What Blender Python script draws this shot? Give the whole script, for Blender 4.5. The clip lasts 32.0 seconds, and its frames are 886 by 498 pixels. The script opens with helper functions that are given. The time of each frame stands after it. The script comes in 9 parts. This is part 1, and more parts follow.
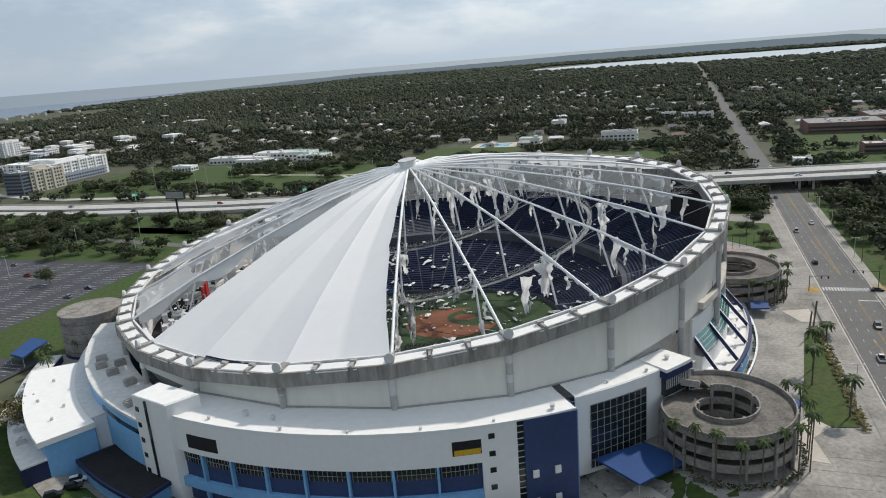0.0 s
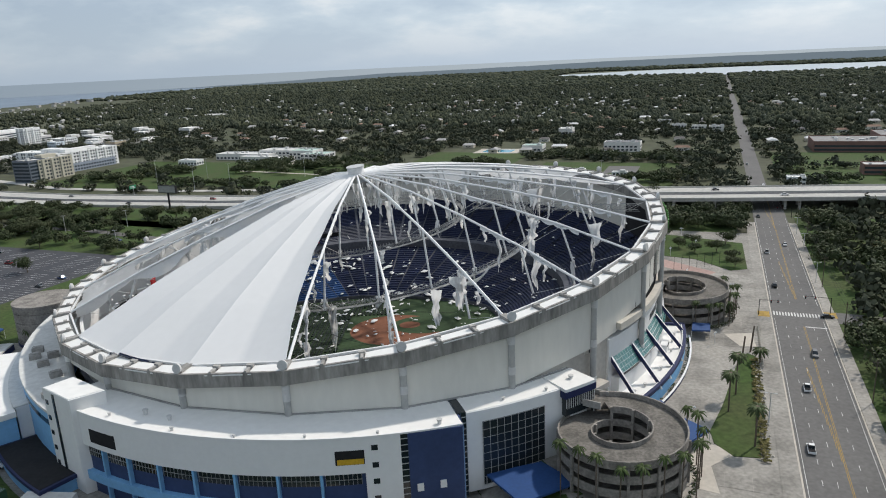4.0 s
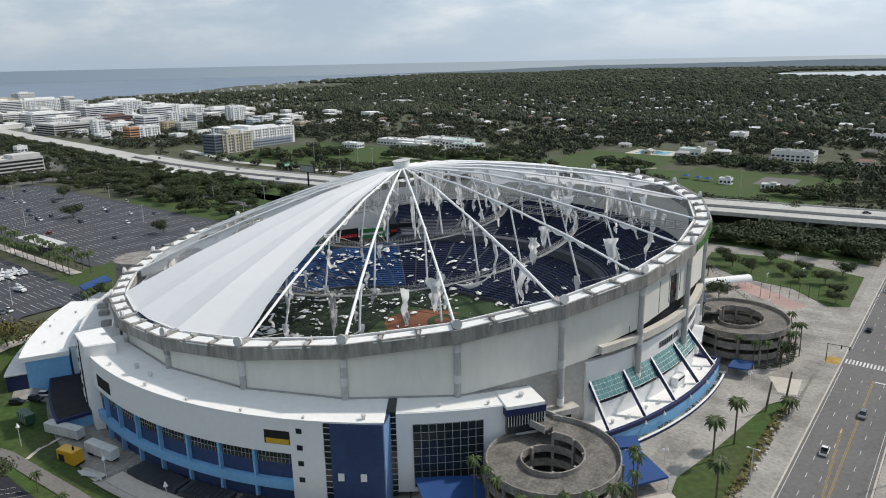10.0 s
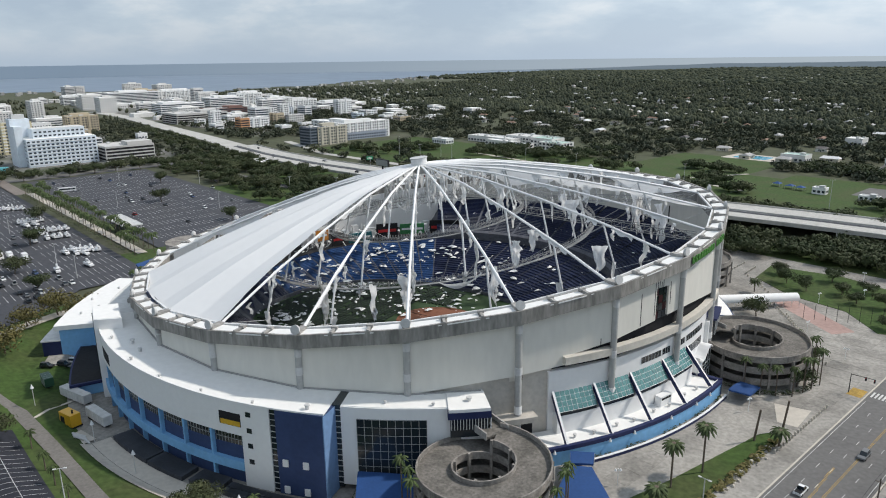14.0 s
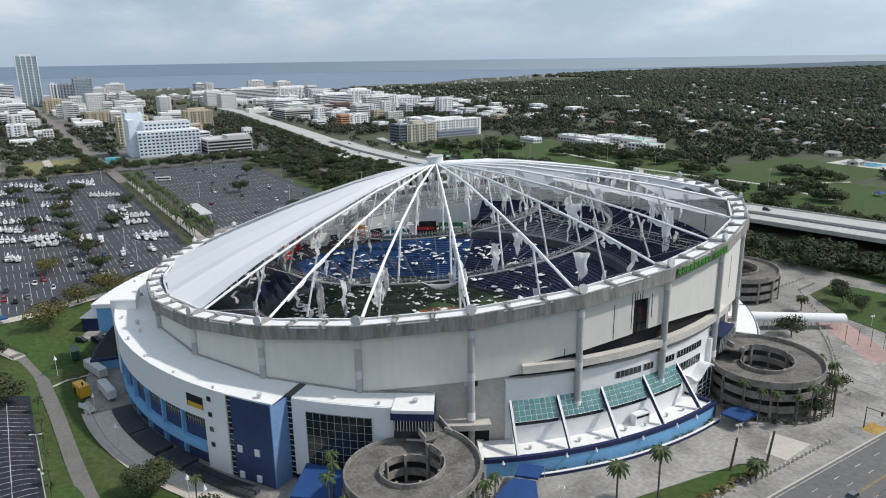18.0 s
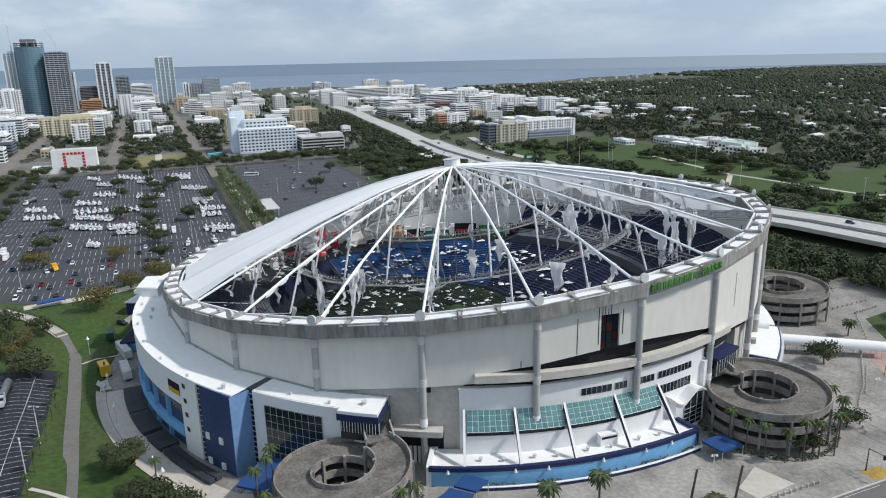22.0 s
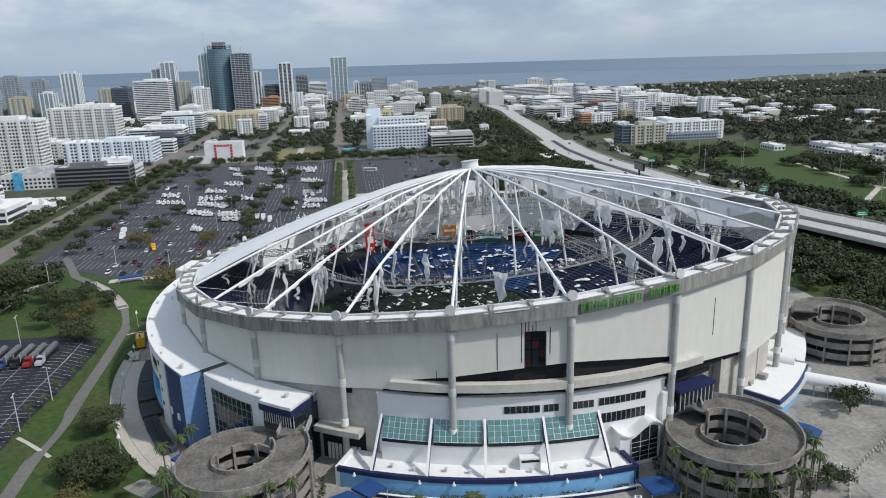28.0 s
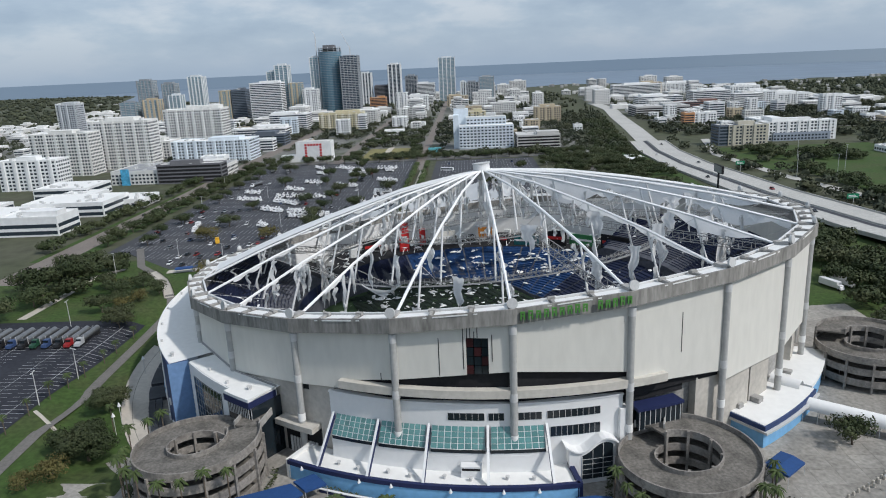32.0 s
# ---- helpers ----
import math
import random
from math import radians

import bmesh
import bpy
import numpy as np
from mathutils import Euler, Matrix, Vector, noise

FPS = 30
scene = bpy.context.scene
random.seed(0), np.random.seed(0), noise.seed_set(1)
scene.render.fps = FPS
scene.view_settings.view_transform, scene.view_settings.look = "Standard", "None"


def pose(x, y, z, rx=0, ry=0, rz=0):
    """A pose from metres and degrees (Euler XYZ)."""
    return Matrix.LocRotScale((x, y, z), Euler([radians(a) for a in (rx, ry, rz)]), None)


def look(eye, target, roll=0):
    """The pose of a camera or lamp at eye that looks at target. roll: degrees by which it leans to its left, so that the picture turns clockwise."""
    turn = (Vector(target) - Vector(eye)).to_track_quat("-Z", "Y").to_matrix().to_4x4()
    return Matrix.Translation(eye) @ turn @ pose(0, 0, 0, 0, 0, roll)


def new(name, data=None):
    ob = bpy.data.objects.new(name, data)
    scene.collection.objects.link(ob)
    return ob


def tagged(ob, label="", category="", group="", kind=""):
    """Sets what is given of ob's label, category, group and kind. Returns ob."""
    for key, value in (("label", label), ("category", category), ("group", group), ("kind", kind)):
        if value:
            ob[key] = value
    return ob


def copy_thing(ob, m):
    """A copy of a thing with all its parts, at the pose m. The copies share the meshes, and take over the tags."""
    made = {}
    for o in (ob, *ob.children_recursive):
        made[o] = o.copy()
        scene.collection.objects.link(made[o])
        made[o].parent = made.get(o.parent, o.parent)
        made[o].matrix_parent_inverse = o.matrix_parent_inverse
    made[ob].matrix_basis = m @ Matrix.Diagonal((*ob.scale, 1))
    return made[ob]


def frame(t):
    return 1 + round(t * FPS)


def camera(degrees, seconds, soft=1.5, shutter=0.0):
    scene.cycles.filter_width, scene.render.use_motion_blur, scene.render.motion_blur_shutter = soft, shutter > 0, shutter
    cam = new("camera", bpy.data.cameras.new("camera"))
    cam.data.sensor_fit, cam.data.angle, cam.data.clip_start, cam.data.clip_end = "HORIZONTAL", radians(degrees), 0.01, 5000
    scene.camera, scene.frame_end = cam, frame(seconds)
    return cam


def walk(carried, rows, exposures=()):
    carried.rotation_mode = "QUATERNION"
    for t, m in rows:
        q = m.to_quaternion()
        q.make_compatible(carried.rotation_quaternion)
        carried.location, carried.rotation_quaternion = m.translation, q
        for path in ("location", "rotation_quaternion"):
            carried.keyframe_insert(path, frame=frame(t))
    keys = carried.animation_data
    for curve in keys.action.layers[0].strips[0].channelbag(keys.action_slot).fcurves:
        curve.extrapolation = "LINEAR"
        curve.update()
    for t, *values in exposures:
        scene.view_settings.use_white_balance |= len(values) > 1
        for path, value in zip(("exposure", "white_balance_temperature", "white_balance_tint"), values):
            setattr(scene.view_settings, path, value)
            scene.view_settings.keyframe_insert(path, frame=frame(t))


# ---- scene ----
# camera: seconds, x, y, z, yaw, pitch, roll; origin under the middle of the dome
cam = camera(64.81, 32.0, soft=1.05)
EXPOSURES = [(0.0, 0.22, 6680, 11), (9.0, 0.28, 6640, 11), (13.0, 0.32, 6600, 11), (20.0, 0.33, 6300, 11), (25.0, 0.27, 6250, 11), (32.0, 0.11, 6250, 11)]
ROWS = [
    (0, 8.12, -250.68, 94.98, -1.1, -15.3, 4.33),
    (0.5, 10.75, -251.01, 95.1, -0.97, -15.25, 4.26),
    (1, 13.81, -251.29, 95.27, -0.9, -15.19, 4.13),
    (1.5, 17.23, -251.52, 95.41, -0.85, -15.17, 3.96),
    (2, 20.94, -251.64, 95.54, -0.78, -15.15, 3.76),
    (2.5, 24.86, -251.63, 95.67, -0.71, -15.14, 3.48),
    (3, 28.93, -251.54, 95.79, 0.3, -15.07, 3.08),
    (3.5, 33.23, -251.34, 95.96, 1, -15.05, 2.76),
    (5.5, 51.11, -249.61, 96.37, 4.73, -14.98, 1.92),
    (6, 55.67, -249.09, 96.52, 6.47, -14.98, 1.72),
    (6.5, 60.41, -248.45, 96.71, 8.19, -15, 1.58),
    (7, 65.08, -247.62, 96.79, 9.78, -15.03, 1.45),
    (7.5, 69.79, -246.68, 96.81, 11.19, -15.05, 1.38),
    (8, 74.48, -245.62, 96.88, 12.59, -15.1, 1.34),
    (8.5, 79.16, -244.55, 96.89, 13.99, -15.14, 1.23),
    (9, 83.85, -243.31, 96.89, 15.41, -15.17, 1.2),
    (9.5, 88.5, -241.93, 96.92, 16.83, -15.23, 1.12),
    (10, 93.08, -240.5, 96.94, 18.22, -15.26, 1.07),
    (10.5, 97.64, -238.91, 96.88, 19.52, -15.29, 1.05),
    (11, 102.13, -237.23, 96.86, 20.79, -15.32, 0.98),
    (11.5, 106.64, -235.39, 96.79, 22.07, -15.35, 0.92),
    (12, 111.08, -233.43, 96.74, 23.34, -15.38, 0.85),
    (12.5, 115.45, -231.43, 96.74, 24.59, -15.4, 0.81),
    (13, 119.78, -229.28, 96.8, 25.81, -15.42, 0.77),
    (13.5, 124.04, -227.09, 96.92, 27.03, -15.41, 0.69),
    (14, 128.29, -224.75, 97, 28.26, -15.41, 0.67),
    (14.5, 132.38, -222.29, 96.99, 29.49, -15.41, 0.71),
    (16.5, 148.25, -211.34, 96.59, 34.4, -15.43, 0.8),
    (17, 152.1, -208.5, 96.62, 35.64, -15.44, 0.8),
    (17.5, 155.86, -205.52, 96.66, 36.88, -15.44, 0.8),
    (18, 159.61, -202.42, 96.66, 38.1, -15.44, 0.8),
    (18.5, 163.24, -199.25, 96.69, 39.34, -15.43, 0.81),
    (19, 166.8, -196.03, 96.77, 40.57, -15.44, 0.83),
    (19.5, 170.31, -192.72, 96.89, 41.8, -15.44, 0.9),
    (20, 173.75, -189.41, 96.97, 43.04, -15.42, 1.01),
    (20.5, 177.1, -185.92, 97.05, 44.27, -15.39, 1.12),
    (21, 180.33, -182.38, 97.07, 45.51, -15.39, 1.16),
    (21.5, 183.61, -178.72, 97.09, 46.76, -15.38, 1.17),
    (22, 186.78, -175.01, 97.17, 48.03, -15.37, 1.17),
    (22.5, 189.86, -171.21, 97.3, 49.28, -15.36, 1.15),
    (23, 192.85, -167.32, 97.34, 50.53, -15.35, 1.19),
    (23.5, 195.78, -163.36, 97.36, 51.81, -15.33, 1.25),
    (24, 198.56, -159.39, 97.35, 53.1, -15.3, 1.25),
    (24.5, 201.31, -155.34, 97.33, 54.39, -15.26, 1.36),
    (25, 203.95, -151.22, 97.17, 55.7, -15.25, 1.38),
    (25.5, 206.56, -147, 97.07, 56.99, -15.24, 1.43),
    (27.5, 215.98, -129.5, 96.61, 61.58, -15.19, 1.5),
    (28, 218.13, -125.15, 96.6, 62.68, -15.16, 1.61),
    (28.5, 220.18, -120.75, 96.52, 63.79, -15.12, 1.8),
    (29, 222.17, -116.29, 96.42, 64.96, -15.09, 1.94),
    (29.5, 224.1, -111.79, 96.35, 66.16, -15.07, 1.98),
    (30, 225.98, -107.28, 96.28, 67.35, -15.06, 2.06),
    (30.5, 227.78, -102.71, 96.3, 68.61, -15.02, 2.14),
    (31, 229.5, -98.1, 96.29, 69.88, -14.99, 2.22),
    (31.5, 231.14, -93.44, 96.28, 71.14, -14.94, 2.33),
    (32, 232.75, -88.82, 96.24, 72.39, -14.9, 2.47),
]
walk(cam, [(t, pose(x, y, z, 90 + pitch, roll, yaw)) for t, x, y, z, yaw, pitch, roll in ROWS],
     exposures=EXPOSURES)

# ---- sky and sun ----
SUN_AZ, SUN_EL = math.atan2(0.77, 0.64), radians(46)   # clockwise from +y
world = bpy.data.worlds.new("sky")
scene.world = world
world.use_nodes = True
wn, wl = world.node_tree.nodes, world.node_tree.links
sky = wn.new("ShaderNodeTexSky")
sky.sky_type, sky.sun_disc = "NISHITA", False
sky.sun_elevation, sky.sun_rotation = SUN_EL, SUN_AZ
sky.air_density, sky.dust_density, sky.ozone_density = 1.0, 1.0, 2.0
coord = wn.new("ShaderNodeTexCoord")
mapping = wn.new("ShaderNodeMapping")
mapping.inputs["Scale"].default_value = (1.0, 1.0, 3.2)
cloud = wn.new("ShaderNodeTexNoise")
cloud.inputs["Scale"].default_value, cloud.inputs["Detail"].default_value = 5.0, 9.0
cloud.inputs["Roughness"].default_value = 0.56
ramp = wn.new("ShaderNodeValToRGB")
ramp.color_ramp.elements[0].position, ramp.color_ramp.elements[1].position = 0.40, 0.62
ramp.color_ramp.elements[0].color = (3.6, 4.5, 5.6, 1)
ramp.color_ramp.elements[1].color = (6.1, 6.65, 7.2, 1)
middle = ramp.color_ramp.elements.new(0.52)
middle.color = (4.5, 5.4, 6.35, 1)
height = wn.new("ShaderNodeSeparateXYZ")
rise = wn.new("ShaderNodeMapRange")
rise.inputs["From Min"].default_value, rise.inputs["From Max"].default_value = -0.01, 0.07
towards = wn.new("ShaderNodeVectorMath")
towards.operation = "DOT_PRODUCT"
towards.inputs[1].default_value = (math.sin(SUN_AZ), math.cos(SUN_AZ), 0.0)
gain = wn.new("ShaderNodeMapRange")
gain.inputs["From Min"].default_value, gain.inputs["From Max"].default_value = 0.0, 0.9
gain.inputs["To Min"].default_value, gain.inputs["To Max"].default_value = 0.90, 1.17
lit = wn.new("ShaderNodeVectorMath")
lit.operation = "SCALE"
wl.new(coord.outputs["Generated"], towards.inputs[0])
wl.new(towards.outputs["Value"], gain.inputs["Value"])
haze = wn.new("ShaderNodeMixRGB")
haze.inputs[1].default_value = (3.75, 4.75, 5.95, 1)
wl.new(coord.outputs["Generated"], height.inputs[0])
wl.new(height.outputs["Z"], rise.inputs["Value"])
wl.new(rise.outputs[0], haze.inputs[0])
veil = wn.new("ShaderNodeMixRGB")
veil.inputs[0].default_value = 0.85
wl.new(coord.outputs["Generated"], mapping.inputs["Vector"])
wl.new(mapping.outputs[0], cloud.inputs["Vector"])
wl.new(cloud.outputs["Fac"], ramp.inputs[0])
wl.new(ramp.outputs[0], haze.inputs[2])
wl.new(haze.outputs[0], lit.inputs[0])
wl.new(gain.outputs[0], lit.inputs["Scale"])
wl.new(lit.outputs[0], veil.inputs[2])
wl.new(sky.outputs[0], veil.inputs[1])
wl.new(veil.outputs[0], wn["Background"].inputs[0])
wn["Background"].inputs[1].default_value = 0.10
sun = new("sun", bpy.data.lights.new("sun", "SUN"))
sun.data.energy, sun.data.angle, sun.data.color = 2.6, radians(2.5), (1.0, 0.95, 0.88)
sx, sy = math.sin(SUN_AZ) * math.cos(SUN_EL), math.cos(SUN_AZ) * math.cos(SUN_EL)
sun.matrix_world = look((sx * 500, sy * 500, math.sin(SUN_EL) * 500), (0, 0, 0))


# ---- materials ----
def mat(name, color, rough=0.8, metal=0.0, vary=0.15, big=0.05, fine=2.0, bump=0.0, tint=None, rand=0.0, spec=0.3, stretch=None):
    """A surface with stains (scale `big`) and grain (scale `fine`, per metre); tint: the colour of the stains; rand: change from piece to piece."""
    m = bpy.data.materials.new(name)
    m.use_nodes = True
    nt = m.node_tree
    bs = nt.nodes["Principled BSDF"]
    bs.inputs["Roughness"].default_value, bs.inputs["Metallic"].default_value = rough, metal
    bs.inputs["Specular IOR Level"].default_value = spec
    geo = nt.nodes.new("ShaderNodeNewGeometry")
    where = geo.outputs["Position"]
    if stretch:
        mp = nt.nodes.new("ShaderNodeMapping")
        mp.inputs["Scale"].default_value = stretch
        nt.links.new(where, mp.inputs["Vector"])
        where = mp.outputs[0]
    fac = []
    for scale, detail in ((big, 5.0), (fine, 4.0)):
        n = nt.nodes.new("ShaderNodeTexNoise")
        n.inputs["Scale"].default_value, n.inputs["Detail"].default_value = scale, detail
        nt.links.new(where, n.inputs["Vector"])
        fac.append(n)
    base = nt.nodes.new("ShaderNodeMixRGB")
    c2 = tint or tuple(v * 0.6 for v in color)
    base.inputs[1].default_value, base.inputs[2].default_value = (*color, 1), (*c2, 1)
    mr = nt.nodes.new("ShaderNodeMapRange")
    mr.inputs["From Min"].default_value, mr.inputs["From Max"].default_value = 0.42, 0.68
    mr.inputs["To Max"].default_value = min(1.0, vary * 3)
    nt.links.new(fac[0].outputs["Fac"], mr.inputs["Value"])
    nt.links.new(mr.outputs[0], base.inputs[0])
    hsv = nt.nodes.new("ShaderNodeHueSaturation")
    mv = nt.nodes.new("ShaderNodeMapRange")
    mv.inputs["From Min"].default_value, mv.inputs["From Max"].default_value = 0.3, 0.7
    mv.inputs["To Min"].default_value, mv.inputs["To Max"].default_value = 1 - vary, 1 + vary
    nt.links.new(fac[1].outputs["Fac"], mv.inputs["Value"])
    val = mv.outputs[0]
    if rand:
        info = nt.nodes.new("ShaderNodeObjectInfo")
        add = nt.nodes.new("ShaderNodeMath")
        add.operation = "ADD"
        sub = nt.nodes.new("ShaderNodeMath")
        sub.operation = "MULTIPLY_ADD"
        isl = nt.nodes.new("ShaderNodeMath")
        isl.operation = "ADD"
        nt.links.new(info.outputs["Random"], isl.inputs[0])
        nt.links.new(geo.outputs["Random Per Island"], isl.inputs[1])
        nt.links.new(isl.outputs[0], sub.inputs[0])
        sub.inputs[1].default_value, sub.inputs[2].default_value = rand, -rand
        nt.links.new(sub.outputs[0], add.inputs[0])
        nt.links.new(val, add.inputs[1])
        val = add.outputs[0]
    nt.links.new(val, hsv.inputs["Value"])
    nt.links.new(base.outputs[0], hsv.inputs["Color"])
    nt.links.new(hsv.outputs[0], bs.inputs["Base Color"])
    if bump:
        b = nt.nodes.new("ShaderNodeBump")
        b.inputs["Strength"].default_value, b.inputs["Distance"].default_value = 0.6, bump
        nt.links.new(fac[1].outputs["Fac"], b.inputs["Height"])
        nt.links.new(b.outputs[0], bs.inputs["Normal"])
    return m


def glass(name, color, rough=0.08):
    m = bpy.data.materials.new(name)
    m.use_nodes = True
    bs = m.node_tree.nodes["Principled BSDF"]
    bs.inputs["Base Color"].default_value = (*color, 1)
    bs.inputs["Roughness"].default_value, bs.inputs["Specular IOR Level"].default_value = rough, 0.6
    return m


M_CONC = mat("concrete_weathered", (0.36, 0.35, 0.33), 0.9, vary=0.2, big=0.12, fine=1.2, tint=(0.17, 0.165, 0.155), bump=0.02)
M_RIMCONC = mat("concrete_rim", (0.30, 0.288, 0.265), 0.9, vary=0.24, big=0.35, fine=1.3, tint=(0.13, 0.126, 0.116), bump=0.02, stretch=(1, 1, 0.22))
M_RAMP = mat("concrete_ramp", (0.165, 0.153, 0.137), 0.9, vary=0.3, big=0.25, fine=1.5, tint=(0.09, 0.085, 0.075), bump=0.02)
M_DRUM = mat("drum_panel", (0.665, 0.648, 0.590), 0.7, vary=0.04, big=0.06, fine=0.5, tint=(0.60, 0.585, 0.53), stretch=(1, 1, 0.3))
M_RAMPW = mat("concrete_ramp_parapet", (0.27, 0.25, 0.225), 0.9, vary=0.25, big=0.3, fine=1.5, tint=(0.13, 0.12, 0.11), bump=0.02)
M_COL = mat("column_paint", (0.40, 0.40, 0.385), 0.75, vary=0.08, big=0.2, fine=1.0)
M_WHITE = mat("white_paint", (0.76, 0.76, 0.75), 0.7, vary=0.02, big=0.08, fine=0.8, tint=(0.68, 0.68, 0.66))
M_ROOFW = mat("white_roof_membrane", (0.77, 0.765, 0.74), 0.8, vary=0.035, big=0.12, fine=0.5, tint=(0.69, 0.68, 0.655))
M_ROOFG = mat("grey_roof_membrane", (0.62, 0.62, 0.60), 0.8, vary=0.1, big=0.06, fine=0.7)
M_FABRIC = mat("roof_fabric", (0.82, 0.82, 0.81), 0.6, vary=0.015, big=0.05, fine=0.4, tint=(0.76, 0.76, 0.77))
M_RAG = mat("torn_fabric", (0.86, 0.86, 0.85), 0.7, vary=0.06, big=0.3, fine=1.5, tint=(0.72, 0.72, 0.70))


def let_light_through(m, share):
    """Thin cloth: part of the light passes to the other side."""
    nt = m.node_tree
    bs, out = nt.nodes["Principled BSDF"], nt.nodes["Material Output"]
    tr, mx = nt.nodes.new("ShaderNodeBsdfTranslucent"), nt.nodes.new("ShaderNodeMixShader")
    tr.inputs["Color"].default_value = (0.92, 0.92, 0.91, 1)
    mx.inputs[0].default_value = share
    nt.links.new(bs.outputs[0], mx.inputs[1])
    nt.links.new(tr.outputs[0], mx.inputs[2])
    nt.links.new(mx.outputs[0], out.inputs["Surface"])


let_light_through(M_RAG, 0.58)
M_WRAP = mat("wrapped_cable_cloth", (0.84, 0.84, 0.83), 0.7, vary=0.05, big=0.4, fine=1.5, tint=(0.72, 0.72, 0.71))
let_light_through(M_FABRIC, 0.12)
M_STEEL = mat("painted_steel", (0.74, 0.74, 0.73), 0.5, vary=0.08, big=0.3, fine=1.0)
M_CATWALK = mat("galvanised_steel", (0.36, 0.36, 0.35), 0.6, 0.2, vary=0.15, big=0.3, fine=2.0)
M_CABLE = mat("steel_cable", (0.62, 0.62, 0.61), 0.5, vary=0.08)
M_NAVY = mat("navy_paint", (0.036, 0.060, 0.145), 0.6, vary=0.12, big=0.1, fine=0.8)
M_NAVYD = mat("dark_navy_paint", (0.018, 0.026, 0.085), 0.6, vary=0.12, big=0.1, fine=0.8)
M_BLUE = mat("royal_blue_paint", (0.16, 0.27, 0.46), 0.6, vary=0.1, big=0.08, fine=0.8)
M_LBLUE = mat("light_blue_paint", (0.19, 0.42, 0.68), 0.6, vary=0.08, big=0.1, fine=0.8)
M_CANVAS = mat("blue_canvas", (0.020, 0.066, 0.20), 0.7, vary=0.08, big=0.2, fine=1.5)
M_SEAT = mat("stadium_seat_blue", (0.012, 0.019, 0.055), 0.55, vary=0.25, big=0.12, fine=1.0, rand=0.15)
M_STEP = mat("grandstand_concrete", (0.11, 0.115, 0.135), 0.9, vary=0.2, big=0.1, fine=1.0)
# near-black for black parts, and as painted shade inside gaps and openings
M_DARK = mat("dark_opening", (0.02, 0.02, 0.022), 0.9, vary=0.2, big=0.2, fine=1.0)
M_GLASS = glass("window_glass", (0.015, 0.022, 0.028))
M_TEAL = mat("teal_skylight_glass", (0.075, 0.20, 0.19), 0.06, vary=0.12, big=0.12, fine=0.6, tint=(0.12, 0.25, 0.24), rand=0.35, spec=0.9)
M_CITYGLASS = glass("city_window_glass", (0.030, 0.042, 0.055), 0.25)
M_TURF = mat("turf", (0.036, 0.066, 0.028), 0.9, vary=0.2, big=0.05, fine=1.0)
M_CLAY = mat("clay", (0.20, 0.085, 0.05), 0.95, vary=0.15, big=0.1, fine=1.5)
M_GRASS = mat("grass", (0.043, 0.078, 0.017), 0.95, vary=0.28, big=0.05, fine=0.6, tint=(0.060, 0.074, 0.026), bump=0.05)
M_ASPH = mat("asphalt", (0.056, 0.059, 0.068), 0.9, vary=0.18, big=0.02, fine=0.5, tint=(0.068, 0.068, 0.071))
M_ROAD = mat("road_asphalt", (0.14, 0.136, 0.132), 0.9, vary=0.14, big=0.05, fine=0.8, tint=(0.10, 0.098, 0.096))
M_BRICKRD = mat("brick_street", (0.205, 0.178, 0.158), 0.9, vary=0.12, big=0.05, fine=0.8)
M_HWY = mat("highway_concrete", (0.46, 0.45, 0.42), 0.9, vary=0.12, big=0.04, fine=0.5, tint=(0.34, 0.33, 0.31))
M_PAVE = mat("plaza_concrete", (0.30, 0.285, 0.258), 0.9, vary=0.22, big=0.09, fine=0.9, tint=(0.145, 0.138, 0.125), rand=0.2)
M_PATH = mat("path_asphalt", (0.165, 0.155, 0.142), 0.9, vary=0.15, big=0.12, fine=1.2, tint=(0.125, 0.118, 0.108))
M_PAVEL = mat("light_concrete", (0.50, 0.46, 0.40), 0.9, vary=0.1, big=0.1, fine=0.8)
M_PINK = mat("pink_paving", (0.38, 0.26, 0.23), 0.9, vary=0.12, big=0.06, fine=0.7, rand=0.1)
M_SEALED = mat("sealed_asphalt", (0.022, 0.024, 0.032), 0.92, vary=0.2, big=0.05, fine=0.7, tint=(0.036, 0.038, 0.047))
M_STALL = mat("worn_stall_paint", (0.55, 0.55, 0.56), 0.85, vary=0.3, big=0.15, fine=1.5, tint=(0.20, 0.20, 0.20))
M_LINE = mat("road_paint_white", (0.62, 0.62, 0.60), 0.8, vary=0.2, big=0.3, fine=2.0)
M_YLINE = mat("road_paint_yellow", (0.40, 0.26, 0.06), 0.8, vary=0.2, big=0.3, fine=2.0)
M_SOIL = mat("land", (0.070, 0.078, 0.044), 0.95, vary=0.25, big=0.012, fine=0.08, tint=(0.085, 0.085, 0.058))
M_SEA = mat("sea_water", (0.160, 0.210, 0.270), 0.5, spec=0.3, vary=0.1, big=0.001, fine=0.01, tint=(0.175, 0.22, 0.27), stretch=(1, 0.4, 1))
# the far sea ring is a backdrop that glows by itself
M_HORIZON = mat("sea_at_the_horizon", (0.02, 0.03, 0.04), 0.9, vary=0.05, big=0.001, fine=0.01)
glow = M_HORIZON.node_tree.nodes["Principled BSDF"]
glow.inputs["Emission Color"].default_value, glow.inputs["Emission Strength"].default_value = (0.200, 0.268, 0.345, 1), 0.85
# its glow turns paler on the sun's side, painting in reflected sky
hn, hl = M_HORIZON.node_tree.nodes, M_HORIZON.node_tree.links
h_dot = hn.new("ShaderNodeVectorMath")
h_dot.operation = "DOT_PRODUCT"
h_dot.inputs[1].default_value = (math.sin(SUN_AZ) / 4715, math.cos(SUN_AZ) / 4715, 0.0)
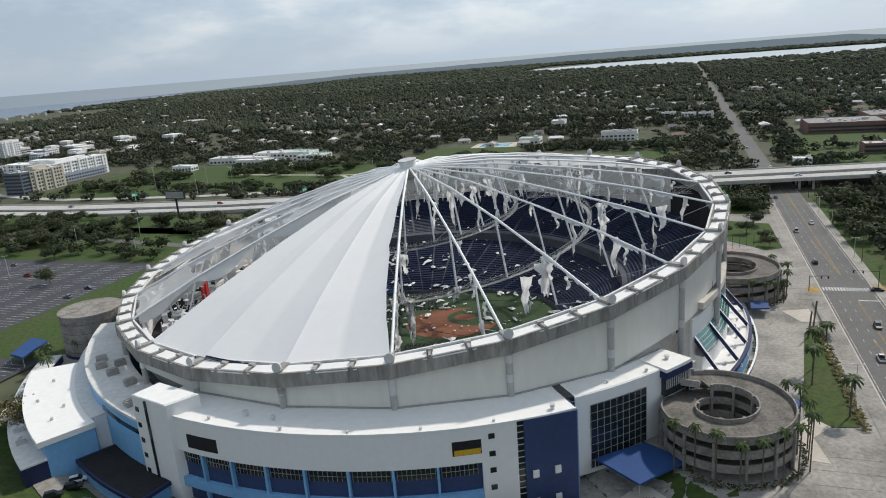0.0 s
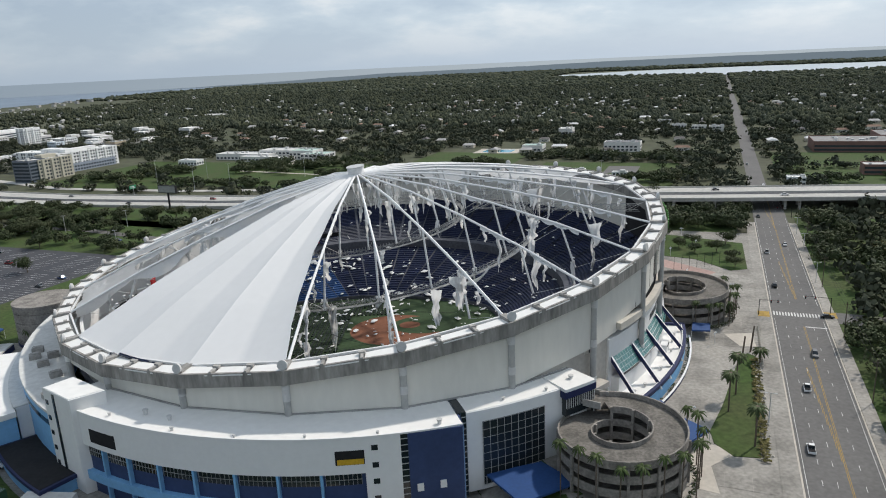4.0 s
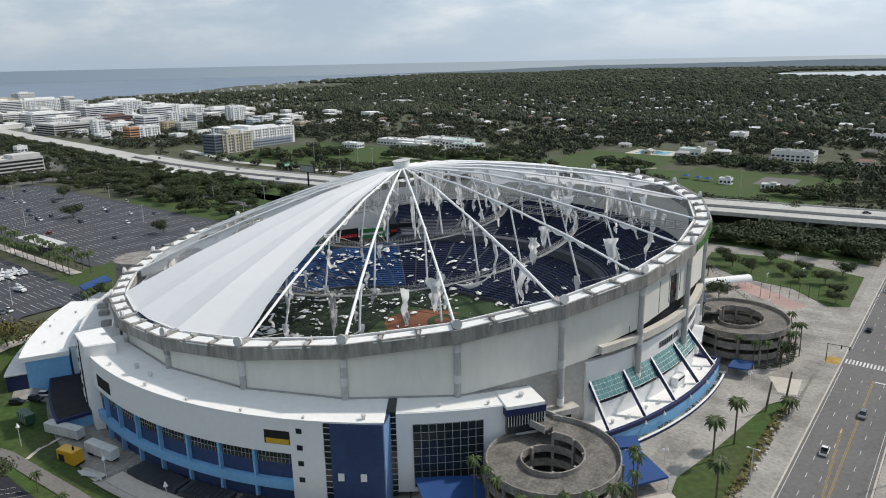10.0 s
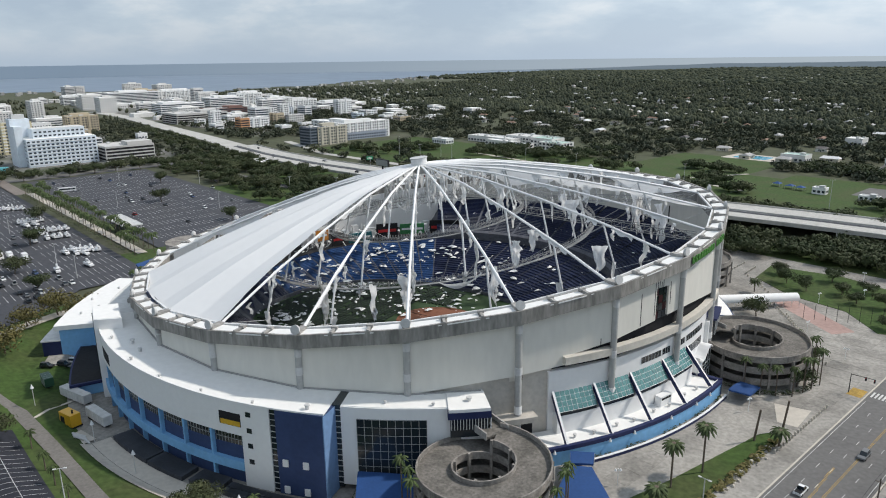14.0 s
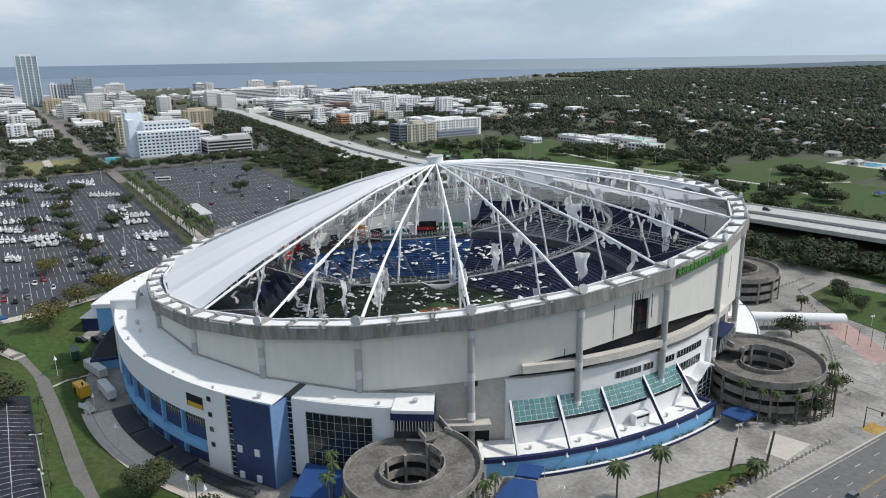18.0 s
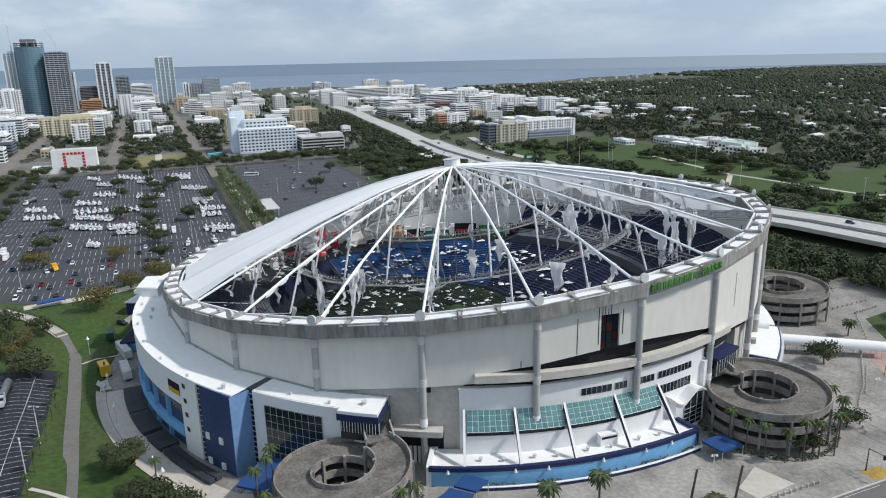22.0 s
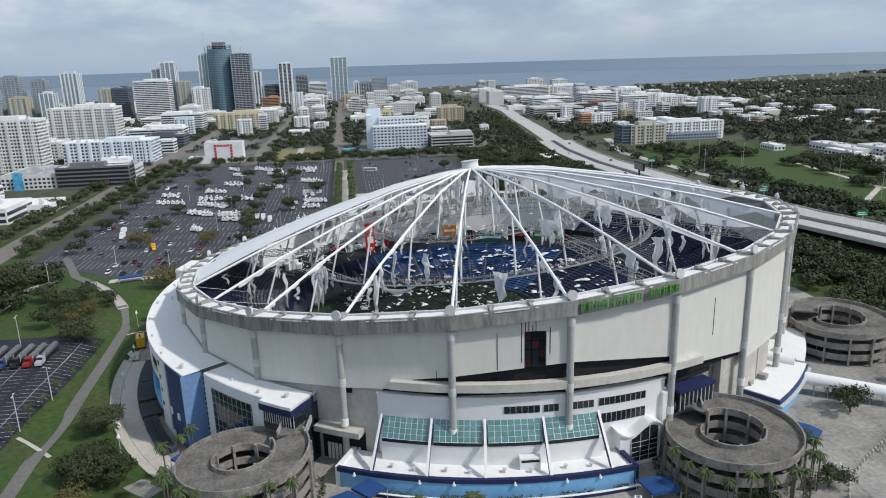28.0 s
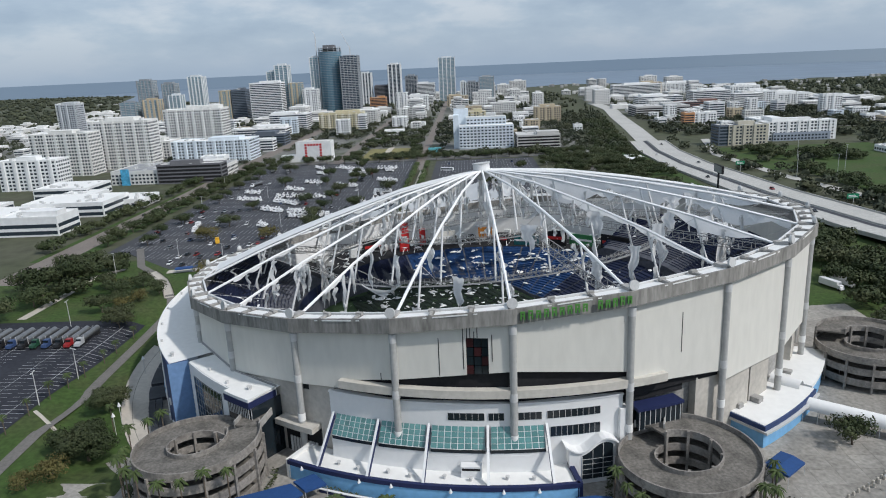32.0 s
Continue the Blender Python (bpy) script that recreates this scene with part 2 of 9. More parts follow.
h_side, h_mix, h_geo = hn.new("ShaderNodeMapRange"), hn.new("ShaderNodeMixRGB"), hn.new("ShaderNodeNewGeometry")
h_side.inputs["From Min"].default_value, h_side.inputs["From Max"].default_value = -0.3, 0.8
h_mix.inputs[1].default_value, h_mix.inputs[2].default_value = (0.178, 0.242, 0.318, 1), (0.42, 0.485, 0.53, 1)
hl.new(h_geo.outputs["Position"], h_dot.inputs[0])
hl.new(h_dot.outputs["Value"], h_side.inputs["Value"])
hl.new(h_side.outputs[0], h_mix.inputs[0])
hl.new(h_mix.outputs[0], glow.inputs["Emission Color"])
# haze over the far land is painted as a blue-grey glow of its own
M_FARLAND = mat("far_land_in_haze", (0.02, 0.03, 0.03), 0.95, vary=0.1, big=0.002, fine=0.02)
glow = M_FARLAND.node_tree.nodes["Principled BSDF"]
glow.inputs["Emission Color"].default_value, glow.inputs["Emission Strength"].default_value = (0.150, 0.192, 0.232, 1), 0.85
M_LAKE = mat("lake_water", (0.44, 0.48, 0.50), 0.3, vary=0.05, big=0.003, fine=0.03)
M_LEAF = mat("foliage", (0.040, 0.056, 0.022), 0.8, vary=0.3, big=0.06, fine=0.8, tint=(0.070, 0.078, 0.036), rand=0.25)
M_LEAF2 = mat("dry_foliage", (0.13, 0.115, 0.04), 0.85, vary=0.3, big=0.2, fine=0.8, rand=0.25)
M_WOODS = mat("woods", (0.056, 0.065, 0.047), 0.95, vary=0.3, big=0.03, fine=0.12, tint=(0.084, 0.090, 0.054), rand=0.24, spec=0.05)
M_PALM = mat("palm_frond", (0.060, 0.088, 0.026), 0.7, vary=0.3, big=0.3, fine=1.0, rand=0.2)
M_TRUNK = mat("bark", (0.13, 0.105, 0.08), 0.95, vary=0.2, big=0.5, fine=3.0)
M_RED = mat("red_paint", (0.50, 0.03, 0.03), 0.5, vary=0.08)
M_GREENSIGN = mat("sign_green", (0.085, 0.25, 0.055), 0.5, vary=0.1)
M_YELLOW = mat("yellow_paint", (0.62, 0.38, 0.03), 0.5, vary=0.1)
M_TYRE = mat("tyre_rubber", (0.02, 0.02, 0.02), 0.9, vary=0.1)
M_GALV = mat("light_pole_paint", (0.55, 0.55, 0.54), 0.5, vary=0.06)


# ---- building blocks ----
class Build:
    """Gathers vertices and faces of one mesh."""

    def __init__(self):
        self.v, self.f = [], []

    def add(self, verts, faces):
        k = len(self.v)
        self.v.extend([tuple(p) for p in verts])
        self.f.extend([tuple(i + k for i in f) for f in faces])
        return self

    def box(self, x0, x1, y0, y1, z0, z1, m=None):
        p = [(x, y, z) for z in (z0, z1) for x, y in ((x0, y0), (x1, y0), (x1, y1), (x0, y1))]
        if m is not None:
            p = [tuple(m @ Vector(q)) for q in p]
        return self.add(p, [(3, 2, 1, 0), (4, 5, 6, 7), (0, 1, 5, 4), (1, 2, 6, 5), (2, 3, 7, 6), (3, 0, 4, 7)])

    def prism(self, pts, z0, z1):
        """An upright block over a plan outline (anticlockwise)."""
        n = len(pts)
        v = [(x, y, z0) for x, y in pts] + [(x, y, z1) for x, y in pts]
        f = [tuple(range(n - 1, -1, -1)), tuple(range(n, 2 * n))]
        f += [(i, (i + 1) % n, n + (i + 1) % n, n + i) for i in range(n)]
        return self.add(v, f)

    def tube(self, a, b, r, r2=None, n=6, caps=True):
        a, b = Vector(a), Vector(b)
        d = (b - a)
        if d.length < 1e-6:
            return self
        u = d.orthogonal().normalized()
        w = d.normalized().cross(u)
        r2 = r if r2 is None else r2
        v = []
        for c, rr in ((a, r), (b, r2)):
            v += [c + (u * math.cos(2 * math.pi * i / n) + w * math.sin(2 * math.pi * i / n)) * rr for i in range(n)]
        f = [(i, (i + 1) % n, n + (i + 1) % n, n + i) for i in range(n)]
        if caps:
            f += [tuple(range(n - 1, -1, -1)), tuple(range(n, 2 * n))]
        return self.add(v, f)

    def path(self, pts, r, n=5):
        """A bent tube, swept in one piece along the points."""
        pts = [Vector(p) for p in pts]
        v, u = [], None
        for i, p in enumerate(pts):
            d = (pts[min(i + 1, len(pts) - 1)] - pts[max(i - 1, 0)]).normalized()
            u = d.orthogonal().normalized() if u is None else (u - d * u.dot(d)).normalized()
            w = d.cross(u)
            v += [p + (u * math.cos(2 * math.pi * k / n) + w * math.sin(2 * math.pi * k / n)) * r for k in range(n)]
        f = [(i * n + k, i * n + (k + 1) % n, (i + 1) * n + (k + 1) % n, (i + 1) * n + k) for i in range(len(pts) - 1) for k in range(n)]
        f += [tuple(range(n - 1, -1, -1)), tuple(range(len(v) - n, len(v)))]
        return self.add(v, f)

    def arc(self, r0, r1, a0, a1, z0, z1, steps=0, c=(0, 0)):
        """A solid piece of a ring wall between two radii, two angles (degrees) and two heights; heights may be functions of x, y, angle."""
        n = steps or max(2, int(abs(a1 - a0) / 2.5) + 1)
        f0 = z0 if callable(z0) else (lambda x, y, a: z0)
        f1 = z1 if callable(z1) else (lambda x, y, a: z1)
        v, f = [], []
        for i in range(n + 1):
            ang = a0 + (a1 - a0) * i / n
            ca, sa = math.cos(radians(ang)), math.sin(radians(ang))
            for r, h in ((r0, f0), (r1, f0), (r1, f1), (r0, f1)):
                v.append((c[0] + r * ca, c[1] + r * sa, h(r * ca, r * sa, ang)))
        for i in range(n):
            k, q = 4 * i, 4 * i + 4
            f += [(k, q, q + 1, k + 1), (k + 1, q + 1, q + 2, k + 2), (k + 2, q + 2, q + 3, k + 3), (k + 3, q + 3, q, k)]
        f += [(0, 1, 2, 3), (4 * n + 3, 4 * n + 2, 4 * n + 1, 4 * n)]
        return self.add(v, f)

    def sheet(self, grid):
        """A surface over rows of points."""
        m = len(grid[0])
        v = [p for row in grid for p in row]
        f = [(i * m + j, i * m + j + 1, (i + 1) * m + j + 1, (i + 1) * m + j) for i in range(len(grid) - 1) for j in range(m - 1)]
        return self.add(v, f)

    def mesh(self, name, material, smooth=False):
        me = bpy.data.meshes.new(name)
        me.from_pydata(self.v, [], self.f)
        me.materials.append(material)
        if smooth:
            me.polygons.foreach_set("use_smooth", [True] * len(me.polygons))
        me.update()
        return me


def part(name, b, material, parent=None, label="", smooth=False):
    """One mesh object, under a thing or a part."""
    data = b.mesh(name, material, smooth) if isinstance(b, Build) else b
    ob = new(name, data)
    if parent is not None:
        ob.parent = parent
    if label:
        ob["label"] = label
    return ob


def thing(name, label, category, group="", kind="", at=None):
    ob = new(name)
    ob.empty_display_size = 0.5
    if at is not None:
        ob.matrix_world = at
    return tagged(ob, label, category, group, kind)


def solid(name, b, material, label, category, group="", kind="", smooth=False):
    """A thing of one mesh."""
    return tagged(part(name, b, material, smooth=smooth), label, category, group, kind)


def pol(r, a, z=0.0):
    return Vector((r * math.cos(radians(a)), r * math.sin(radians(a)), z))


CW, SW = 0.943, 0.333     # the street grid: w runs west, s runs south


def grid_xy(w, s):
    return (w * CW + s * SW, -w * SW + s * CW)


GRID_TURN = -math.degrees(math.atan2(SW, CW))


def on_grid(w, s, z=0.0, turn=0.0):
    x, y = grid_xy(w, s)
    return pose(x, y, gz(x, y) + z, 0, 0, GRID_TURN + turn)


def gbox(b, w0, w1, s0, s1, z0, z1):
    return b.prism([grid_xy(w0, s0), grid_xy(w1, s0), grid_xy(w1, s1), grid_xy(w0, s1)], z0, z1)


# ---- ground, water, roads ----
def smooth(k):
    k = min(1.0, max(0.0, k))
    return k * k * (3 - 2 * k)


def gz(x, y):
    """The height of the ground: a sunken service yard runs along the north-east foot of the stadium."""
    r, a = math.hypot(x, y), math.degrees(math.atan2(y, x))
    a = a - 360 if a > 60 else a
    return -(3.0 * smooth((152.0 - r) / 12.0) + 2.0 * smooth((132.0 - r) / 6.0)) * smooth((a + 156) / 14) * smooth((-62 - a) / 9)


def place(x, y, turn=0.0, dz=0.0):
    return pose(x, y, gz(x, y) + dz, 0, 0, turn)


def patch(b, r0, r1, a0, a1, lift, nr=6, na=0):
    """A sheet on the ground between two radii and two angles."""
    na = na or max(2, int(abs(a1 - a0) / 2.5))
    rows = []
    for i in range(nr + 1):
        row = []
        for j in range(na + 1):
            p = pol(r0 + (r1 - r0) * i / nr, a0 + (a1 - a0) * j / na)
            row.append((p.x, p.y, gz(p.x, p.y) + lift))
        rows.append(row)
    return b.sheet([r[::-1] for r in rows])


def gpatch(b, w0, w1, s0, s1, lift, nw=1, ns=1):
    """A sheet on the ground along the street grid."""
    rows = []
    for i in range(ns + 1):
        row = []
        for j in range(nw + 1):
            x, y = grid_xy(w0 + (w1 - w0) * j / nw, s0 + (s1 - s0) * i / ns)
            row.append((x, y, gz(x, y) + lift))
        rows.append(row)
    return b.sheet(rows)


RADII = [0.5, 60, 90, 100, 110, 116, 120, 124, 126, 127.5, 129, 130.5, 132, 133.5, 136, 140, 143, 146, 149, 152, 160, 200, 300, 500, 900, 1600, 2800, 4720]
land = Build()
rows = []
for r in RADII:
    rows.append([(*pol(r, j * 2.5).xy, gz(*pol(r, j * 2.5).xy) - (0.45 if r < 290 else 0.0)) for j in range(145)])
land.sheet([r[::-1] for r in rows])
solid("ground", land, M_SOIL, "green and brown open ground around the stadium", "ground", kind="structure")
SHORE = [(-3900, -4200), (-3780, -2450), (-3400, -1720), (-2650, -1420), (-2200, -910), (-1900, -500), (-2100, 0), (-2450, 350), (-2250, 620), (-1880, 790), (-2060, 930), (-2050, 1250), (-2350, 1650), (-2450, 2000), (-2640, 2600), (-2720, 3200), (-2950, 3700)]
pts = []
for (w0, s0), (w1, s1) in zip(SHORE, SHORE[1:]):
    for i in range(8):
        k = i / 8
        pts.append((w0 + (w1 - w0) * k + 60 * noise.noise((s0 + (s1 - s0) * k, 3.1, w0 * 0.01)), s0 + (s1 - s0) * k))
sea = Build().add([(*grid_xy(w, s), 0.6) for w, s in pts] + [(*grid_xy(min(-3000, -math.sqrt(max(4690 ** 2 - s * s, 0.0))), s), 0.6) for w, s in pts],
                  [(i + 1, i, len(pts) + i, len(pts) + i + 1) for i in range(len(pts) - 1)])
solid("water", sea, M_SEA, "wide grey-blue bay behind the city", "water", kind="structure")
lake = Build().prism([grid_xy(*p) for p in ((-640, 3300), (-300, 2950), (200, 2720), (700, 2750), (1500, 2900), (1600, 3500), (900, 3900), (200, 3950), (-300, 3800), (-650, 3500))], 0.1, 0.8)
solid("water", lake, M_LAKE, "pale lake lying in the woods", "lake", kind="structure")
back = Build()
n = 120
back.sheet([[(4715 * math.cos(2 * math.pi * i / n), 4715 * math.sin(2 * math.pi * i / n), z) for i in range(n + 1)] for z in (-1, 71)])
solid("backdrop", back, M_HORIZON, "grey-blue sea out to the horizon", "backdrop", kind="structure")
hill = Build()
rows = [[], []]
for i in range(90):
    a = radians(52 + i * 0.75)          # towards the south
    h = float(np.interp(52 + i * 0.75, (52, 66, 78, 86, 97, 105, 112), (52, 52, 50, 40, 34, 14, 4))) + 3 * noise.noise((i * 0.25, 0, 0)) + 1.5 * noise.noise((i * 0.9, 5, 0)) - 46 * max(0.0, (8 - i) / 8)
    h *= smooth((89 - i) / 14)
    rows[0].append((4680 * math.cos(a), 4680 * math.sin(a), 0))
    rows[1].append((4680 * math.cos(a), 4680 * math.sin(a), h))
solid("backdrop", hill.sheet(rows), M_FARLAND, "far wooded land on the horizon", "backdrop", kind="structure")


def strip(name, material, pts, width, z, label, kind="structure", thick=0.0, category="road"):
    """A band of even width along a line in the street grid."""
    b, rows = Build(), [[], []]
    if len(pts[0]) == 2:
        fine = []
        for a, c in zip(pts, pts[1:]):
            n = max(1, int(math.hypot(c[0] - a[0], c[1] - a[1]) / 5)) if math.hypot(*a) < 260 else 1
            fine += [(a[0] + (c[0] - a[0]) * k / n, a[1] + (c[1] - a[1]) * k / n) for k in range(n)]
        pts = fine + [pts[-1]]
    P = [Vector(grid_xy(*p[:2])) for p in pts]
    Z = [p[2] if len(p) > 2 else gz(*grid_xy(*p)) for p in pts]
    for i, p in enumerate(P):
        d = (P[min(i + 1, len(P) - 1)] - P[max(i - 1, 0)]).normalized()
        nrm = Vector((-d.y, d.x)) * width / 2
        for row, sgn in zip(rows, (1, -1)):
            q = p + nrm * sgn
            row.append((q.x, q.y, z + Z[i]))
    if thick:
        lo = [[(x, y, zz - thick) for x, y, zz in row] for row in rows]
        b.sheet([rows[1], rows[0], lo[0], lo[1], rows[1]])
    else:
        b.sheet([rows[1], rows[0]])
    return solid(name, b, material, label, category, kind=kind)


# the street on the west side, with kerbs, lines and crossing
strip("road", M_ROAD, [(150.3, -400), (150.3, 60), (150.3, 270)], 17.6, 0.04, "wide grey asphalt street with turn lanes")
strip("road", M_ROAD, [(150.3, 268), (148, 330), (147, 700), (142, 1500), (138, 2700)], 12, 0.05, "long straight street running away under the trees")
for w in (141.4, 159.2):
    kerb = Build()
    gbox(kerb, w - 0.2, w + 0.2, -400, 200, 0.0, 0.16)
    solid("kerb", kerb, M_PAVEL, "pale concrete kerb", "kerb", kind="structure")
walkway = Build()
gpatch(walkway, 159.5, 163, -400, 200, 0.12)
gpatch(walkway, 137.0, 141.2, -400, 200, 0.12)
solid("pavement", walkway, M_PAVE, "grey concrete footpath beside the street", "pavement", kind="structure")
lines = Build()
for w, dash in ((142.3, 0), (145.6, 1), (148.7, 1), (154.4, 1), (158.2, 0)):
    s = -300
    while s < 262:
        if not (36 < s < 60 or 205 < s < 225):
            gpatch(lines, w - 0.06, w + 0.06, s, s + (2.4 if dash == 1 else 9.0), 0.058)
        s += 9.0
solid("lane_marks", lines, M_LINE, "worn white lane lines on the street", "road marking", kind="structure")
yl = Build()
for s in range(-300, 264, 6):
    if not 34 < s < 62:
        for w in (151.2, 151.55):
            gpatch(yl, w, w + 0.12, s, s + 6.0, 0.060)
            if (s // 60) % 2:
                k = (s % 60) / 60
                gpatch(yl, w - 3 * k, w - 3 * k + 0.12, s, s + 6.0, 0.062)
solid("lane_marks", yl, M_YLINE, "worn yellow centre lines on the street", "road marking", kind="structure")
for i in range(17):
    bar = Build()
    gpatch(bar, 142.2 + i * 1.0, 142.7 + i * 1.0, 46, 50, 0.062)
    solid("crossing_bar", bar, M_LINE, "white bar of the pedestrian crossing", "road marking", "bars of the crossing", kind="structure")
bar = Build()
gpatch(bar, 151.8, 158.6, 35.5, 36.2, 0.062)
solid("stop_line", bar, M_LINE, "white stop line before the crossing", "road marking", kind="structure")
for w, s in ((138.8, 46), (161.4, 50)):
    pad = Build()
    gpatch(pad, w - 2, w + 2, s - 3, s + 3, 0.13)
    solid("tactile_pad", pad, M_YLINE, "yellow paving pad at the street corner", "paving", kind="structure")
strip("road", M_ROAD, [(159, 48), (260, 40), (700, 40)], 12, 0.045, "side street leading away from the crossing")

# highway
HWY = [(700, 345, 7), (206, 265, 7), (110, 246, 7), (51, 237, 7), (-33, 226, 6), (-120, 210, 3), (-230, 197, 1), (-376, 186, 0.4), (-470, 187, 0.4), (-560, 197, 0.4), (-700, 214, 0.4), (-900, 235, 0.4), (-1080, 258, 0.4), (-1300, 262, 0.4)]
strip("highway", M_HWY, HWY[9:], 24, 0.28, "pale concrete highway running into the town", thick=1.0, category="highway")
strip("highway", M_HWY, HWY[:10], 40, 0.3, "pale concrete highway with two carriageways, raised over the street", thick=1.4, category="highway")


def offset(line, d):
    out = []
    for i, p in enumerate(line):
        a, b = Vector(line[max(i - 1, 0)][:2]), Vector(line[min(i + 1, len(line) - 1)][:2])
        t = (b - a).normalized()
        out.append((p[0] - t.y * d, p[1] + t.x * d, p[2]))
    return out


for d, h in ((20, 0.9), (-20, 0.9), (0, 0.9)):
    strip("barrier", M_HWY, offset(HWY[:10], d), 0.5, 0.3 + h, "low concrete barrier along the highway", thick=h, category="barrier")
strip("lane_marks", M_ASPH, offset(HWY[:10], 3), 4.0, 0.33, "dark shoulder beside the median", category="road marking")
for d in (-15, -11.5, -8, 8, 11.5, 15):
    strip("lane_marks", M_LINE, offset(HWY[:10], d), 0.16, 0.33, "white highway lane line", category="road marking")
for w in (168, 160, 136, 120, 96, 72):
    s = 243 + (w - 110) * 0.2
    for ds in (-14, 0, 14):
        x, y = grid_xy(w, s + ds)
        solid("highway_pillar", Build().tube((x, y, 0), (x, y, 5.95), 0.8, n=12), M_HWY, "round concrete pillar under the highway", "pillar", "pillars of the highway")
strip("road", M_HWY, [(-180, 258), (-300, 238), (-430, 231), (-560, 262)], 9, 0.4, "pale slip road beside the highway")

b = Build()
gpatch(b, -1720, -484, -820, 130, 0.012)
gpatch(b, -1500, -640, 262, 640, 0.012)
solid("pavement", b, mat("town_ground", (0.17, 0.168, 0.155), 0.9, vary=0.33, big=0.025, fine=0.2, tint=(0.07, 0.082, 0.045)), "grey paved ground with green plots between city blocks", "pavement", kind="structure")
# streets and car parks to the east
strip("road", M_BRICKRD, [(-70, -237), (-300, -238), (-500, -243), (-1500, -243)], 16, 0.05, "grey avenue beside the car park")
strip("road", M_BRICKRD, [(-470, -145), (-1800, -145)], 11, 0.05, "brick-toned city street")
strip("road", M_BRICKRD, [(-405, -56), (-1800, -60)], 10, 0.05, "brick-toned city street lined with trees")
strip("road", M_ROAD, [(-478, -500), (-478, 130)], 12, 0.045, "cross street at the end of the car park")
strip("road", M_ROAD, [(-720, -700), (-720, 150)], 11, 0.045, "cross street in the city")
strip("pavement", M_PAVEL, [(-170, -50), (-405, -50)], 5, 0.09, "pale palm-lined walk between the car parks", category="pavement")


def car_park(w0, w1, s0, s1, label):
    b = Build()
    gpatch(b, w0, w1, s0, s1, 0.05, 20, 10)
    ob = solid("car_park", b, M_ASPH, label, "car park", kind="structure")
    lines = Build()
    w = w0 + 6
    while w < w1 - 8:
        s = s0 + 4
        while s < s1 - 4:
            if (s - s0) % 60 > 4 and gz(*grid_xy(w, s)) > -0.2:
                gpatch(lines, w, w + 10.4, s - 0.1, s + 0.1, 0.075)
            s += 2.75
        w += 17.0
    tagged(part("stall_lines", lines, M_STALL, ob), kind="stuff")
    return ob


car_park(-470, -128, -214, -60, "dark asphalt car park with white stall lines and storm trucks")
car_park(-465, -175, -40, 58, "dark asphalt car park with white stall lines, mostly empty")
apron = Build().prism([grid_xy(*p) for p in ((-127.9, -203), (-112, -186), (-97, -170), (-91, -163), (-89.4, -147), (-92, -136), (-100, -125), (-110, -112), (-127.9, -92))], 0.0, 0.066)
solid("car_park", apron, M_ASPH, "rounded front end of the dark asphalt car park", "car park", kind="structure")
lines = Build()
for k in range(22):
    gpatch(lines, -121 + max(0, abs(k - 11) - 7) * -2.0, -110.6, -186 + k * 2.75, -185.8 + k * 2.75, 0.075)
for k in range(11):
    gpatch(lines, -105, -95.4, -164 + k * 2.75, -163.8 + k * 2.75, 0.075)
solid("stall_lines", lines, M_STALL, "white stall lines at the front of the car park", "road marking", kind="structure")
lot = Build()
gpatch(lot, -16, 90, -215, -141.5, 0.16, 60, 40)
lot2 = solid("car_park", lot, M_SEALED, "dark asphalt car park with tanker trucks", "car park", kind="structure")
lines = Build()
for row in (-147.6, -160, -178, -196):
    gpatch(lines, -10, 88, row - 0.08, row + 0.08, 0.2, 40, 1)
    for i in range(35):
        gpatch(lines, -8 + i * 2.75, -7.86 + i * 2.75, row - 5.2, row + 5.2, 0.2, 1, 5)
tagged(part("stall_lines", lines, M_STALL, lot2), kind="stuff")

strip("road", M_ROAD, [(-120, 60), (-175, 92), (-260, 104), (-400, 102), (-470, 112)], 7, 0.09, "curving service road across the grass")
# lawns, paths and the forecourt
for w0, w1, s0, s1, lift in ((-110, 136.8, -240, -60, 0.02), (-200, 60, 118, 200, 0.02), (-470, -112, -250, -222, 0.02), (60, 132, 150, 215, 0.02), (-175, -112, -60, 118, 0.02), (-330, -160, 58, 135, 0.03), (163, 330, -300, 220, 0.02)):
    b = Build()
    gpatch(b, w0, w1, s0, s1, lift, int((w1 - w0) / 2.5) if w0 == -110 else 30, int((s1 - s0) / 2.5) if w0 == -110 else 30)
    solid("lawn", b, M_GRASS, "mown green grass", "lawn", kind="structure")
for w0, w1, s0, s1 in ((-330, -30, 262, 400), (-30, 90, 262, 425), (170, 330, 290, 420), (-480, -330, 240, 400), (165, 300, 420, 500), (-165, -60, 400, 490), (-480, -200, 120, 168)):
    b = Build()
    gpatch(b, w0, w1, s0, s1, 0.03)
    solid("lawn", b, M_GRASS, "wide green playing field beyond the highway", "lawn", kind="structure")
strip("path", M_PATH, [(110, -129), (66, -131.5), (32, -134), (3, -135.5), (-26, -137.5), (-46, -143.5), (-58, -150), (-70, -157), (-85, -169), (-97, -180), (-135, -198)], 3.9, 0.22, "curving grey footpath across the lawn", category="path")
strip("path", M_PAVEL, [(-85, -161), (-89, -135), (-100, -110), (-112, -60), (-118, 0)], 6, 0.2, "pale path round the stadium", category="path")
strip("path", M_PAVEL, [(-93, -187), (-80, -196), (-53, -195), (-20, -196)], 4, 0.12, "pale path under the trees", category="path")
for line in ([(72, -128), (62, -140)], [(-20, -135), (-28, -122)]):
    strip("path", M_PAVEL, line, 1.1, 0.19, "narrow pale cross path", category="path")
yard = Build()
patch(yard, 100, 127.5, -150, -70, 0.22, 20, 80)
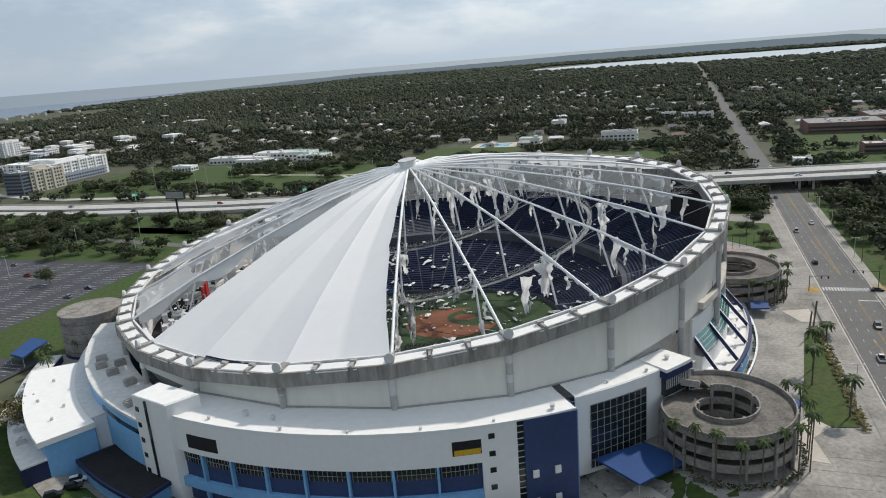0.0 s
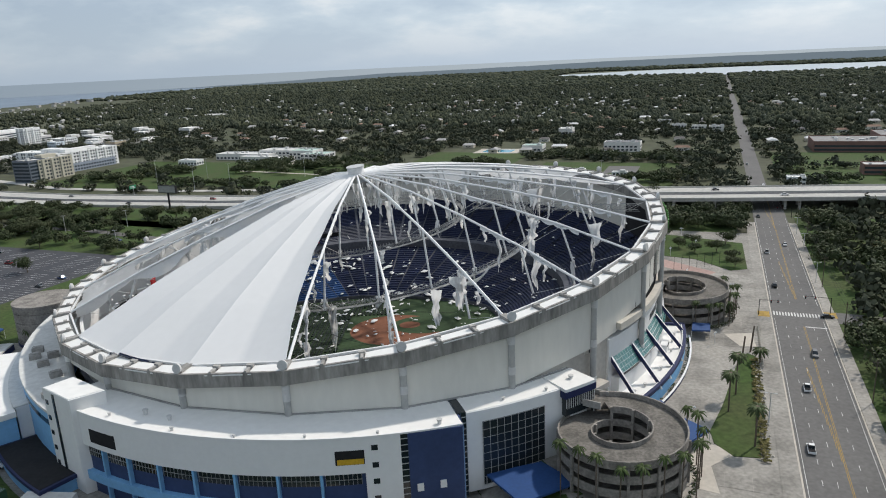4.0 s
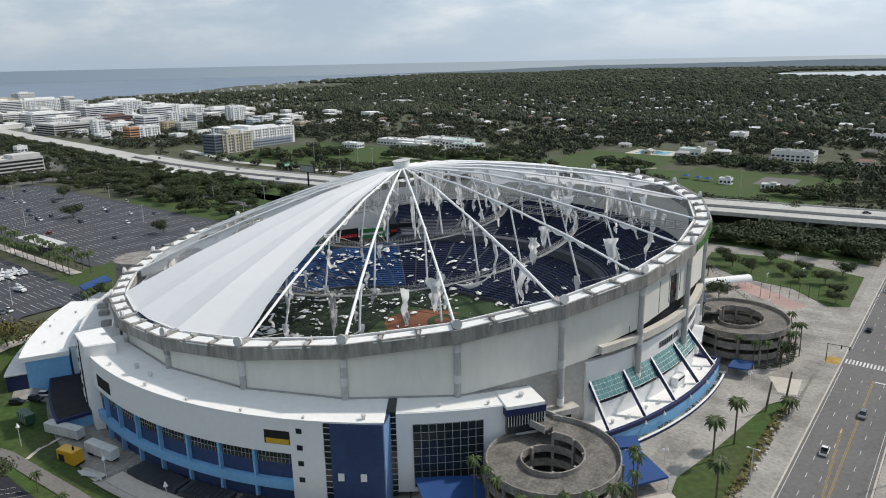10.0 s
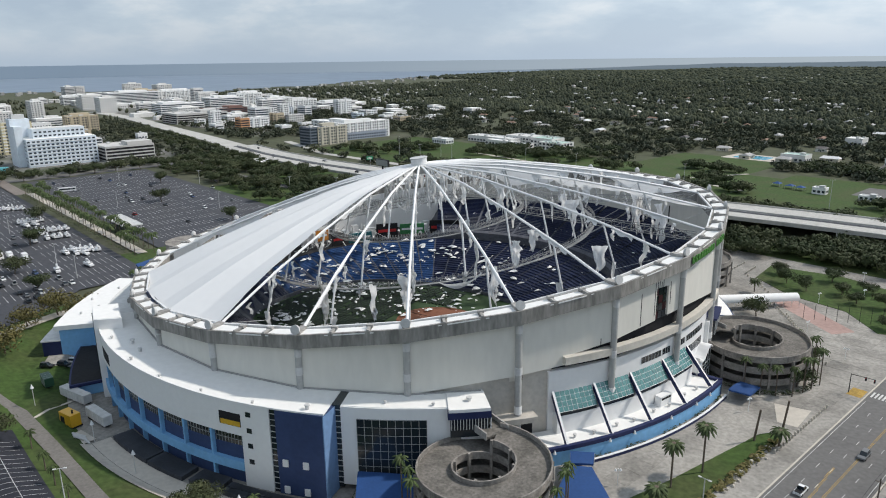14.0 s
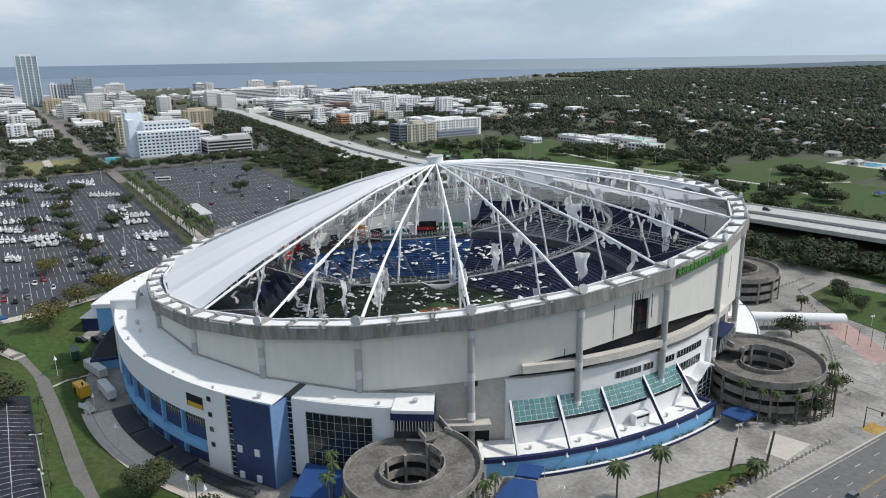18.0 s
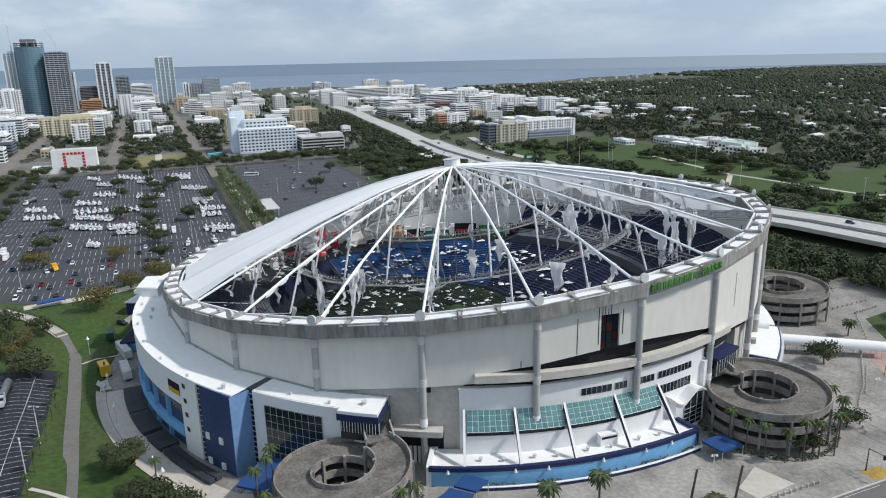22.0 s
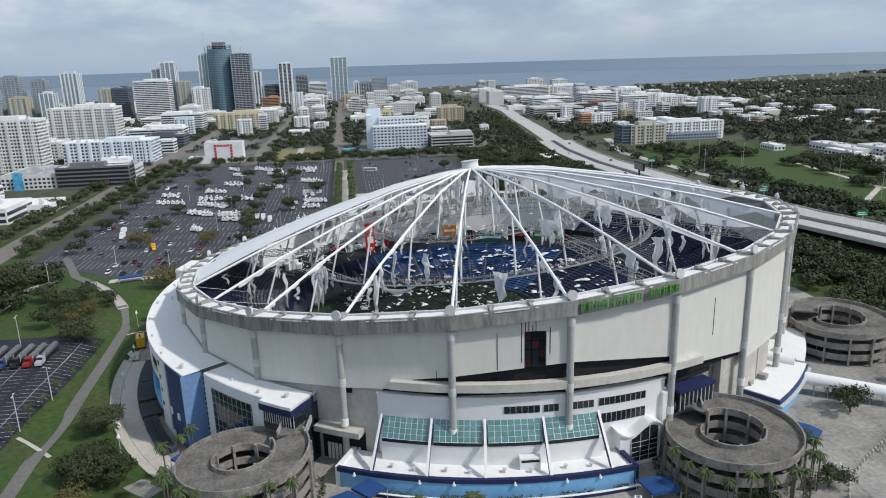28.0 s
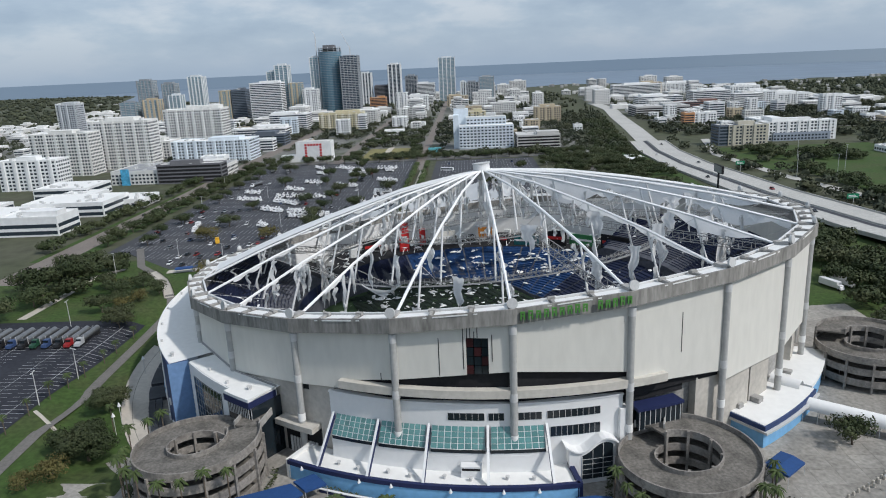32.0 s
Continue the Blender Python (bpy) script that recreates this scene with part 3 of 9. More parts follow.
solid("pavement", yard, M_PAVE, "worn concrete service yard behind the stadium", "pavement", kind="structure")
strip_ = Build()
patch(strip_, 121.5, 129.5, -108, -66, 0.26, 8, 60)
solid("pavement", strip_, M_PAVEL, "pale concrete walk beside the waste bins", "pavement", kind="structure")
yard = Build()
patch(yard, 112, 137, -176, -134, 0.24, 16, 40)
solid("pavement", yard, M_PAVE, "worn concrete yard beside the north entrance", "pavement", kind="structure")
fore = Build()
patch(fore, 100, 137, -70, 75, 0.04, 8)
gpatch(fore, 100, 137.4, -110, 140, 0.03, 6, 30)
solid("pavement", fore, M_PAVE, "weathered grey concrete forecourt", "pavement", kind="structure")


# ---- the domed stadium: rim, drum and roof ----
TX, TY = 0.1006, 0.0534     # the roof ring leans


def ring_z(x, y, a=0):
    return 35.6 + TX * x + TY * y


def node(i):
    return 11.652 + 15 * i


PROFILE = [(0, 23.0), (10, 21.8), (31, 18.8), (56, 13.1), (79, 7.0), (101, 0.0)]


def dome(r, a, h=None):
    """A point of the roof's ridge at radius r and angle a, or at height h over the leaning ring."""
    if h is None:
        h = float(np.interp(r, [p[0] for p in PROFILE], [p[1] for p in PROFILE]))
    p = pol(r, a)
    return Vector((p.x - TX * h, p.y - TY * h, ring_z(p.x, p.y) + h))


def over(d):
    return lambda x, y, a: ring_z(x, y) + d


rng = random.Random(7)
stadium = thing("stadium", "huge round domed stadium with its white fabric roof mostly torn off", "stadium")
bracket = Build().box(-2.3, 1.9, -0.35, 0.35, -0.2, 0.55)
bracket.box(-1.6, -0.6, -0.8, 0.8, 0.3, 0.9)
bracket = bracket.mesh("bracket", M_CONC)
for i in range(24):
    a0, a1 = node(i), node(i + 1)
    beam = part("ring_beam", Build().arc(100.6, 106.0, a0, a1, over(-3.4), over(-0.35), 1), M_RIMCONC, stadium, "weathered grey concrete ring beam")
    for k in range(3):
        b0, b1 = a0 + 15 * k / 3, a0 + 15 * (k + 1) / 3
        part("deck_panel", Build().arc(101.2, 105.3, b0 + 0.35, b1 - 0.35, over(-0.4), over(-0.12), 1), M_ROOFW, beam, "white walkway panel on the rim")
    part("outer_lip", Build().arc(105.4, 106.0, a0, a1, over(-0.35), over(0.15), 1), M_RIMCONC, beam)
    part("inner_lip", Build().arc(100.6, 101.1, a0, a1, over(-0.35), over(0.2), 1), M_STEEL, beam)
    for k in (1 / 3, 2 / 3):
        a = a0 + 15 * k
        p = pol(103.2, a)
        br = part("bracket", bracket, M_CONC, beam)
        br.matrix_world = pose(p.x, p.y, ring_z(p.x, p.y) - 0.1, 0, 0, a)



def chord(r, a):
    """The radius at angle a of the flat side between two columns."""
    return r * math.cos(radians(7.5)) / math.cos(radians((a - node(0)) % 15 - 7.5))


def facet(r0, r1, a0, a1, z0, z1):
    """A flat wall piece between two columns; heights may be functions."""
    f0 = z0 if callable(z0) else (lambda x, y, a: z0)
    f1 = z1 if callable(z1) else (lambda x, y, a: z1)
    v = []
    for a, b in ((a0, a0 + 1e-6), (a1, a1 - 1e-6)):
        for r, h in ((r0, f0), (r1, f0), (r1, f1), (r0, f1)):
            p = pol(chord(r, b), a)
            v.append((p.x, p.y, h(p.x, p.y, a)))
    return Build().add(v, [(0, 4, 5, 1), (1, 5, 6, 2), (2, 6, 7, 3), (3, 7, 4, 0), (0, 1, 2, 3), (7, 6, 5, 4)])


for i in range(24):
    a0, a1 = node(i), node(i + 1)
    low, low2 = (17.6, 17.6)
    if i == 19:
        low, low2 = 17.6, 21.0
    if i in (20, 21, 22, 23):
        low, low2 = {20: (21.0, 22.4), 21: (26.0, 28.6), 22: (28.6, 26.0), 23: (22.6, 20.6)}[i]
    wall = Build()
    m = 5 if i == 21 else 4
    for k in range(m):
        b0, b1 = a0 + 15 * k / m, a0 + 15 * (k + 1) / m
        z0, z1 = low + (low2 - low) * k / m, low + (low2 - low) * (k + 1) / m
        f = lambda x, y, a, b0=b0, b1=b1, z0=z0, z1=z1: z0 + (z1 - z0) * (a - b0) / (b1 - b0)
        if i == 21 and k == 3:                      # the torn cladding with dark red panes behind
            part("drum_wall_panel", facet(103.6, 104.3, b0, b0 + 0.2, f, over(-3.4)), M_DRUM, stadium)
            part("drum_wall_panel", facet(103.6, 104.3, b0 + 0.2, b1, 36.6, over(-3.4)), M_DRUM, stadium)
            continue
        if i == 20 and k in (2, 3):
            f = lambda x, y, a, b0=b0, k=k: 24.0 + 1.0 * (k - 2) + 0.25 * (a - b0)
        part("drum_wall_panel", facet(103.6, 104.3, b0, b1, f, over(-3.4)), M_DRUM, stadium, "pale grey metal drum wall panel")
    # behind the gap the inner wall is black, its shade put into the colour
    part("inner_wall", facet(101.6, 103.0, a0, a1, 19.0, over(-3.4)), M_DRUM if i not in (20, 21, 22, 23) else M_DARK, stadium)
    c = pol(104.5, a0)
    zt = ring_z(c.x, c.y) - 3.4
    col = part("column", Build().tube((c.x, c.y, -5), (c.x, c.y, zt), 0.86, n=16), M_COL, stadium, "round grey concrete column", smooth=False)
    for zc in (zt - 1.5, 22.5, 12.0):
        if zc < zt - 1:
            part("collar", Build().tube((c.x, c.y, zc - 1.0), (c.x, c.y, zc + 1.0), 0.97, n=16), M_ROOFW if zc < 20 else M_GALV, col, "paler collar")
    d = pol(105.0, a0)
    dz = ring_z(d.x, d.y)
    dish = part("dish", Build().tube(pol(104.7, a0, dz + 1.25), pol(105.3, a0, dz + 1.35), 1.15, 1.2, n=16).tube(pol(104.7, a0, dz + 1.25), pol(104.3, a0, dz + 1.25), 1.15, 0.7, n=16), M_GALV, stadium, "round white dish on the rim")
    part("dish_post", Build().tube((d.x, d.y, dz - 0.2), (d.x, d.y, dz + 0.4), 0.4), M_GALV, dish)
    part("cable_anchor", Build().box(-2.0, 2.0, -0.9, 0.9, -0.2, 0.6, pose(*pol(102.6, a0, ring_z(*pol(102.6, a0).xy)), 0, 0, a0)), M_CONC, stadium, "concrete cable anchor")

# black shade sheet in the gap, band over the terrace, dark red panes in the torn cladding
part("wall_band", Build().arc(103.0, 105.0, -41.5, 2, 22.3, 24.3, 20), mat("tan_band", (0.56, 0.53, 0.47), 0.8, vary=0.1, big=0.2, fine=0.8), stadium, "pale band round the wall")
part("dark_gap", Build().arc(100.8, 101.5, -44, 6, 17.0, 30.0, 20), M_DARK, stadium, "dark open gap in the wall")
for k in range(3):
    for j in range(4):
        b0 = -24.2 + k * 1.0
        part("red_pane", facet(103.3, 103.7, b0 + 0.06, b0 + 0.94, 27.6 + j * 2.2, 29.65 + j * 2.2), M_GLASS if (j + k) % 3 else mat("dark_red_pane%d%d" % (j, k), (0.045, 0.012, 0.014), 0.4), stadium, "dark red window pane behind torn cladding")
for a, z0, z1 in ((-27.6, 27.4, 36.5), (-35.4, 25.0, 27.2), (-24.5, 29, 39.3), (-24.0, 36.4, 39.0), (-23.6, 36.4, 39.4), (-23.1, 36.4, 38.2), (-22.7, 36.4, 39.2), (-20.9, 31, 37.5), (4.6, 28, 38), (12.2, 30, 38.5)):
    part("cladding_seam", facet(104.3, 104.36, a - 0.05, a + 0.05, z0, z1), M_DARK, stadium, "open dark seam")

# sign letters, kept as plain green blocks
for k in range(15):
    if k == 9:
        continue
    a = -17.2 + k * 0.93
    p = pol(106.15, a)
    here = pose(p.x, p.y, ring_z(p.x, p.y) - 1.5, 0, 0, a)
    tall = 0.92 + 0.13 * math.sin(k * 2.1)
    part("sign_block", Build().box(-0.15, 0.15, -0.52, -0.2, -1.0, tall, here).box(-0.15, 0.15, 0.2, 0.52, -1.0, tall, here).box(-0.15, 0.15, -0.2, 0.2, tall - 0.36, tall, here).box(-0.15, 0.15, -0.2, 0.2, -0.2, 0.1, here), M_GREENSIGN, stadium, "green block of the roof sign")


# fabric that still stands
def fabric(a0, a1, r0=4.0, r1=101.0, lift=0.45, sag=2.0, cut=False):
    b, rows = Build(), []
    for i in range(21):
        k = i / 20
        a = a0 + (a1 - a0) * k
        row = []
        for r in np.linspace(r0, r1, 26):
            e = 1.0 - (0.15 * math.sin(math.pi * min(1.0, r / 101)) ** 0.8 + 0.05 * abs(noise.noise((r * 0.3, 1, 4))) if cut else 0.0)
            p = dome(float(r), a0 + (a1 - a0) * k * e)
            edge = 1 - abs(2 * k - 1)
            p.z += lift - sag * (edge ** 0.8) * (0.15 + 0.85 * r / 101)
            row.append(p)
        rows.append(row)
    return b.sheet(rows)


for i in (14, 15, 16):
    part("roof_panel", fabric(node(i), node(i + 1), cut=i == 16), M_FABRIC, stadium, "taut white fabric roof panel", smooth=True)


def torn(a0, a1, r0, r1, seed, drop=0.6):
    """A torn remnant of roof cloth between two ridges, with ragged edges."""
    b, rows, n, m = Build(), [], 10, 12
    for i in range(n + 1):
        k = i / n
        row = []
        e0 = r0 + (r1 - r0) * 0.22 * noise.noise((k * 5, seed, 0))
        e1 = r1 - (r1 - r0) * 0.45 * abs(noise.noise((k * 6, seed, 9)))
        for j in range(m + 1):
            r = e0 + (e1 - e0) * j / m
            p = dome(min(r, 101), a0 + (a1 - a0) * k)
            p.z += 0.3 - drop * 4 * k * (1 - k) * 1.5 - 1.2 * abs(noise.noise((k * 3, j * 0.35, seed)))
            row.append(p)
        rows.append(row)
    return b.sheet(rows)


REMNANTS = [(12, 0.3, 1.0, 90, 100), (7, 0.0, 1.0, 94, 100), 
            (6, 0.2, 1.0, 95, 100), (8, 0.1, 1.0, 95, 100), (9, 0.0, 0.55, 58, 98), (9, 0.6, 1.0, 72, 100), (10, 0.0, 0.6, 50, 96),
            (10, 0.5, 1.0, 76, 100), (11, 0.0, 0.6, 64, 99), (12, 0.1, 1.0, 80, 100), (5, 0.0, 1.0, 6, 22), (6, 0.0, 1.0, 6, 30), (7, 0.0, 1.0, 6, 34), (8, 0.0, 1.0, 6, 26), (9, 0, 1, 6, 36), (10, 0, 1, 6, 34), (11, 0, 1, 6, 40), (12, 0, 1, 6, 46), (13, 0, 1.0, 6, 26), (4, 0, 1, 6, 18), (3, 0, 1, 6, 14)]
for k, (i, f0, f1, r0, r1) in enumerate(REMNANTS):
    part("torn_panel", torn(node(i) + 15 * f0, node(i) + 15 * f1, r0, r1, k * 1.7), M_RAG, stadium, "torn remnant of white roof cloth", smooth=True)


def hang(p, along, width, length, seed):
    """A ragged strip of cloth that hangs from a point along a direction."""
    b, rows, n, m = Build(), [], 11, 6
    along = Vector(along).normalized()
    side = along.cross(Vector((0, 0, 1)))
    lean = 0.5 * noise.noise((seed, 3, 9))
    for i in range(n + 1):
        k = i / n
        w = width * ((0.85 - 0.55 * k) * (1 + 0.9 * noise.noise((k * 4.5, seed, 1))) + 0.12)
        sway = side * (1.1 * noise.noise((k * 2.2, seed, 4))) + along * (1.3 * noise.noise((k * 2.0, seed, 7)) + lean * length * 0.3 * k * k)
        row = []
        for j in range(m + 1):
            u = (j / m - 0.5)
            cut = length * (0.55 * noise.noise((u * 9, seed, 2))) * k ** 2
            fold = side * (0.4 * math.sin(u * 13 + seed * 3 + k * 4))
            row.append(p + along * (u * w) + sway + fold + Vector((0, 0, -length * k + cut)))
        rows.append(row)
    return b.sheet(rows)


hub = part("hub", Build().tube(dome(0, 0) + Vector((0, 0, -0.6)), dome(0, 0) + Vector((-0.25, -0.12, 2.2)), 3.0, n=24), M_STEEL, stadium, "round white hub at the top of the roof")
part("hub_cap", Build().tube(dome(0, 0) + Vector((-0.25, -0.12, 2.2)), dome(0, 0) + Vector((-0.28, -0.14, 2.5)), 3.3, n=24), M_GALV, hub)
part("hub_base", Build().tube(dome(0, 0) + Vector((0.2, 0.1, -3.6)), dome(0, 0) + Vector((0, 0, -0.6)), 1.6, 4.2, n=16), M_STEEL, hub)
STRUTS = [(12, 9.0, 1.5), (31, 14.5, 4.5), (56, 17.0, 5.0), (79, 13.0, 5.0)]
for i in range(24):
    a = node(i)
    ridge = part("ridge_cable", Build().path([dome(r, a) for r in (2, 10, 31, 56, 79, 101)], 0.38, 6), M_WRAP, stadium, "white ridge cable wrapped in torn cloth")
    bare = i in (14, 15, 16)
    seed = i * 3.3
    # cloth that clings along the ridge
    if 0 <= i <= 13:        # a long scalloped curtain on the far ridges
        rows = []
        o = Vector(pol(1, a + 90))
        for j in range(70):
            r = 10 + 89 * j / 69
            gap = max(0.0, noise.noise((r * 0.045, seed, 8)) * 1.6 + (0.28 if i < 11 else 0.7) + (0.55 if 3 <= i <= 9 and 26 < r < 80 else 0.0))
            d = gap * (1.1 + 4.0 * abs(math.sin(r * 0.13 + seed)) ** 0.7) * (0.45 + 0.75 * math.sin(math.pi * min(1, r / 105)))
            e = dome(r, a)
            rows.append([e + Vector((0, 0, 0.45)), e + o * 0.5 - Vector((0, 0, 0.2 + d * 0.4)), e + o * (0.6 + 0.25 * math.sin(r * 0.7)) - Vector((0, 0, 0.25 + d))])
        part("torn_cloth", Build().sheet(rows), M_RAG, ridge, "long scalloped strip of torn white cloth", smooth=True)
    if not bare:
        for k in range(3 if 0 <= i <= 13 else 6):
            r = 14 + rng.random() * 84
            ln = 2 + rng.random() * 7
            p, q = dome(r, a), dome(min(r + ln, 100), a)
            far = 0 <= i <= 9
            drop = (0.8 + rng.random() * (2.6 if far else 0.9))
            rows = []
            for j in range(9):
                u = j / 8
                e = p.lerp(q, u)
                rows.append([e + Vector((0, 0, 0.2)), e + Vector((0.2, 0.2, -drop * (0.55 + 0.45 * abs(math.sin(u * 5 + seed + k))) * 0.5)), e + Vector((0.1, -0.2, -drop * (0.35 + 0.65 * abs(math.sin(u * 4.2 + seed + k)))))])
            part("torn_cloth", Build().sheet(rows), M_WRAP, ridge, "strip of torn white cloth", smooth=True)
    for j, (r, drop, out) in enumerate(STRUTS):
        if j == 0 and i % 2:
            continue
        t = dome(r, a)
        o = pol(out, a)
        foot = t + Vector((o.x, o.y, -drop))
        st = part("strut", Build().tube(t, foot, 0.30, n=8), M_STEEL, stadium, "white steel roof strut")
        if j:
            part("stay_cable", Build().path([foot, dome(min(r + 24, 101), a)], 0.07, 4), M_CABLE, stadium, "thin steel stay cable")
        if not bare and rng.random() < 0.62:
            part("hanging_cloth", hang(foot.lerp(t, rng.random() * 0.35), pol(1, a + 90), 1.0 + rng.random() * 1.4, 3 + rng.random() * 5.5, seed + j), M_RAG, st, "rag of white cloth hanging from the strut", smooth=True)
        if not bare and rng.random() < 0.35:
            part("hanging_cloth", hang(t.lerp(foot, 0.1), pol(1, a), 1.0 + rng.random() * 2.2, 4 + rng.random() * 6, seed + j + 50), M_RAG, st, "rag of white cloth hanging from the strut", smooth=True)
# thin rags all over the roof frame
for k in range(150):
    i = rng.randrange(24)
    if i in (14, 15, 16) or (i == 13 and k % 2):
        continue
    r = 12 + 84 * rng.random() ** 0.8
    p = dome(r, node(i) + rng.gauss(0, 0.6))
    p.z -= rng.random() * 1.5
    part("hanging_cloth", hang(p, pol(1, node(i) + rng.choice((0, 90)) + rng.gauss(0, 20)), 0.5 + 1.1 * rng.random(), 2.5 + 6.5 * rng.random() ** 1.6, k * 1.37), M_RAG, stadium, "rag of torn white roof cloth", smooth=True)
# big rags and looping bands
for a, r, h, w, ln, s in ((-26, 86, 4, 4.5, 8, 1), (-40, 74, 8, 3.0, 7, 2), (-10, 62, 11, 5.0, 6, 3), (5, 84, 5, 3, 11, 4), (18, 76, 7, 3.5, 12, 5), (-70, 84, 5, 3, 8, 6), (-92, 60, 10, 3, 5, 7), (30, 80, 6, 6, 7, 8), (42, 66, 10, 6, 6, 9), (60, 70, 9, 6, 5, 10), (140, 40, 15, 3, 9, 11), (120, 30, 16, 3, 9, 12), (160, 40, 15, 3, 9, 13), (175, 60, 10, 3, 10, 14), (190, 45, 13, 3, 9, 15), (100, 45, 13, 3, 10, 16), (-64.5, 80.7, 5.2, 5.0, 8, 17), (-48, 84, 5.4, 2.4, 9, 18), (-33.5, 70, 8.8, 3.2, 6.5, 19), (-3.4, 88, 3.6, 3.0, 8, 20), (26.6, 72, 8, 4.0, 6, 21), (11.6, 60, 11, 5.0, 5.5, 22), (-18.4, 40, 16, 2.4, 8, 23)):
    part("hanging_cloth", hang(dome(r, a, h), pol(1, a + 50), w, ln, s * 2.1), M_RAG, stadium, "large rag of torn white roof cloth", smooth=True)
for (a0, r0, h0, a1, r1, h1, dip) in ((-58, 64, -3, -46, 62, -3, 2.5), (140, 36, 2, 124, 34, 2, 3)):
    rows = []
    p, q = dome(r0, a0, h0), dome(r1, a1, h1)
    for j in range(15):
        u = j / 14
        e = p.lerp(q, u) + Vector((0, 0, -dip * 4 * u * (1 - u)))
        wv = 0.5 + 0.35 * math.sin(u * 7 + a0)
        rows.append([e + Vector((0, 0, wv)), e + Vector((0.5, -0.3, 0)), e + Vector((0.1, 0.2, -wv))])
    part("loop_of_cloth", Build().sheet(rows), M_RAG, stadium, "loop of torn white cloth", smooth=True)


# bundles of cloth wrapped round two struts
for a, r, top, length, wide, s in ((-92.8, 61.0, 29.0, 11.5, 1.9, 3.1), (34.5, 82.5, 48.0, 15.0, 2.3, 8.4)):
    q = pol(r, a, top)
    for k in range(5):
        part("cloth_bundle", hang(q + pol(0.7, k * 72), pol(1, a + 90 + k * 40), wide, length * (0.82 + 0.05 * k), s + k * 1.7), M_RAG, stadium, "bundle of white cloth wrapped round a strut", smooth=True)


# catwalk rings with truss sides
def catwalk(r, h, wid, a0=0, a1=360, step=3.0):
    n = int((a1 - a0) / step)
    for sgm in range(0, n, 5):
        b = Build()
        for k in range(sgm, min(sgm + 5, n)):
            b0, b1 = a0 + (a1 - a0) * k / n, a0 + (a1 - a0) * (k + 1) / n
            for rr in (r - wid / 2, r + wid / 2):
                lo0, lo1 = dome(rr, b0, h), dome(rr, b1, h)
                up = Vector((0, 0, 1.3))
                b.tube(lo0, lo1, 0.10, n=4).tube(lo0 + up, lo1 + up, 0.08, n=4).tube(lo0, lo0 + up, 0.06, n=4).tube(lo0, lo1 + up, 0.05, n=4)
            p, q, s, t = dome(r - wid / 2, b0, h), dome(r + wid / 2, b0, h), dome(r + wid / 2, b1, h), dome(r - wid / 2, b1, h)
            b.add([p, q, s, t, p - Vector((0, 0, 0.12)), q - Vector((0, 0, 0.12)), s - Vector((0, 0, 0.12)), t - Vector((0, 0, 0.12))], [(0, 1, 2, 3), (7, 6, 5, 4), (0, 4, 5, 1), (2, 6, 7, 3)])
            for u in (0.0, 0.5):      # lamps stand up from the rail
                b.tube(q.lerp(s, u) + Vector((0, 0, 1.2)), q.lerp(s, u) + Vector((0, 0, 2.3)), 0.13, n=4)
        tagged(part("catwalk", b, M_CATWALK, stadium, "grey steel catwalk with rails and lamps"), kind="stuff")


catwalk(61, -4.0, 1.3)
catwalk(36, 3.5, 1.2)
for a, r0, h0, r1, h1 in ((-4, 40, 5, 98, -3), (26, 38, 4, 99, -2), (56, 30, 4, 99, -3), (-130, 60, -4, 99, -4), (150, 36, 3, 99, -2), (100, 36, 3, 99, -2)):
    b = Build()
    n = 18
    o = pol(1.3, a + 90)
    for k in range(n):
        p, q = dome(r0 + (r1 - r0) * k / n, a, h0 + (h1 - h0) * k / n), dome(r0 + (r1 - r0) * (k + 1) / n, a, h0 + (h1 - h0) * (k + 1) / n)
        for sg in (-1, 1):
            s = Vector((o.x, o.y, 0)) * sg
            u = Vector((0, 0, 2.2))
            b.tube(p + s, q + s, 0.13, n=4).tube(p + s + u, q + s + u, 0.13, n=4).tube(p + s, p + s + u, 0.09, n=4).tube(p + s, q + s + u, 0.08, n=4)
        b.tube(p - Vector((o.x, o.y, 0)), p + Vector((o.x, o.y, 0)), 0.09, n=4)
    tagged(part("catwalk_bridge", b, M_CATWALK, stadium, "grey steel truss bridge under the roof"), kind="stuff")
for k in range(10):
    a = rng.random() * 360
    part("loose_cable", Build().path([dome(61, a, -4).lerp(dome(90, a + 30, -6), u) + Vector((0, 0, -6 * u * (1 - u))) for u in np.linspace(0, 1, 9)], 0.06, 4), M_DARK, stadium, "loose dark cable")

# ---- grandstand and field ----
FRONT = [(-180, 58), (-150, 68), (-120, 72), (-90, 72), (-60, 64), (-30, 54), (0, 48), (15, 45), (48, 31), (90, 27), (131, 34), (154, 46), (180, 58)]


def front(a):
    a = (a + 180) % 360 - 180
    return float(np.interp(a, [p[0] for p in FRONT], [p[1] for p in FRONT]))


def tier(name, a0, a1, inner, outer, z0, z1, rows_n, material, label):
    b, rows = Build(), []
    for j in range(rows_n):
        k0, k1 = j / rows_n, (j + 1) / rows_n
        za, zb = z0 + (z1 - z0) * k0, z0 + (z1 - z0) * k1
        cols = [a0 + (a1 - a0) * q / 5 for q in range(6)]
        for k, z in ((k0, za), (k0 + (k1 - k0) * 0.45, za + (zb - za) * 0.35), (k0 + (k1 - k0) * 0.5, za + (zb - za) * 1.35), (k0 + (k1 - k0) * 0.62, za + (zb - za) * 1.35), (k0 + (k1 - k0) * 0.64, zb)):
            rows.append([pol(inner(a) + (outer - inner(a)) * k, a, z) for a in cols])
    rows.append([pol(outer, a, z1) for a in cols])
    return part(name, b.sheet([r[::-1] for r in rows]), material, stadium, label)


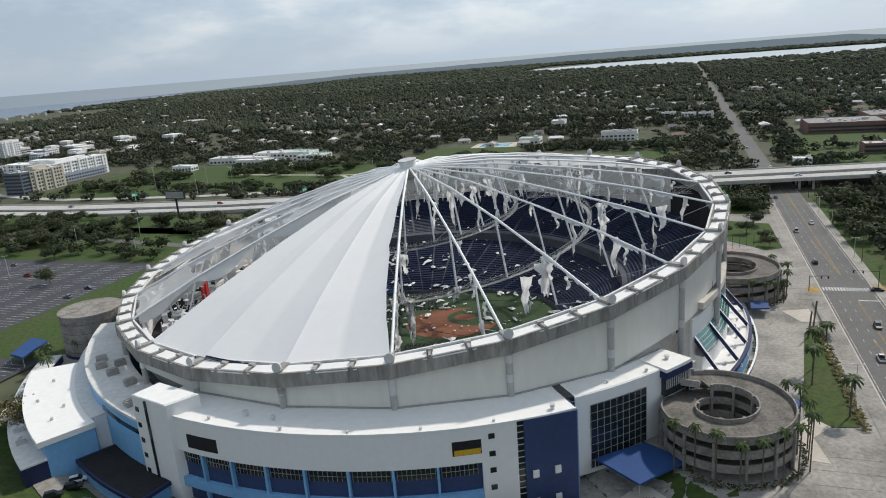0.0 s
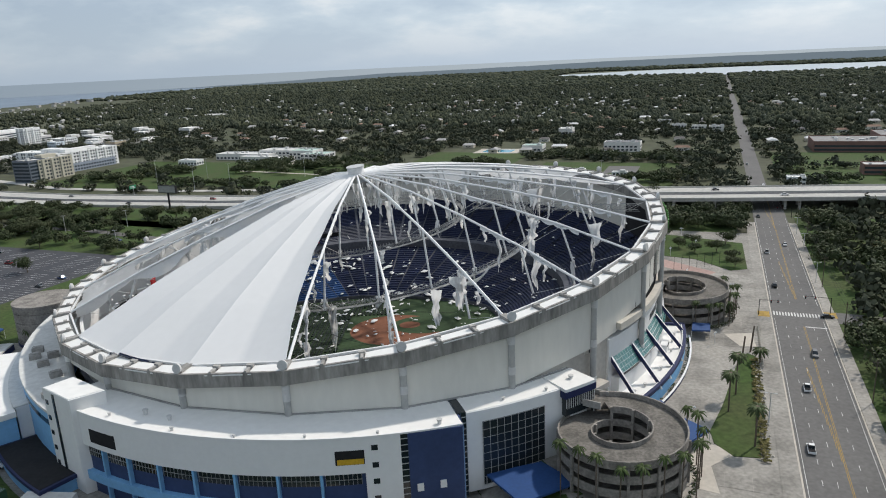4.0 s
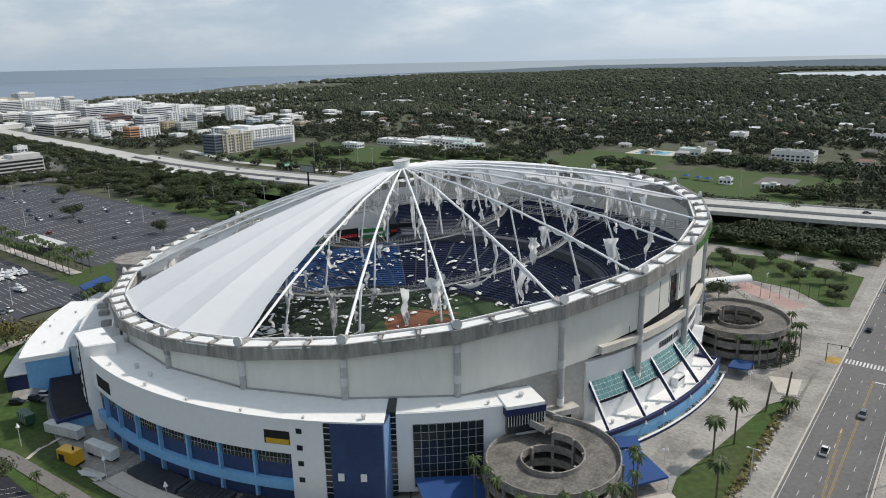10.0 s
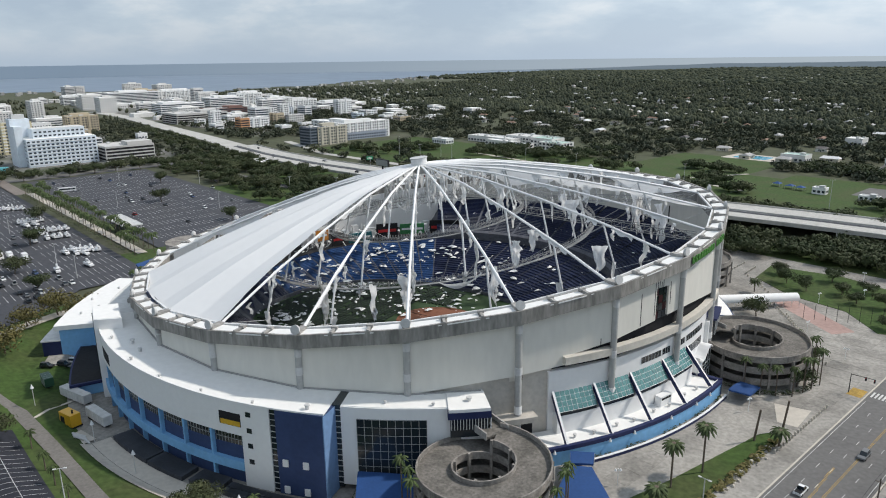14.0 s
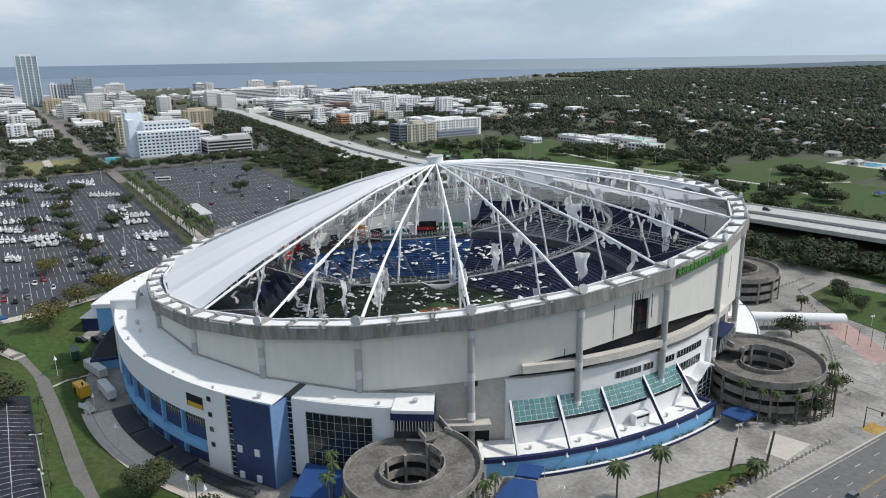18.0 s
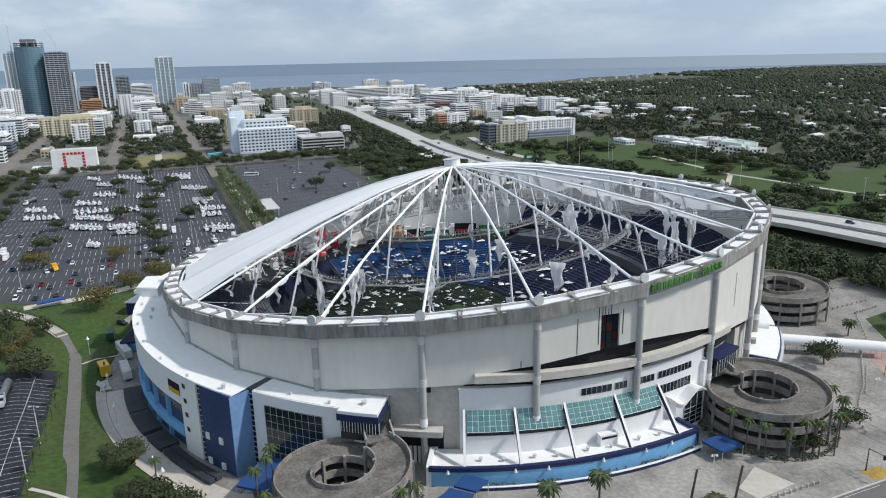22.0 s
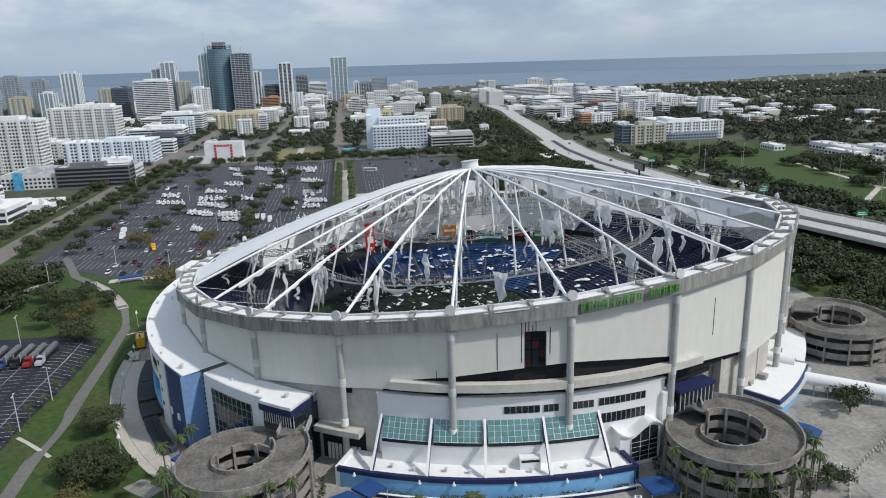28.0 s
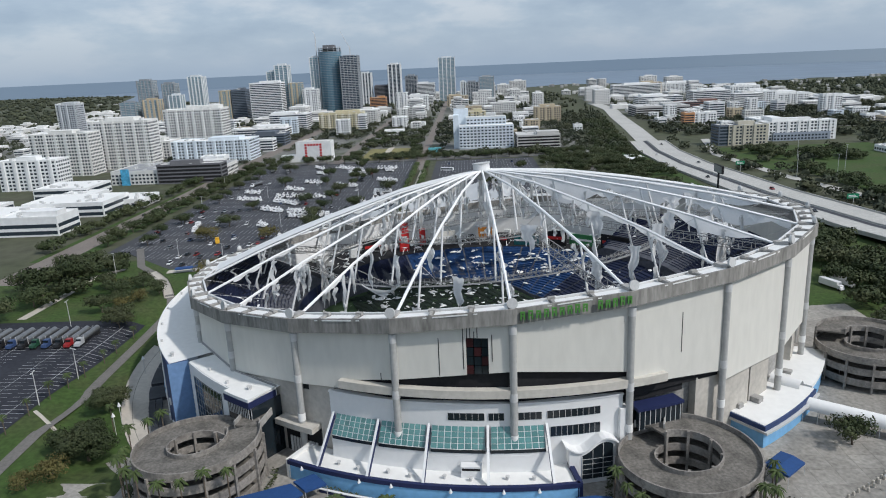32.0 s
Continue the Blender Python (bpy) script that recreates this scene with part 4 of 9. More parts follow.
M_SEATB = mat("stadium_seat_bright_blue", (0.020, 0.066, 0.185), 0.55, vary=0.3, big=0.12, fine=1.0, rand=0.1)
bowl = Build()
rows = []
for k in range(73):
    a = k * 5
    rows.append([pol(front(a) - 0.2, a, 0.4), pol(front(a) - 0.2, a, 1.8), pol(72, a, 11.2), pol(72, a, 11.25 if 115 < a < 234 else 14.8), pol(101.3, a, 11.3 if 115 < a < 234 else 26)])
part("grandstand_slab", bowl.sheet(rows), M_STEP, stadium, "dark concrete steps of the grandstand")
for i in range(24):
    for half in (0, 1):
        a0 = node(i) + 7.5 * half + 0.35
        a1 = a0 + 6.8
        am = ((a0 + 3.4) + 180) % 360 - 180
        out = am > 118 or am < -172
        bare = am > 118 or am < -126
        tier("lower_seating", a0, a1, front, 71.5, 2.0, 11.4, 22, M_SEATB if out else M_SEAT, "block of bright blue outfield seats" if out else "block of dark blue stadium seats")
        if not bare:
            tier("upper_seating", a0, a1, lambda a: 73.5, 101.0, 15.2, 26.2 + (3.0 if -60 < am < 80 else 0), 24, M_SEAT, "block of dark blue upper-deck seats")
field = Build()
field.add([pol(front(k * 5) - 0.2, k * 5, 0.45) for k in range(72)], [tuple(range(72))])
part("field", field, M_TURF, stadium, "green playing field strewn with white debris")
clay = Build()
clay.add([(9 + 17 * math.cos(k * math.pi / 18), -8 + 15 * math.sin(k * math.pi / 18), 0.49) for k in range(36)], [tuple(range(36))])
part("infield_clay", clay, M_CLAY, stadium, "orange clay infield")
turf = Build()
turf.add([(19 + 13 * math.cos(k * math.pi / 12 + 0.4) * 0.9, -4 + 9 * math.sin(k * math.pi / 12 + 0.4), 0.53) for k in range(24)], [tuple(range(24))])
part("infield_turf", turf, M_TURF, stadium, "green infield turf")
mound = Build()
mound.add([(14 + 4 * math.cos(k * math.pi / 9), -4 + 3.4 * math.sin(k * math.pi / 9), 0.57) for k in range(18)], [tuple(range(18))])
part("infield_clay", mound, M_CLAY, stadium)
M_COT = mat("dark_green_cover", (0.020, 0.032, 0.024), 0.8, vary=0.3, big=0.2, fine=1.0, rand=0.35)
M_DEB = mat("white_debris", (0.72, 0.73, 0.72), 0.8, vary=0.12, big=0.3, fine=1.5, rand=0.15)
cots = Build()
for i in range(46):
    for j in range(34):
        x, y = -66 + i * 1.55, -44 + j * 2.1
        r, a = math.hypot(x, y), math.degrees(math.atan2(y, x))
        if r < front(a) - 2.5 and (x < -9 or (x < 6 and y > 8) or y < -26) and rng.random() < 0.9:
            t = 0.12 * noise.noise((x * 0.08, y * 0.08, 2))
            cots.box(-0.42, 0.42, -0.95, 0.95, 0.35, 0.5, pose(x, y, 0.45, 0, 0, -16 + 60 * t)).box(-0.42, 0.42, -0.95, -0.75, 0.0, 0.35, pose(x, y, 0.45, 0, 0, -16))
tagged(part("field_cover", cots, M_COT, stadium, "rows of dark covered cots on the field"), kind="stuff")


def scrap(b, x, y, z, size):
    n = 7
    t = rng.random() * 6.28
    e = 0.16 + rng.random() * 0.5
    pts = []
    for k in range(n):
        q = size * (0.6 + rng.random() * 0.7)
        u, v = q * math.cos(k * 6.283 / n), q * e * math.sin(k * 6.283 / n)
        pts.append((x + u * math.cos(t) - v * math.sin(t), y + u * math.sin(t) + v * math.cos(t), z + 0.1 + rng.random() * 0.3))
    b.add(pts + [(x, y, z + 0.25 + 0.35 * size)], [(k, (k + 1) % n, n) for k in range(n)])


deb = Build()
for k in range(950):
    a, r = rng.random() * 360, 100 * math.sqrt(rng.random())
    if r < front(a) - 1:
        z = 0.9
    elif r < 71:
        z = 2.6 + 9.4 * (r - front(a)) / (71.5 - front(a))
    elif 74 < r < 98:
        z = 15.9 + 12 * (r - 73.5) / 27.5
    else:
        continue
    if z > 3 and rng.random() < 0.45:
        continue
    p = pol(r, a)
    scrap(deb, p.x, p.y, z, 0.35 + 1.1 * rng.random() ** 3 * (1.8 if r < 60 else 1))
for k in range(150):
    a, r = 108 + rng.random() * 82, front(150) + 2 + 30 * rng.random()
    if k % 2:
        a, r = rng.random() * 360, 62 * math.sqrt(rng.random())
    z = 0.95 if r < front(a) - 1 else 2.6 + 9.4 * (r - front(a)) / (71.5 - front(a))
    if r < 70:
        p = pol(r, a)
        for q in range(3):
            scrap(deb, p.x + rng.gauss(0, 1.6), p.y + rng.gauss(0, 1.0), z, 0.7 + 1.5 * rng.random() ** 2)
tagged(part("debris", deb, M_DEB, stadium, "white scraps of insulation and cloth"), kind="stuff")
wreck = Build()
for k in range(260):
    a, r = 104 + rng.random() * 122, 74 + rng.random() * 21
    p = pol(r, a, 11.4 + rng.random() * 3)
    d = Vector((rng.gauss(0, 1), rng.gauss(0, 1), rng.gauss(0, 0.9))) * (1.0 + 2.6 * rng.random())
    wreck.tube(p, p + d, 0.08 + 0.1 * rng.random(), n=4)
    if k % 3 == 0:
        scrap(wreck, p.x, p.y, p.z, 0.8 + rng.random() * 1.4)
for k in range(60):
    a, r = 104 + rng.random() * 122, 84 + rng.random() * 11
    p = pol(r, a, 11.4)
    wreck.box(-0.9, 0.9, -1.6, 1.6, 0, 1.2 + 3.0 * rng.random(), pose(p.x, p.y, 11.4, 0, 0, a + rng.gauss(0, 12)))
tagged(part("wreckage", wreck, M_DEB, stadium, "pale heap of fallen panels and framing"), kind="stuff")
# outfield back wall, boards and screens
part("outfield_wall", Build().arc(97.5, 98.5, 108, 232, 11, over(-3.2), 48), M_WHITE, stadium, "pale grey wall behind the outfield")
part("outfield_shelf", Build().arc(72, 97.5, 115, 232, 10.8, 11.4, 48), M_DARK, stadium)
M_BOARDG = mat("green_board", (0.05, 0.22, 0.08), 0.5, vary=0.1)
M_BOARDT = mat("teal_board", (0.02, 0.12, 0.14), 0.5, vary=0.1)
M_ORANGE = mat("orange_board", (0.55, 0.22, 0.04), 0.5, vary=0.1)
for a0, a1, r, z0, z1, m_, lb in ((121, 130, 76, 13, 18, M_BOARDG, "green advertising board"), (131, 139, 75, 12, 19, M_DARK, "black scoreboard"), (141, 150, 74.5, 11.5, 16, M_BOARDT, "teal advertising board"),
                                  (152, 157, 74, 11.5, 17.5, M_DARK, "dark board with red lamps"), (158, 163, 75, 15, 20, M_ORANGE, "orange round sign"), (188, 191.5, 78, 9, 25, M_RED, "tall red banner"), (171, 178, 80, 12, 18, M_DRUM, "white board with red print"), (181, 183, 82, 12, 20, M_RED, "red banner"), (160, 164, 84, 12, 19, M_WHITE, "white board"), (196, 203, 84, 12, 18, M_DARK, "dark screen"), (108, 119, 78, 12, 19, M_DARK, "dark screen")):
    board = part("board", Build().arc(r, r + 0.6, a0, a1, z0, z1, 4), m_, stadium, lb)
    part("board_stripe", Build().arc(r - 0.05, r, a0 + 0.6, a1 - 0.6, z0 + (z1 - z0) * 0.4, z0 + (z1 - z0) * 0.6, 4), M_RED if m_ is M_DARK else M_WHITE, board)
    part("board_leg", Build().arc(r + 0.1, r + 0.5, a0 + 0.3, a0 + 0.7, 10.5, z0, 1).arc(r + 0.1, r + 0.5, a1 - 0.7, a1 - 0.3, 10.5, z0, 1), M_CATWALK, board)
# inside curtain of the stands near the rim
for a in range(10, 70, 6):
    part("curtain_slot", Build().arc(101.4, 101.55, a, a + 1.2, 30, 37, 1), M_DARK, stadium, "dark slot in the upper wall")


# ---- lower walls, north building, west terrace, ramps ----
part("lower_wall", Build().arc(98, 100, -53.5, 306.5, -5, 19.5, 120), M_CONC, stadium, "beige concrete lower wall")
M_BEIGE = mat("beige_wall", (0.50, 0.47, 0.42), 0.9, vary=0.12, big=0.1, fine=0.8, tint=(0.30, 0.28, 0.25))
part("lower_wall", Build().arc(100.2, 102.8, -64, -43, -3, 22.6, 12), M_BEIGE, stadium, "beige concrete wall beside the terrace")
part("gate_canopy", Build().arc(102.5, 106.5, -52.6, -45.8, 8.9, 10.4, 6), M_BEIGE, stadium, "concrete canopy over the gate")
part("gate_wall", Build().arc(102.5, 103.0, -52.6, -45.8, -3, 8.9, 4), M_DARK, stadium)
for k in range(9):
    part("gate_bar", Build().arc(103.0, 103.2, -51.8 + k * 0.6, -51.4 + k * 0.6, 0, 4.5, 1), M_WHITE, stadium)
for a in (8, 14, 20, 38, 45, 52, 60, 67):
    part("lower_wall", Build().arc(100.2, 102.4, a, a + 5.6, 0, 19.5, 3), M_BEIGE, stadium, "beige wall panel")

north = thing("annex_building", "white curved stadium wing with blue bays and flat white roof", "building")
G0 = -5.2
part("upper_wall", Build().arc(104.0, 116.0, -127, -79.6, 8.9, 17.6, 24), M_WHITE, north, "white upper wall")
part("roof", Build().arc(102.6, 115.6, -127, -72.6, 17.6, 17.75, 24), M_ROOFW, north, "flat white roof membrane")
part("parapet", Build().arc(115.6, 116.1, -127, -72.6, 17.6, 18.0, 24), M_WHITE, north)
for i in range(15, 20):
    part("kerb", facet(104.3, 104.8, max(node(i) - 360, -127.5), min(node(i + 1) - 360, -53.4), 17.7, 18.05), M_CATWALK, north, "dark flashing against the drum")
part("end_wall", Build().arc(104, 116.0, -127, -121.5, G0, 8.9, 3), M_WHITE, north)
part("end_wall", Build().arc(104, 116.0, -83.6, -79.6, G0, 8.9, 3), M_WHITE, north)
part("bay_wall", Build().arc(104, 114.9, -121.5, -83.6, G0, 8.9, 20), M_NAVY, north, "navy blue wall of the bays")
part("blue_band", Build().arc(114.9, 116.2, -121.5, -83.6, -0.7, 1.7, 20), M_LBLUE, north, "light blue ledge")
EDGES = [-121.3, -117.2, -112.9, -108.3, -103.5, -98.4, -93.4, -88.5, -83.8]
for a0, a1 in zip(EDGES, EDGES[1:]):
    part("pilaster", Build().arc(114.9, 116.0, a0 - 0.14, a0 + 0.14, G0, 8.9, 1), M_LBLUE, north, "light blue pilaster")
    win = part("window", Build().arc(114.9, 115.05, a0 + 0.4, a1 - 0.3, 5.6, 8.4, 3), M_GLASS, north, "dark window band")
    n = 8
    for k in range(n + 1):
        a = a0 + 0.4 + (a1 - a0 - 0.7) * k / n
        part("mullion", Build().arc(115.05, 115.12, a - 0.022, a + 0.022, 5.6, 8.4, 1), M_CATWALK, win)
    part("transom", Build().arc(115.05, 115.16, a0 + 0.4, a1 - 0.3, 6.9, 7.0, 2), M_CATWALK, win)
part("opening", Build().arc(115.9, 116.04, -86.8, -83.6, 11.2, 14.7, 2), M_DARK, north, "dark opening with a yellow strip")
part("opening_strip", Build().arc(116.04, 116.12, -86.6, -83.7, 11.3, 12.6, 2), M_YELLOW, north, "yellow strip")
part("opening", Build().arc(115.9, 116.04, -119.0, -114.4, 10.4, 14.0, 2), M_DARK, north, "dark opening in the wall")
for z in (15.1, 10.8, 6.7, 2.4):
    part("small_window", Build().arc(115.95, 116.06, -82.8, -82.1, z - 0.7, z + 0.6, 1), M_GLASS, north, "small square window")
part("glass_strip", Build().arc(104, 115.6, -79.6, -78.8, G0, 17.2, 1), M_GLASS, north, "tall dark glass strip")
for k in range(14):
    part("glazing_bar", Build().arc(115.6, 115.72, -79.6, -78.8, -4 + k * 1.55, -3.85 + k * 1.55, 1), M_GALV, north)
# the navy block with its angled flank
c0, c1, c2 = pol(116, -78.8), pol(116.6, -72.7), pol(110.8, -72.2)
block = Build()
block.prism([pol(104, -78.8).xy, c0.xy, c1.xy, c2.xy, pol(104, -72.4).xy], G0, 17.6)
part("navy_block", block, M_NAVY, north, "royal navy painted block")
n2 = (c2 - c1).normalized()
o = Vector((n2.y, -n2.x, 0)) * -0.25
part("blue_flank", Build().add([c1 - o + Vector((0, 0, G0)), c2 - o + Vector((0, 0, G0)), c2 - o + Vector((0, 0, 17.6)), c1 - o + Vector((0, 0, 17.6)), c1 + o + Vector((0, 0, G0)), c2 + o + Vector((0, 0, G0)), c2 + o + Vector((0, 0, 17.6)), c1 + o + Vector((0, 0, 17.6))],
     [(0, 1, 2, 3), (7, 6, 5, 4), (0, 3, 7, 4), (1, 5, 6, 2)]), M_BLUE, north, "paler blue flank of the block")
for a in (-77.7, -75.1):
    for z in (4.0, -3.2):
        part("pale_panel", Build().arc(116.25, 116.6, a - 0.35, a + 0.35, z - 0.9, z + 0.9, 1), M_WHITE, north, "pale wall panel")
# east part: white wall with the great window
part("east_wall", Build().arc(104.0, 111.3, -71.4, -53.2, G0 + 2, 17.6, 10), M_WHITE, north, "white wall of the east part")
part("glass_strip", Build().arc(104, 111.0, -72.5, -71.4, G0 + 1, 17.8, 1), M_GLASS, north, "tall dark glass strip")
for k in range(14):
    part("glazing_bar", Build().arc(111.0, 111.14, -72.5, -71.4, -3 + k * 1.5, -2.85 + k * 1.5, 1), M_GALV, north)
part("roof", Build().arc(102.6, 111.0, -72.5, -53.2, 17.6, 17.75, 10), M_ROOFW, north, "flat white roof membrane")
great = part("great_window", Build().arc(111.3, 111.5, -69.4, -60.8, -1.9, 14.7, 8), M_GLASS, north, "great dark gridded window")
for k in range(10):
    a = -69.4 + 8.6 * k / 9
    part("glazing_bar", Build().arc(111.5, 111.56, a - 0.028, a + 0.028, -1.9, 14.7, 1), M_COL, great)
for k in range(9):
    part("glazing_bar", Build().arc(111.5, 111.56, -69.4, -60.8, -1.9 + k * 2.07, -1.82 + k * 2.07, 6), M_COL, great)
part("entry_roof", Build().arc(104.4, 113.2, -58.2, -53.2, 17.3, 18.1, 3), M_ROOFW, north, "white flat roof over the bridge")
part("entry_fascia", Build().arc(104.4, 113.3, -58.3, -53.1, 15.6, 17.3, 3), M_NAVYD, north, "dark navy fascia")
part("entry_bay", Build().arc(104.4, 112.6, -58, -53.4, 10.6, 15.6, 3), M_GLASS, north)
for k in range(13):
    part("railing_bar", Build().arc(112.7, 112.85, -57.9 + k * 0.36, -57.82 + k * 0.36, 12.6, 15.6, 1), M_GALV, north)
for k in range(9):
    z = -3 + k * 2.3
    part("glazing_bar", Build().box(103.5, 112.6, -0.1, 0.1, 0, 0.14, pose(0, 0, z, 0, 0, -53.1)), M_WHITE, north)
for k in range(6):
    part("glazing_bar", Build().box(103.6 + k * 1.78, 103.76 + k * 1.78, -0.1, 0.1, -3, 15.5, pose(0, 0, 0, 0, 0, -53.1)), M_WHITE, north)
part("side_glass", Build().box(103.2, 112.6, -0.08, 0.02, -3.2, 15.6, pose(0, 0, 0, 0, 0, -53.05)), M_GLASS, north, "dark gridded side window")
# stair tower with the white box on top
tower = Build()
tower.prism([pol(117.2, -127.6).xy, pol(117.2, -121.0).xy, pol(109.5, -119.5).xy, pol(109.5, -127.6).xy], G0, 21.0)
tw = part("stair_tower", tower, M_WHITE, north, "white stair tower")
part("tower_roof", Build().prism([pol(117.0, -127.4).xy, pol(117.0, -121.2).xy, pol(109.7, -119.8).xy, pol(109.7, -127.4).xy], 21.0, 21.15), M_ROOFW, tw)
for z in (17.5, 13.2, 9.0, 4.8, 0.5):
    part("small_window", Build().arc(117.0, 117.3, -127.2, -126.6, z - 0.6, z + 0.6, 1), M_GLASS, tw)
part("glass_strip", Build().arc(117.0, 117.28, -125.2, -124.8, G0, 20.5, 1), M_GLASS, tw)
for r, a, sz in ((110, -112, 1.0), (110.5, -108, 0.8), (114.5, -106, 0.6), (115, -98, 0.4), (114.8, -90, 0.4), (115, -82, 0.4), (114, -75, 0.9), (109, -66, 0.5), (110, -60, 0.5), (109, -55.5, 1.0), (113.8, -116, 0.5)):
    p = pol(r, a, 17.75)
    part("roof_vent", Build().tube(p, p + Vector((0, 0, sz)), 0.35 * sz + 0.15, n=10).tube(p + Vector((0, 0, sz)), p + Vector((0, 0, sz + 0.3)), 0.55 * sz + 0.15, n=10), M_GALV, north, "small metal roof vent")

# north-east tiers
ne = thing("tiered_wing", "tiered curved stadium wing with white roofs and light blue walls", "building")
part("tier_wall", Build().arc(104, 116.2, -172, -127.6, G0, 12.6, 20), M_LBLUE, ne, "light blue curved wall")
part("tier_roof", Build().arc(104, 116.4, -172, -127.6, 12.6, 13.4, 20), M_ROOFG, ne, "grey-white flat roof")
part("window_band", Build().arc(116.2, 116.3, -140, -128, 9.0, 10.4, 6), M_GLASS, ne, "dark window band")
part("low_wall", Build().arc(116.2, 119.5, -168, -139, G0, 8.2, 14), M_WHITE, ne)
part("low_roof", Build().arc(116.2, 120, -168, -139, 8.2, 8.6, 14), M_ROOFG, ne, "grey flat roof")
part("low_window", Build().arc(119.5, 119.6, -145, -139.2, 5.6, 7.0, 4), M_GLASS, ne)
part("white_wing", Build().arc(120, 132.5, -162, -138.2, G0, 6.4, 12), M_LBLUE, ne, "light blue wall of the low wing")
part("white_wing_roof", Build().arc(119.8, 134, -162, -138, 6.4, 8.0, 12), M_ROOFW, ne, "bright white overhanging roof")
part("outer_wall", Build().arc(132.5, 138.5, -173, -138.2, G0, 2.4, 16), M_NAVYD, ne, "dark navy outer wall")
part("outer_deck", Build().arc(132.5, 138.8, -173, -138.0, 2.4, 2.9, 16), M_ROOFG, ne, "grey outer deck")
for k in range(7):
    a = -166 + k * 3.6
    p = pol(136, a, 2.9)
    ac = part("air_unit", Build().box(-1.3, 1.3, -1.0, 1.0, 0, 1.5, pose(p.x, p.y, p.z, 0, 0, a)), M_GALV, ne, "grey rooftop cooling unit")
    for d in (-0.6, 0.6):
        part("fan", Build().tube(p + Vector((0, d * 0.6, 1.5)), p + Vector((0, d * 0.6, 1.62)), 0.4, n=10), M_CATWALK, ac)
part("terrace_wall", Build().arc(116, 125.8, -137.8, -123.2, G0, -1.3, 8), M_LBLUE, ne, "light blue wall under the dark terrace")
part("terrace_edge", Build().arc(116, 126.4, -138, -122.8, -1.3, -0.3, 8), M_NAVYD, ne, "navy edge of the terrace")
part("terrace_floor", Build().arc(116.2, 125.8, -137.6, -123.2, -0.3, -0.2, 8), mat("black_roof_felt", (0.02, 0.02, 0.022), 0.9, vary=0.2, big=0.2, fine=1.0), ne, "black felt terrace roof")
for r, a in ((112, -150), (111.5, -153), (110, -146), (107, -149), (113, -133), (108, -140)):
    p = pol(r, a, 13.4)
    part("roof_unit", Build().box(-1.6, 1.6, -1.2, 1.2, 0, 1.5, pose(p.x, p.y, p.z, 0, 0, a)).box(-1.2, 1.2, -0.8, 0.8, 1.5, 1.8, pose(p.x, p.y, p.z, 0, 0, a)), M_CONC, ne, "grey roof unit")
for r, a in ((128, -143), (130, -150), (124, -146), (126, -156)):
    p = pol(r, a, 8.0)
    part("roof_vent", Build().tube(p, p + Vector((0, 0, 0.8)), 0.45, n=10), M_GALV, ne)
cyl = thing("round_tower", "plain grey concrete round tower beside the stadium", "tower")
p = Vector((-124, -5, 0))
part("shell", Build().tube((p.x, p.y, -5), (p.x, p.y, 15.5), 10.8, n=40), M_RAMPW, cyl, "grey-brown concrete shell")
for z in (2.5, 6.0, 9.5, 13.0):
    part("joint_band", Build().tube((p.x, p.y, z), (p.x, p.y, z + 0.25), 10.86, n=40), M_RAMP, cyl)
part("rim", Build().tube((p.x, p.y, 15.5), (p.x, p.y, 16.2), 11.0, n=40), M_RAMPW, cyl)
part("base_band", Build().tube((p.x, p.y, -0.5), (p.x, p.y, 1.2), 11.1, n=40), M_NAVYD, cyl)

# west terrace with skylights and raking beams
west = thing("west_terrace", "white terrace with teal skylights and raking navy beams", "terrace")
part("facade", Build().arc(102.2, 103.5, -43.6, -4.0, 4.0, 20.1, 24), M_WHITE, west, "white curved facade")
part("facade_cap", Build().arc(102.0, 103.7, -43.7, -3.9, 20.1, 20.5, 24), M_WHITE, west)
for a0, a1, z0, z1, n in ((-26.8, -22.1, 16.2, 18.0, 6), (-21.6, -19.6, 16.2, 18.0, 3), (-17.8, -14.8, 16.2, 18.0, 4), (-14.1, -7.1, 16.2, 18.1, 9), (-13.7, -7.1, 11.5, 14.0, 9)):
    w = part("window", Build().arc(103.5, 103.6, a0, a1, z0, z1, 4), M_GLASS, west, "dark ribbon window")
    for k in range(n + 1):
        a = a0 + (a1 - a0) * k / n
        part("mullion", Build().arc(103.6, 103.66, a - 0.022, a + 0.022, z0, z1, 1), M_GALV, w)
wave = lambda x, y, a: 9.6 + 1.5 * math.sin((a + 8.6) * 0.95)
bulge = part("curved_bay", Build().arc(103.4, 106.2, -11.6, -5.5, 0, wave, 10), M_WHITE, west, "white curved bay")
cw = part("window", Build().arc(106.2, 106.3, -10.0, -5.9, 1.2, lambda x, y, a: wave(x, y, a) - 0.9, 8), M_GLASS, bulge, "tall curved window")
for k in range(4):
    part("mullion", Build().arc(106.3, 106.4, -10.0 + k * 1.35, -9.94 + k * 1.35, 1.2, lambda x, y, a: wave(x, y, a) - 0.9, 1), M_GALV, bulge)
for k in range(4):
    part("mullion", Build().arc(106.3, 106.38, -10.0, -5.9, 2.4 + 1.3 * k, 2.48 + 1.3 * k, 5), M_GALV, bulge)
part("bay_roof", Build().arc(103.4, 106.7, -12.2, -5.2, wave, lambda x, y, a: wave(x, y, a) + 0.4, 12), M_WHITE, bulge)
RAKES = [-43.0, -36.2, -29.3, -21.7, -14.2]
DECKZ, LIP = 4.2, 5.0
part("deck", Build().arc(103.5, 112.3, -47.0, -11.6, 3.4, DECKZ, 20), M_ROOFW, west, "white deck with stains")
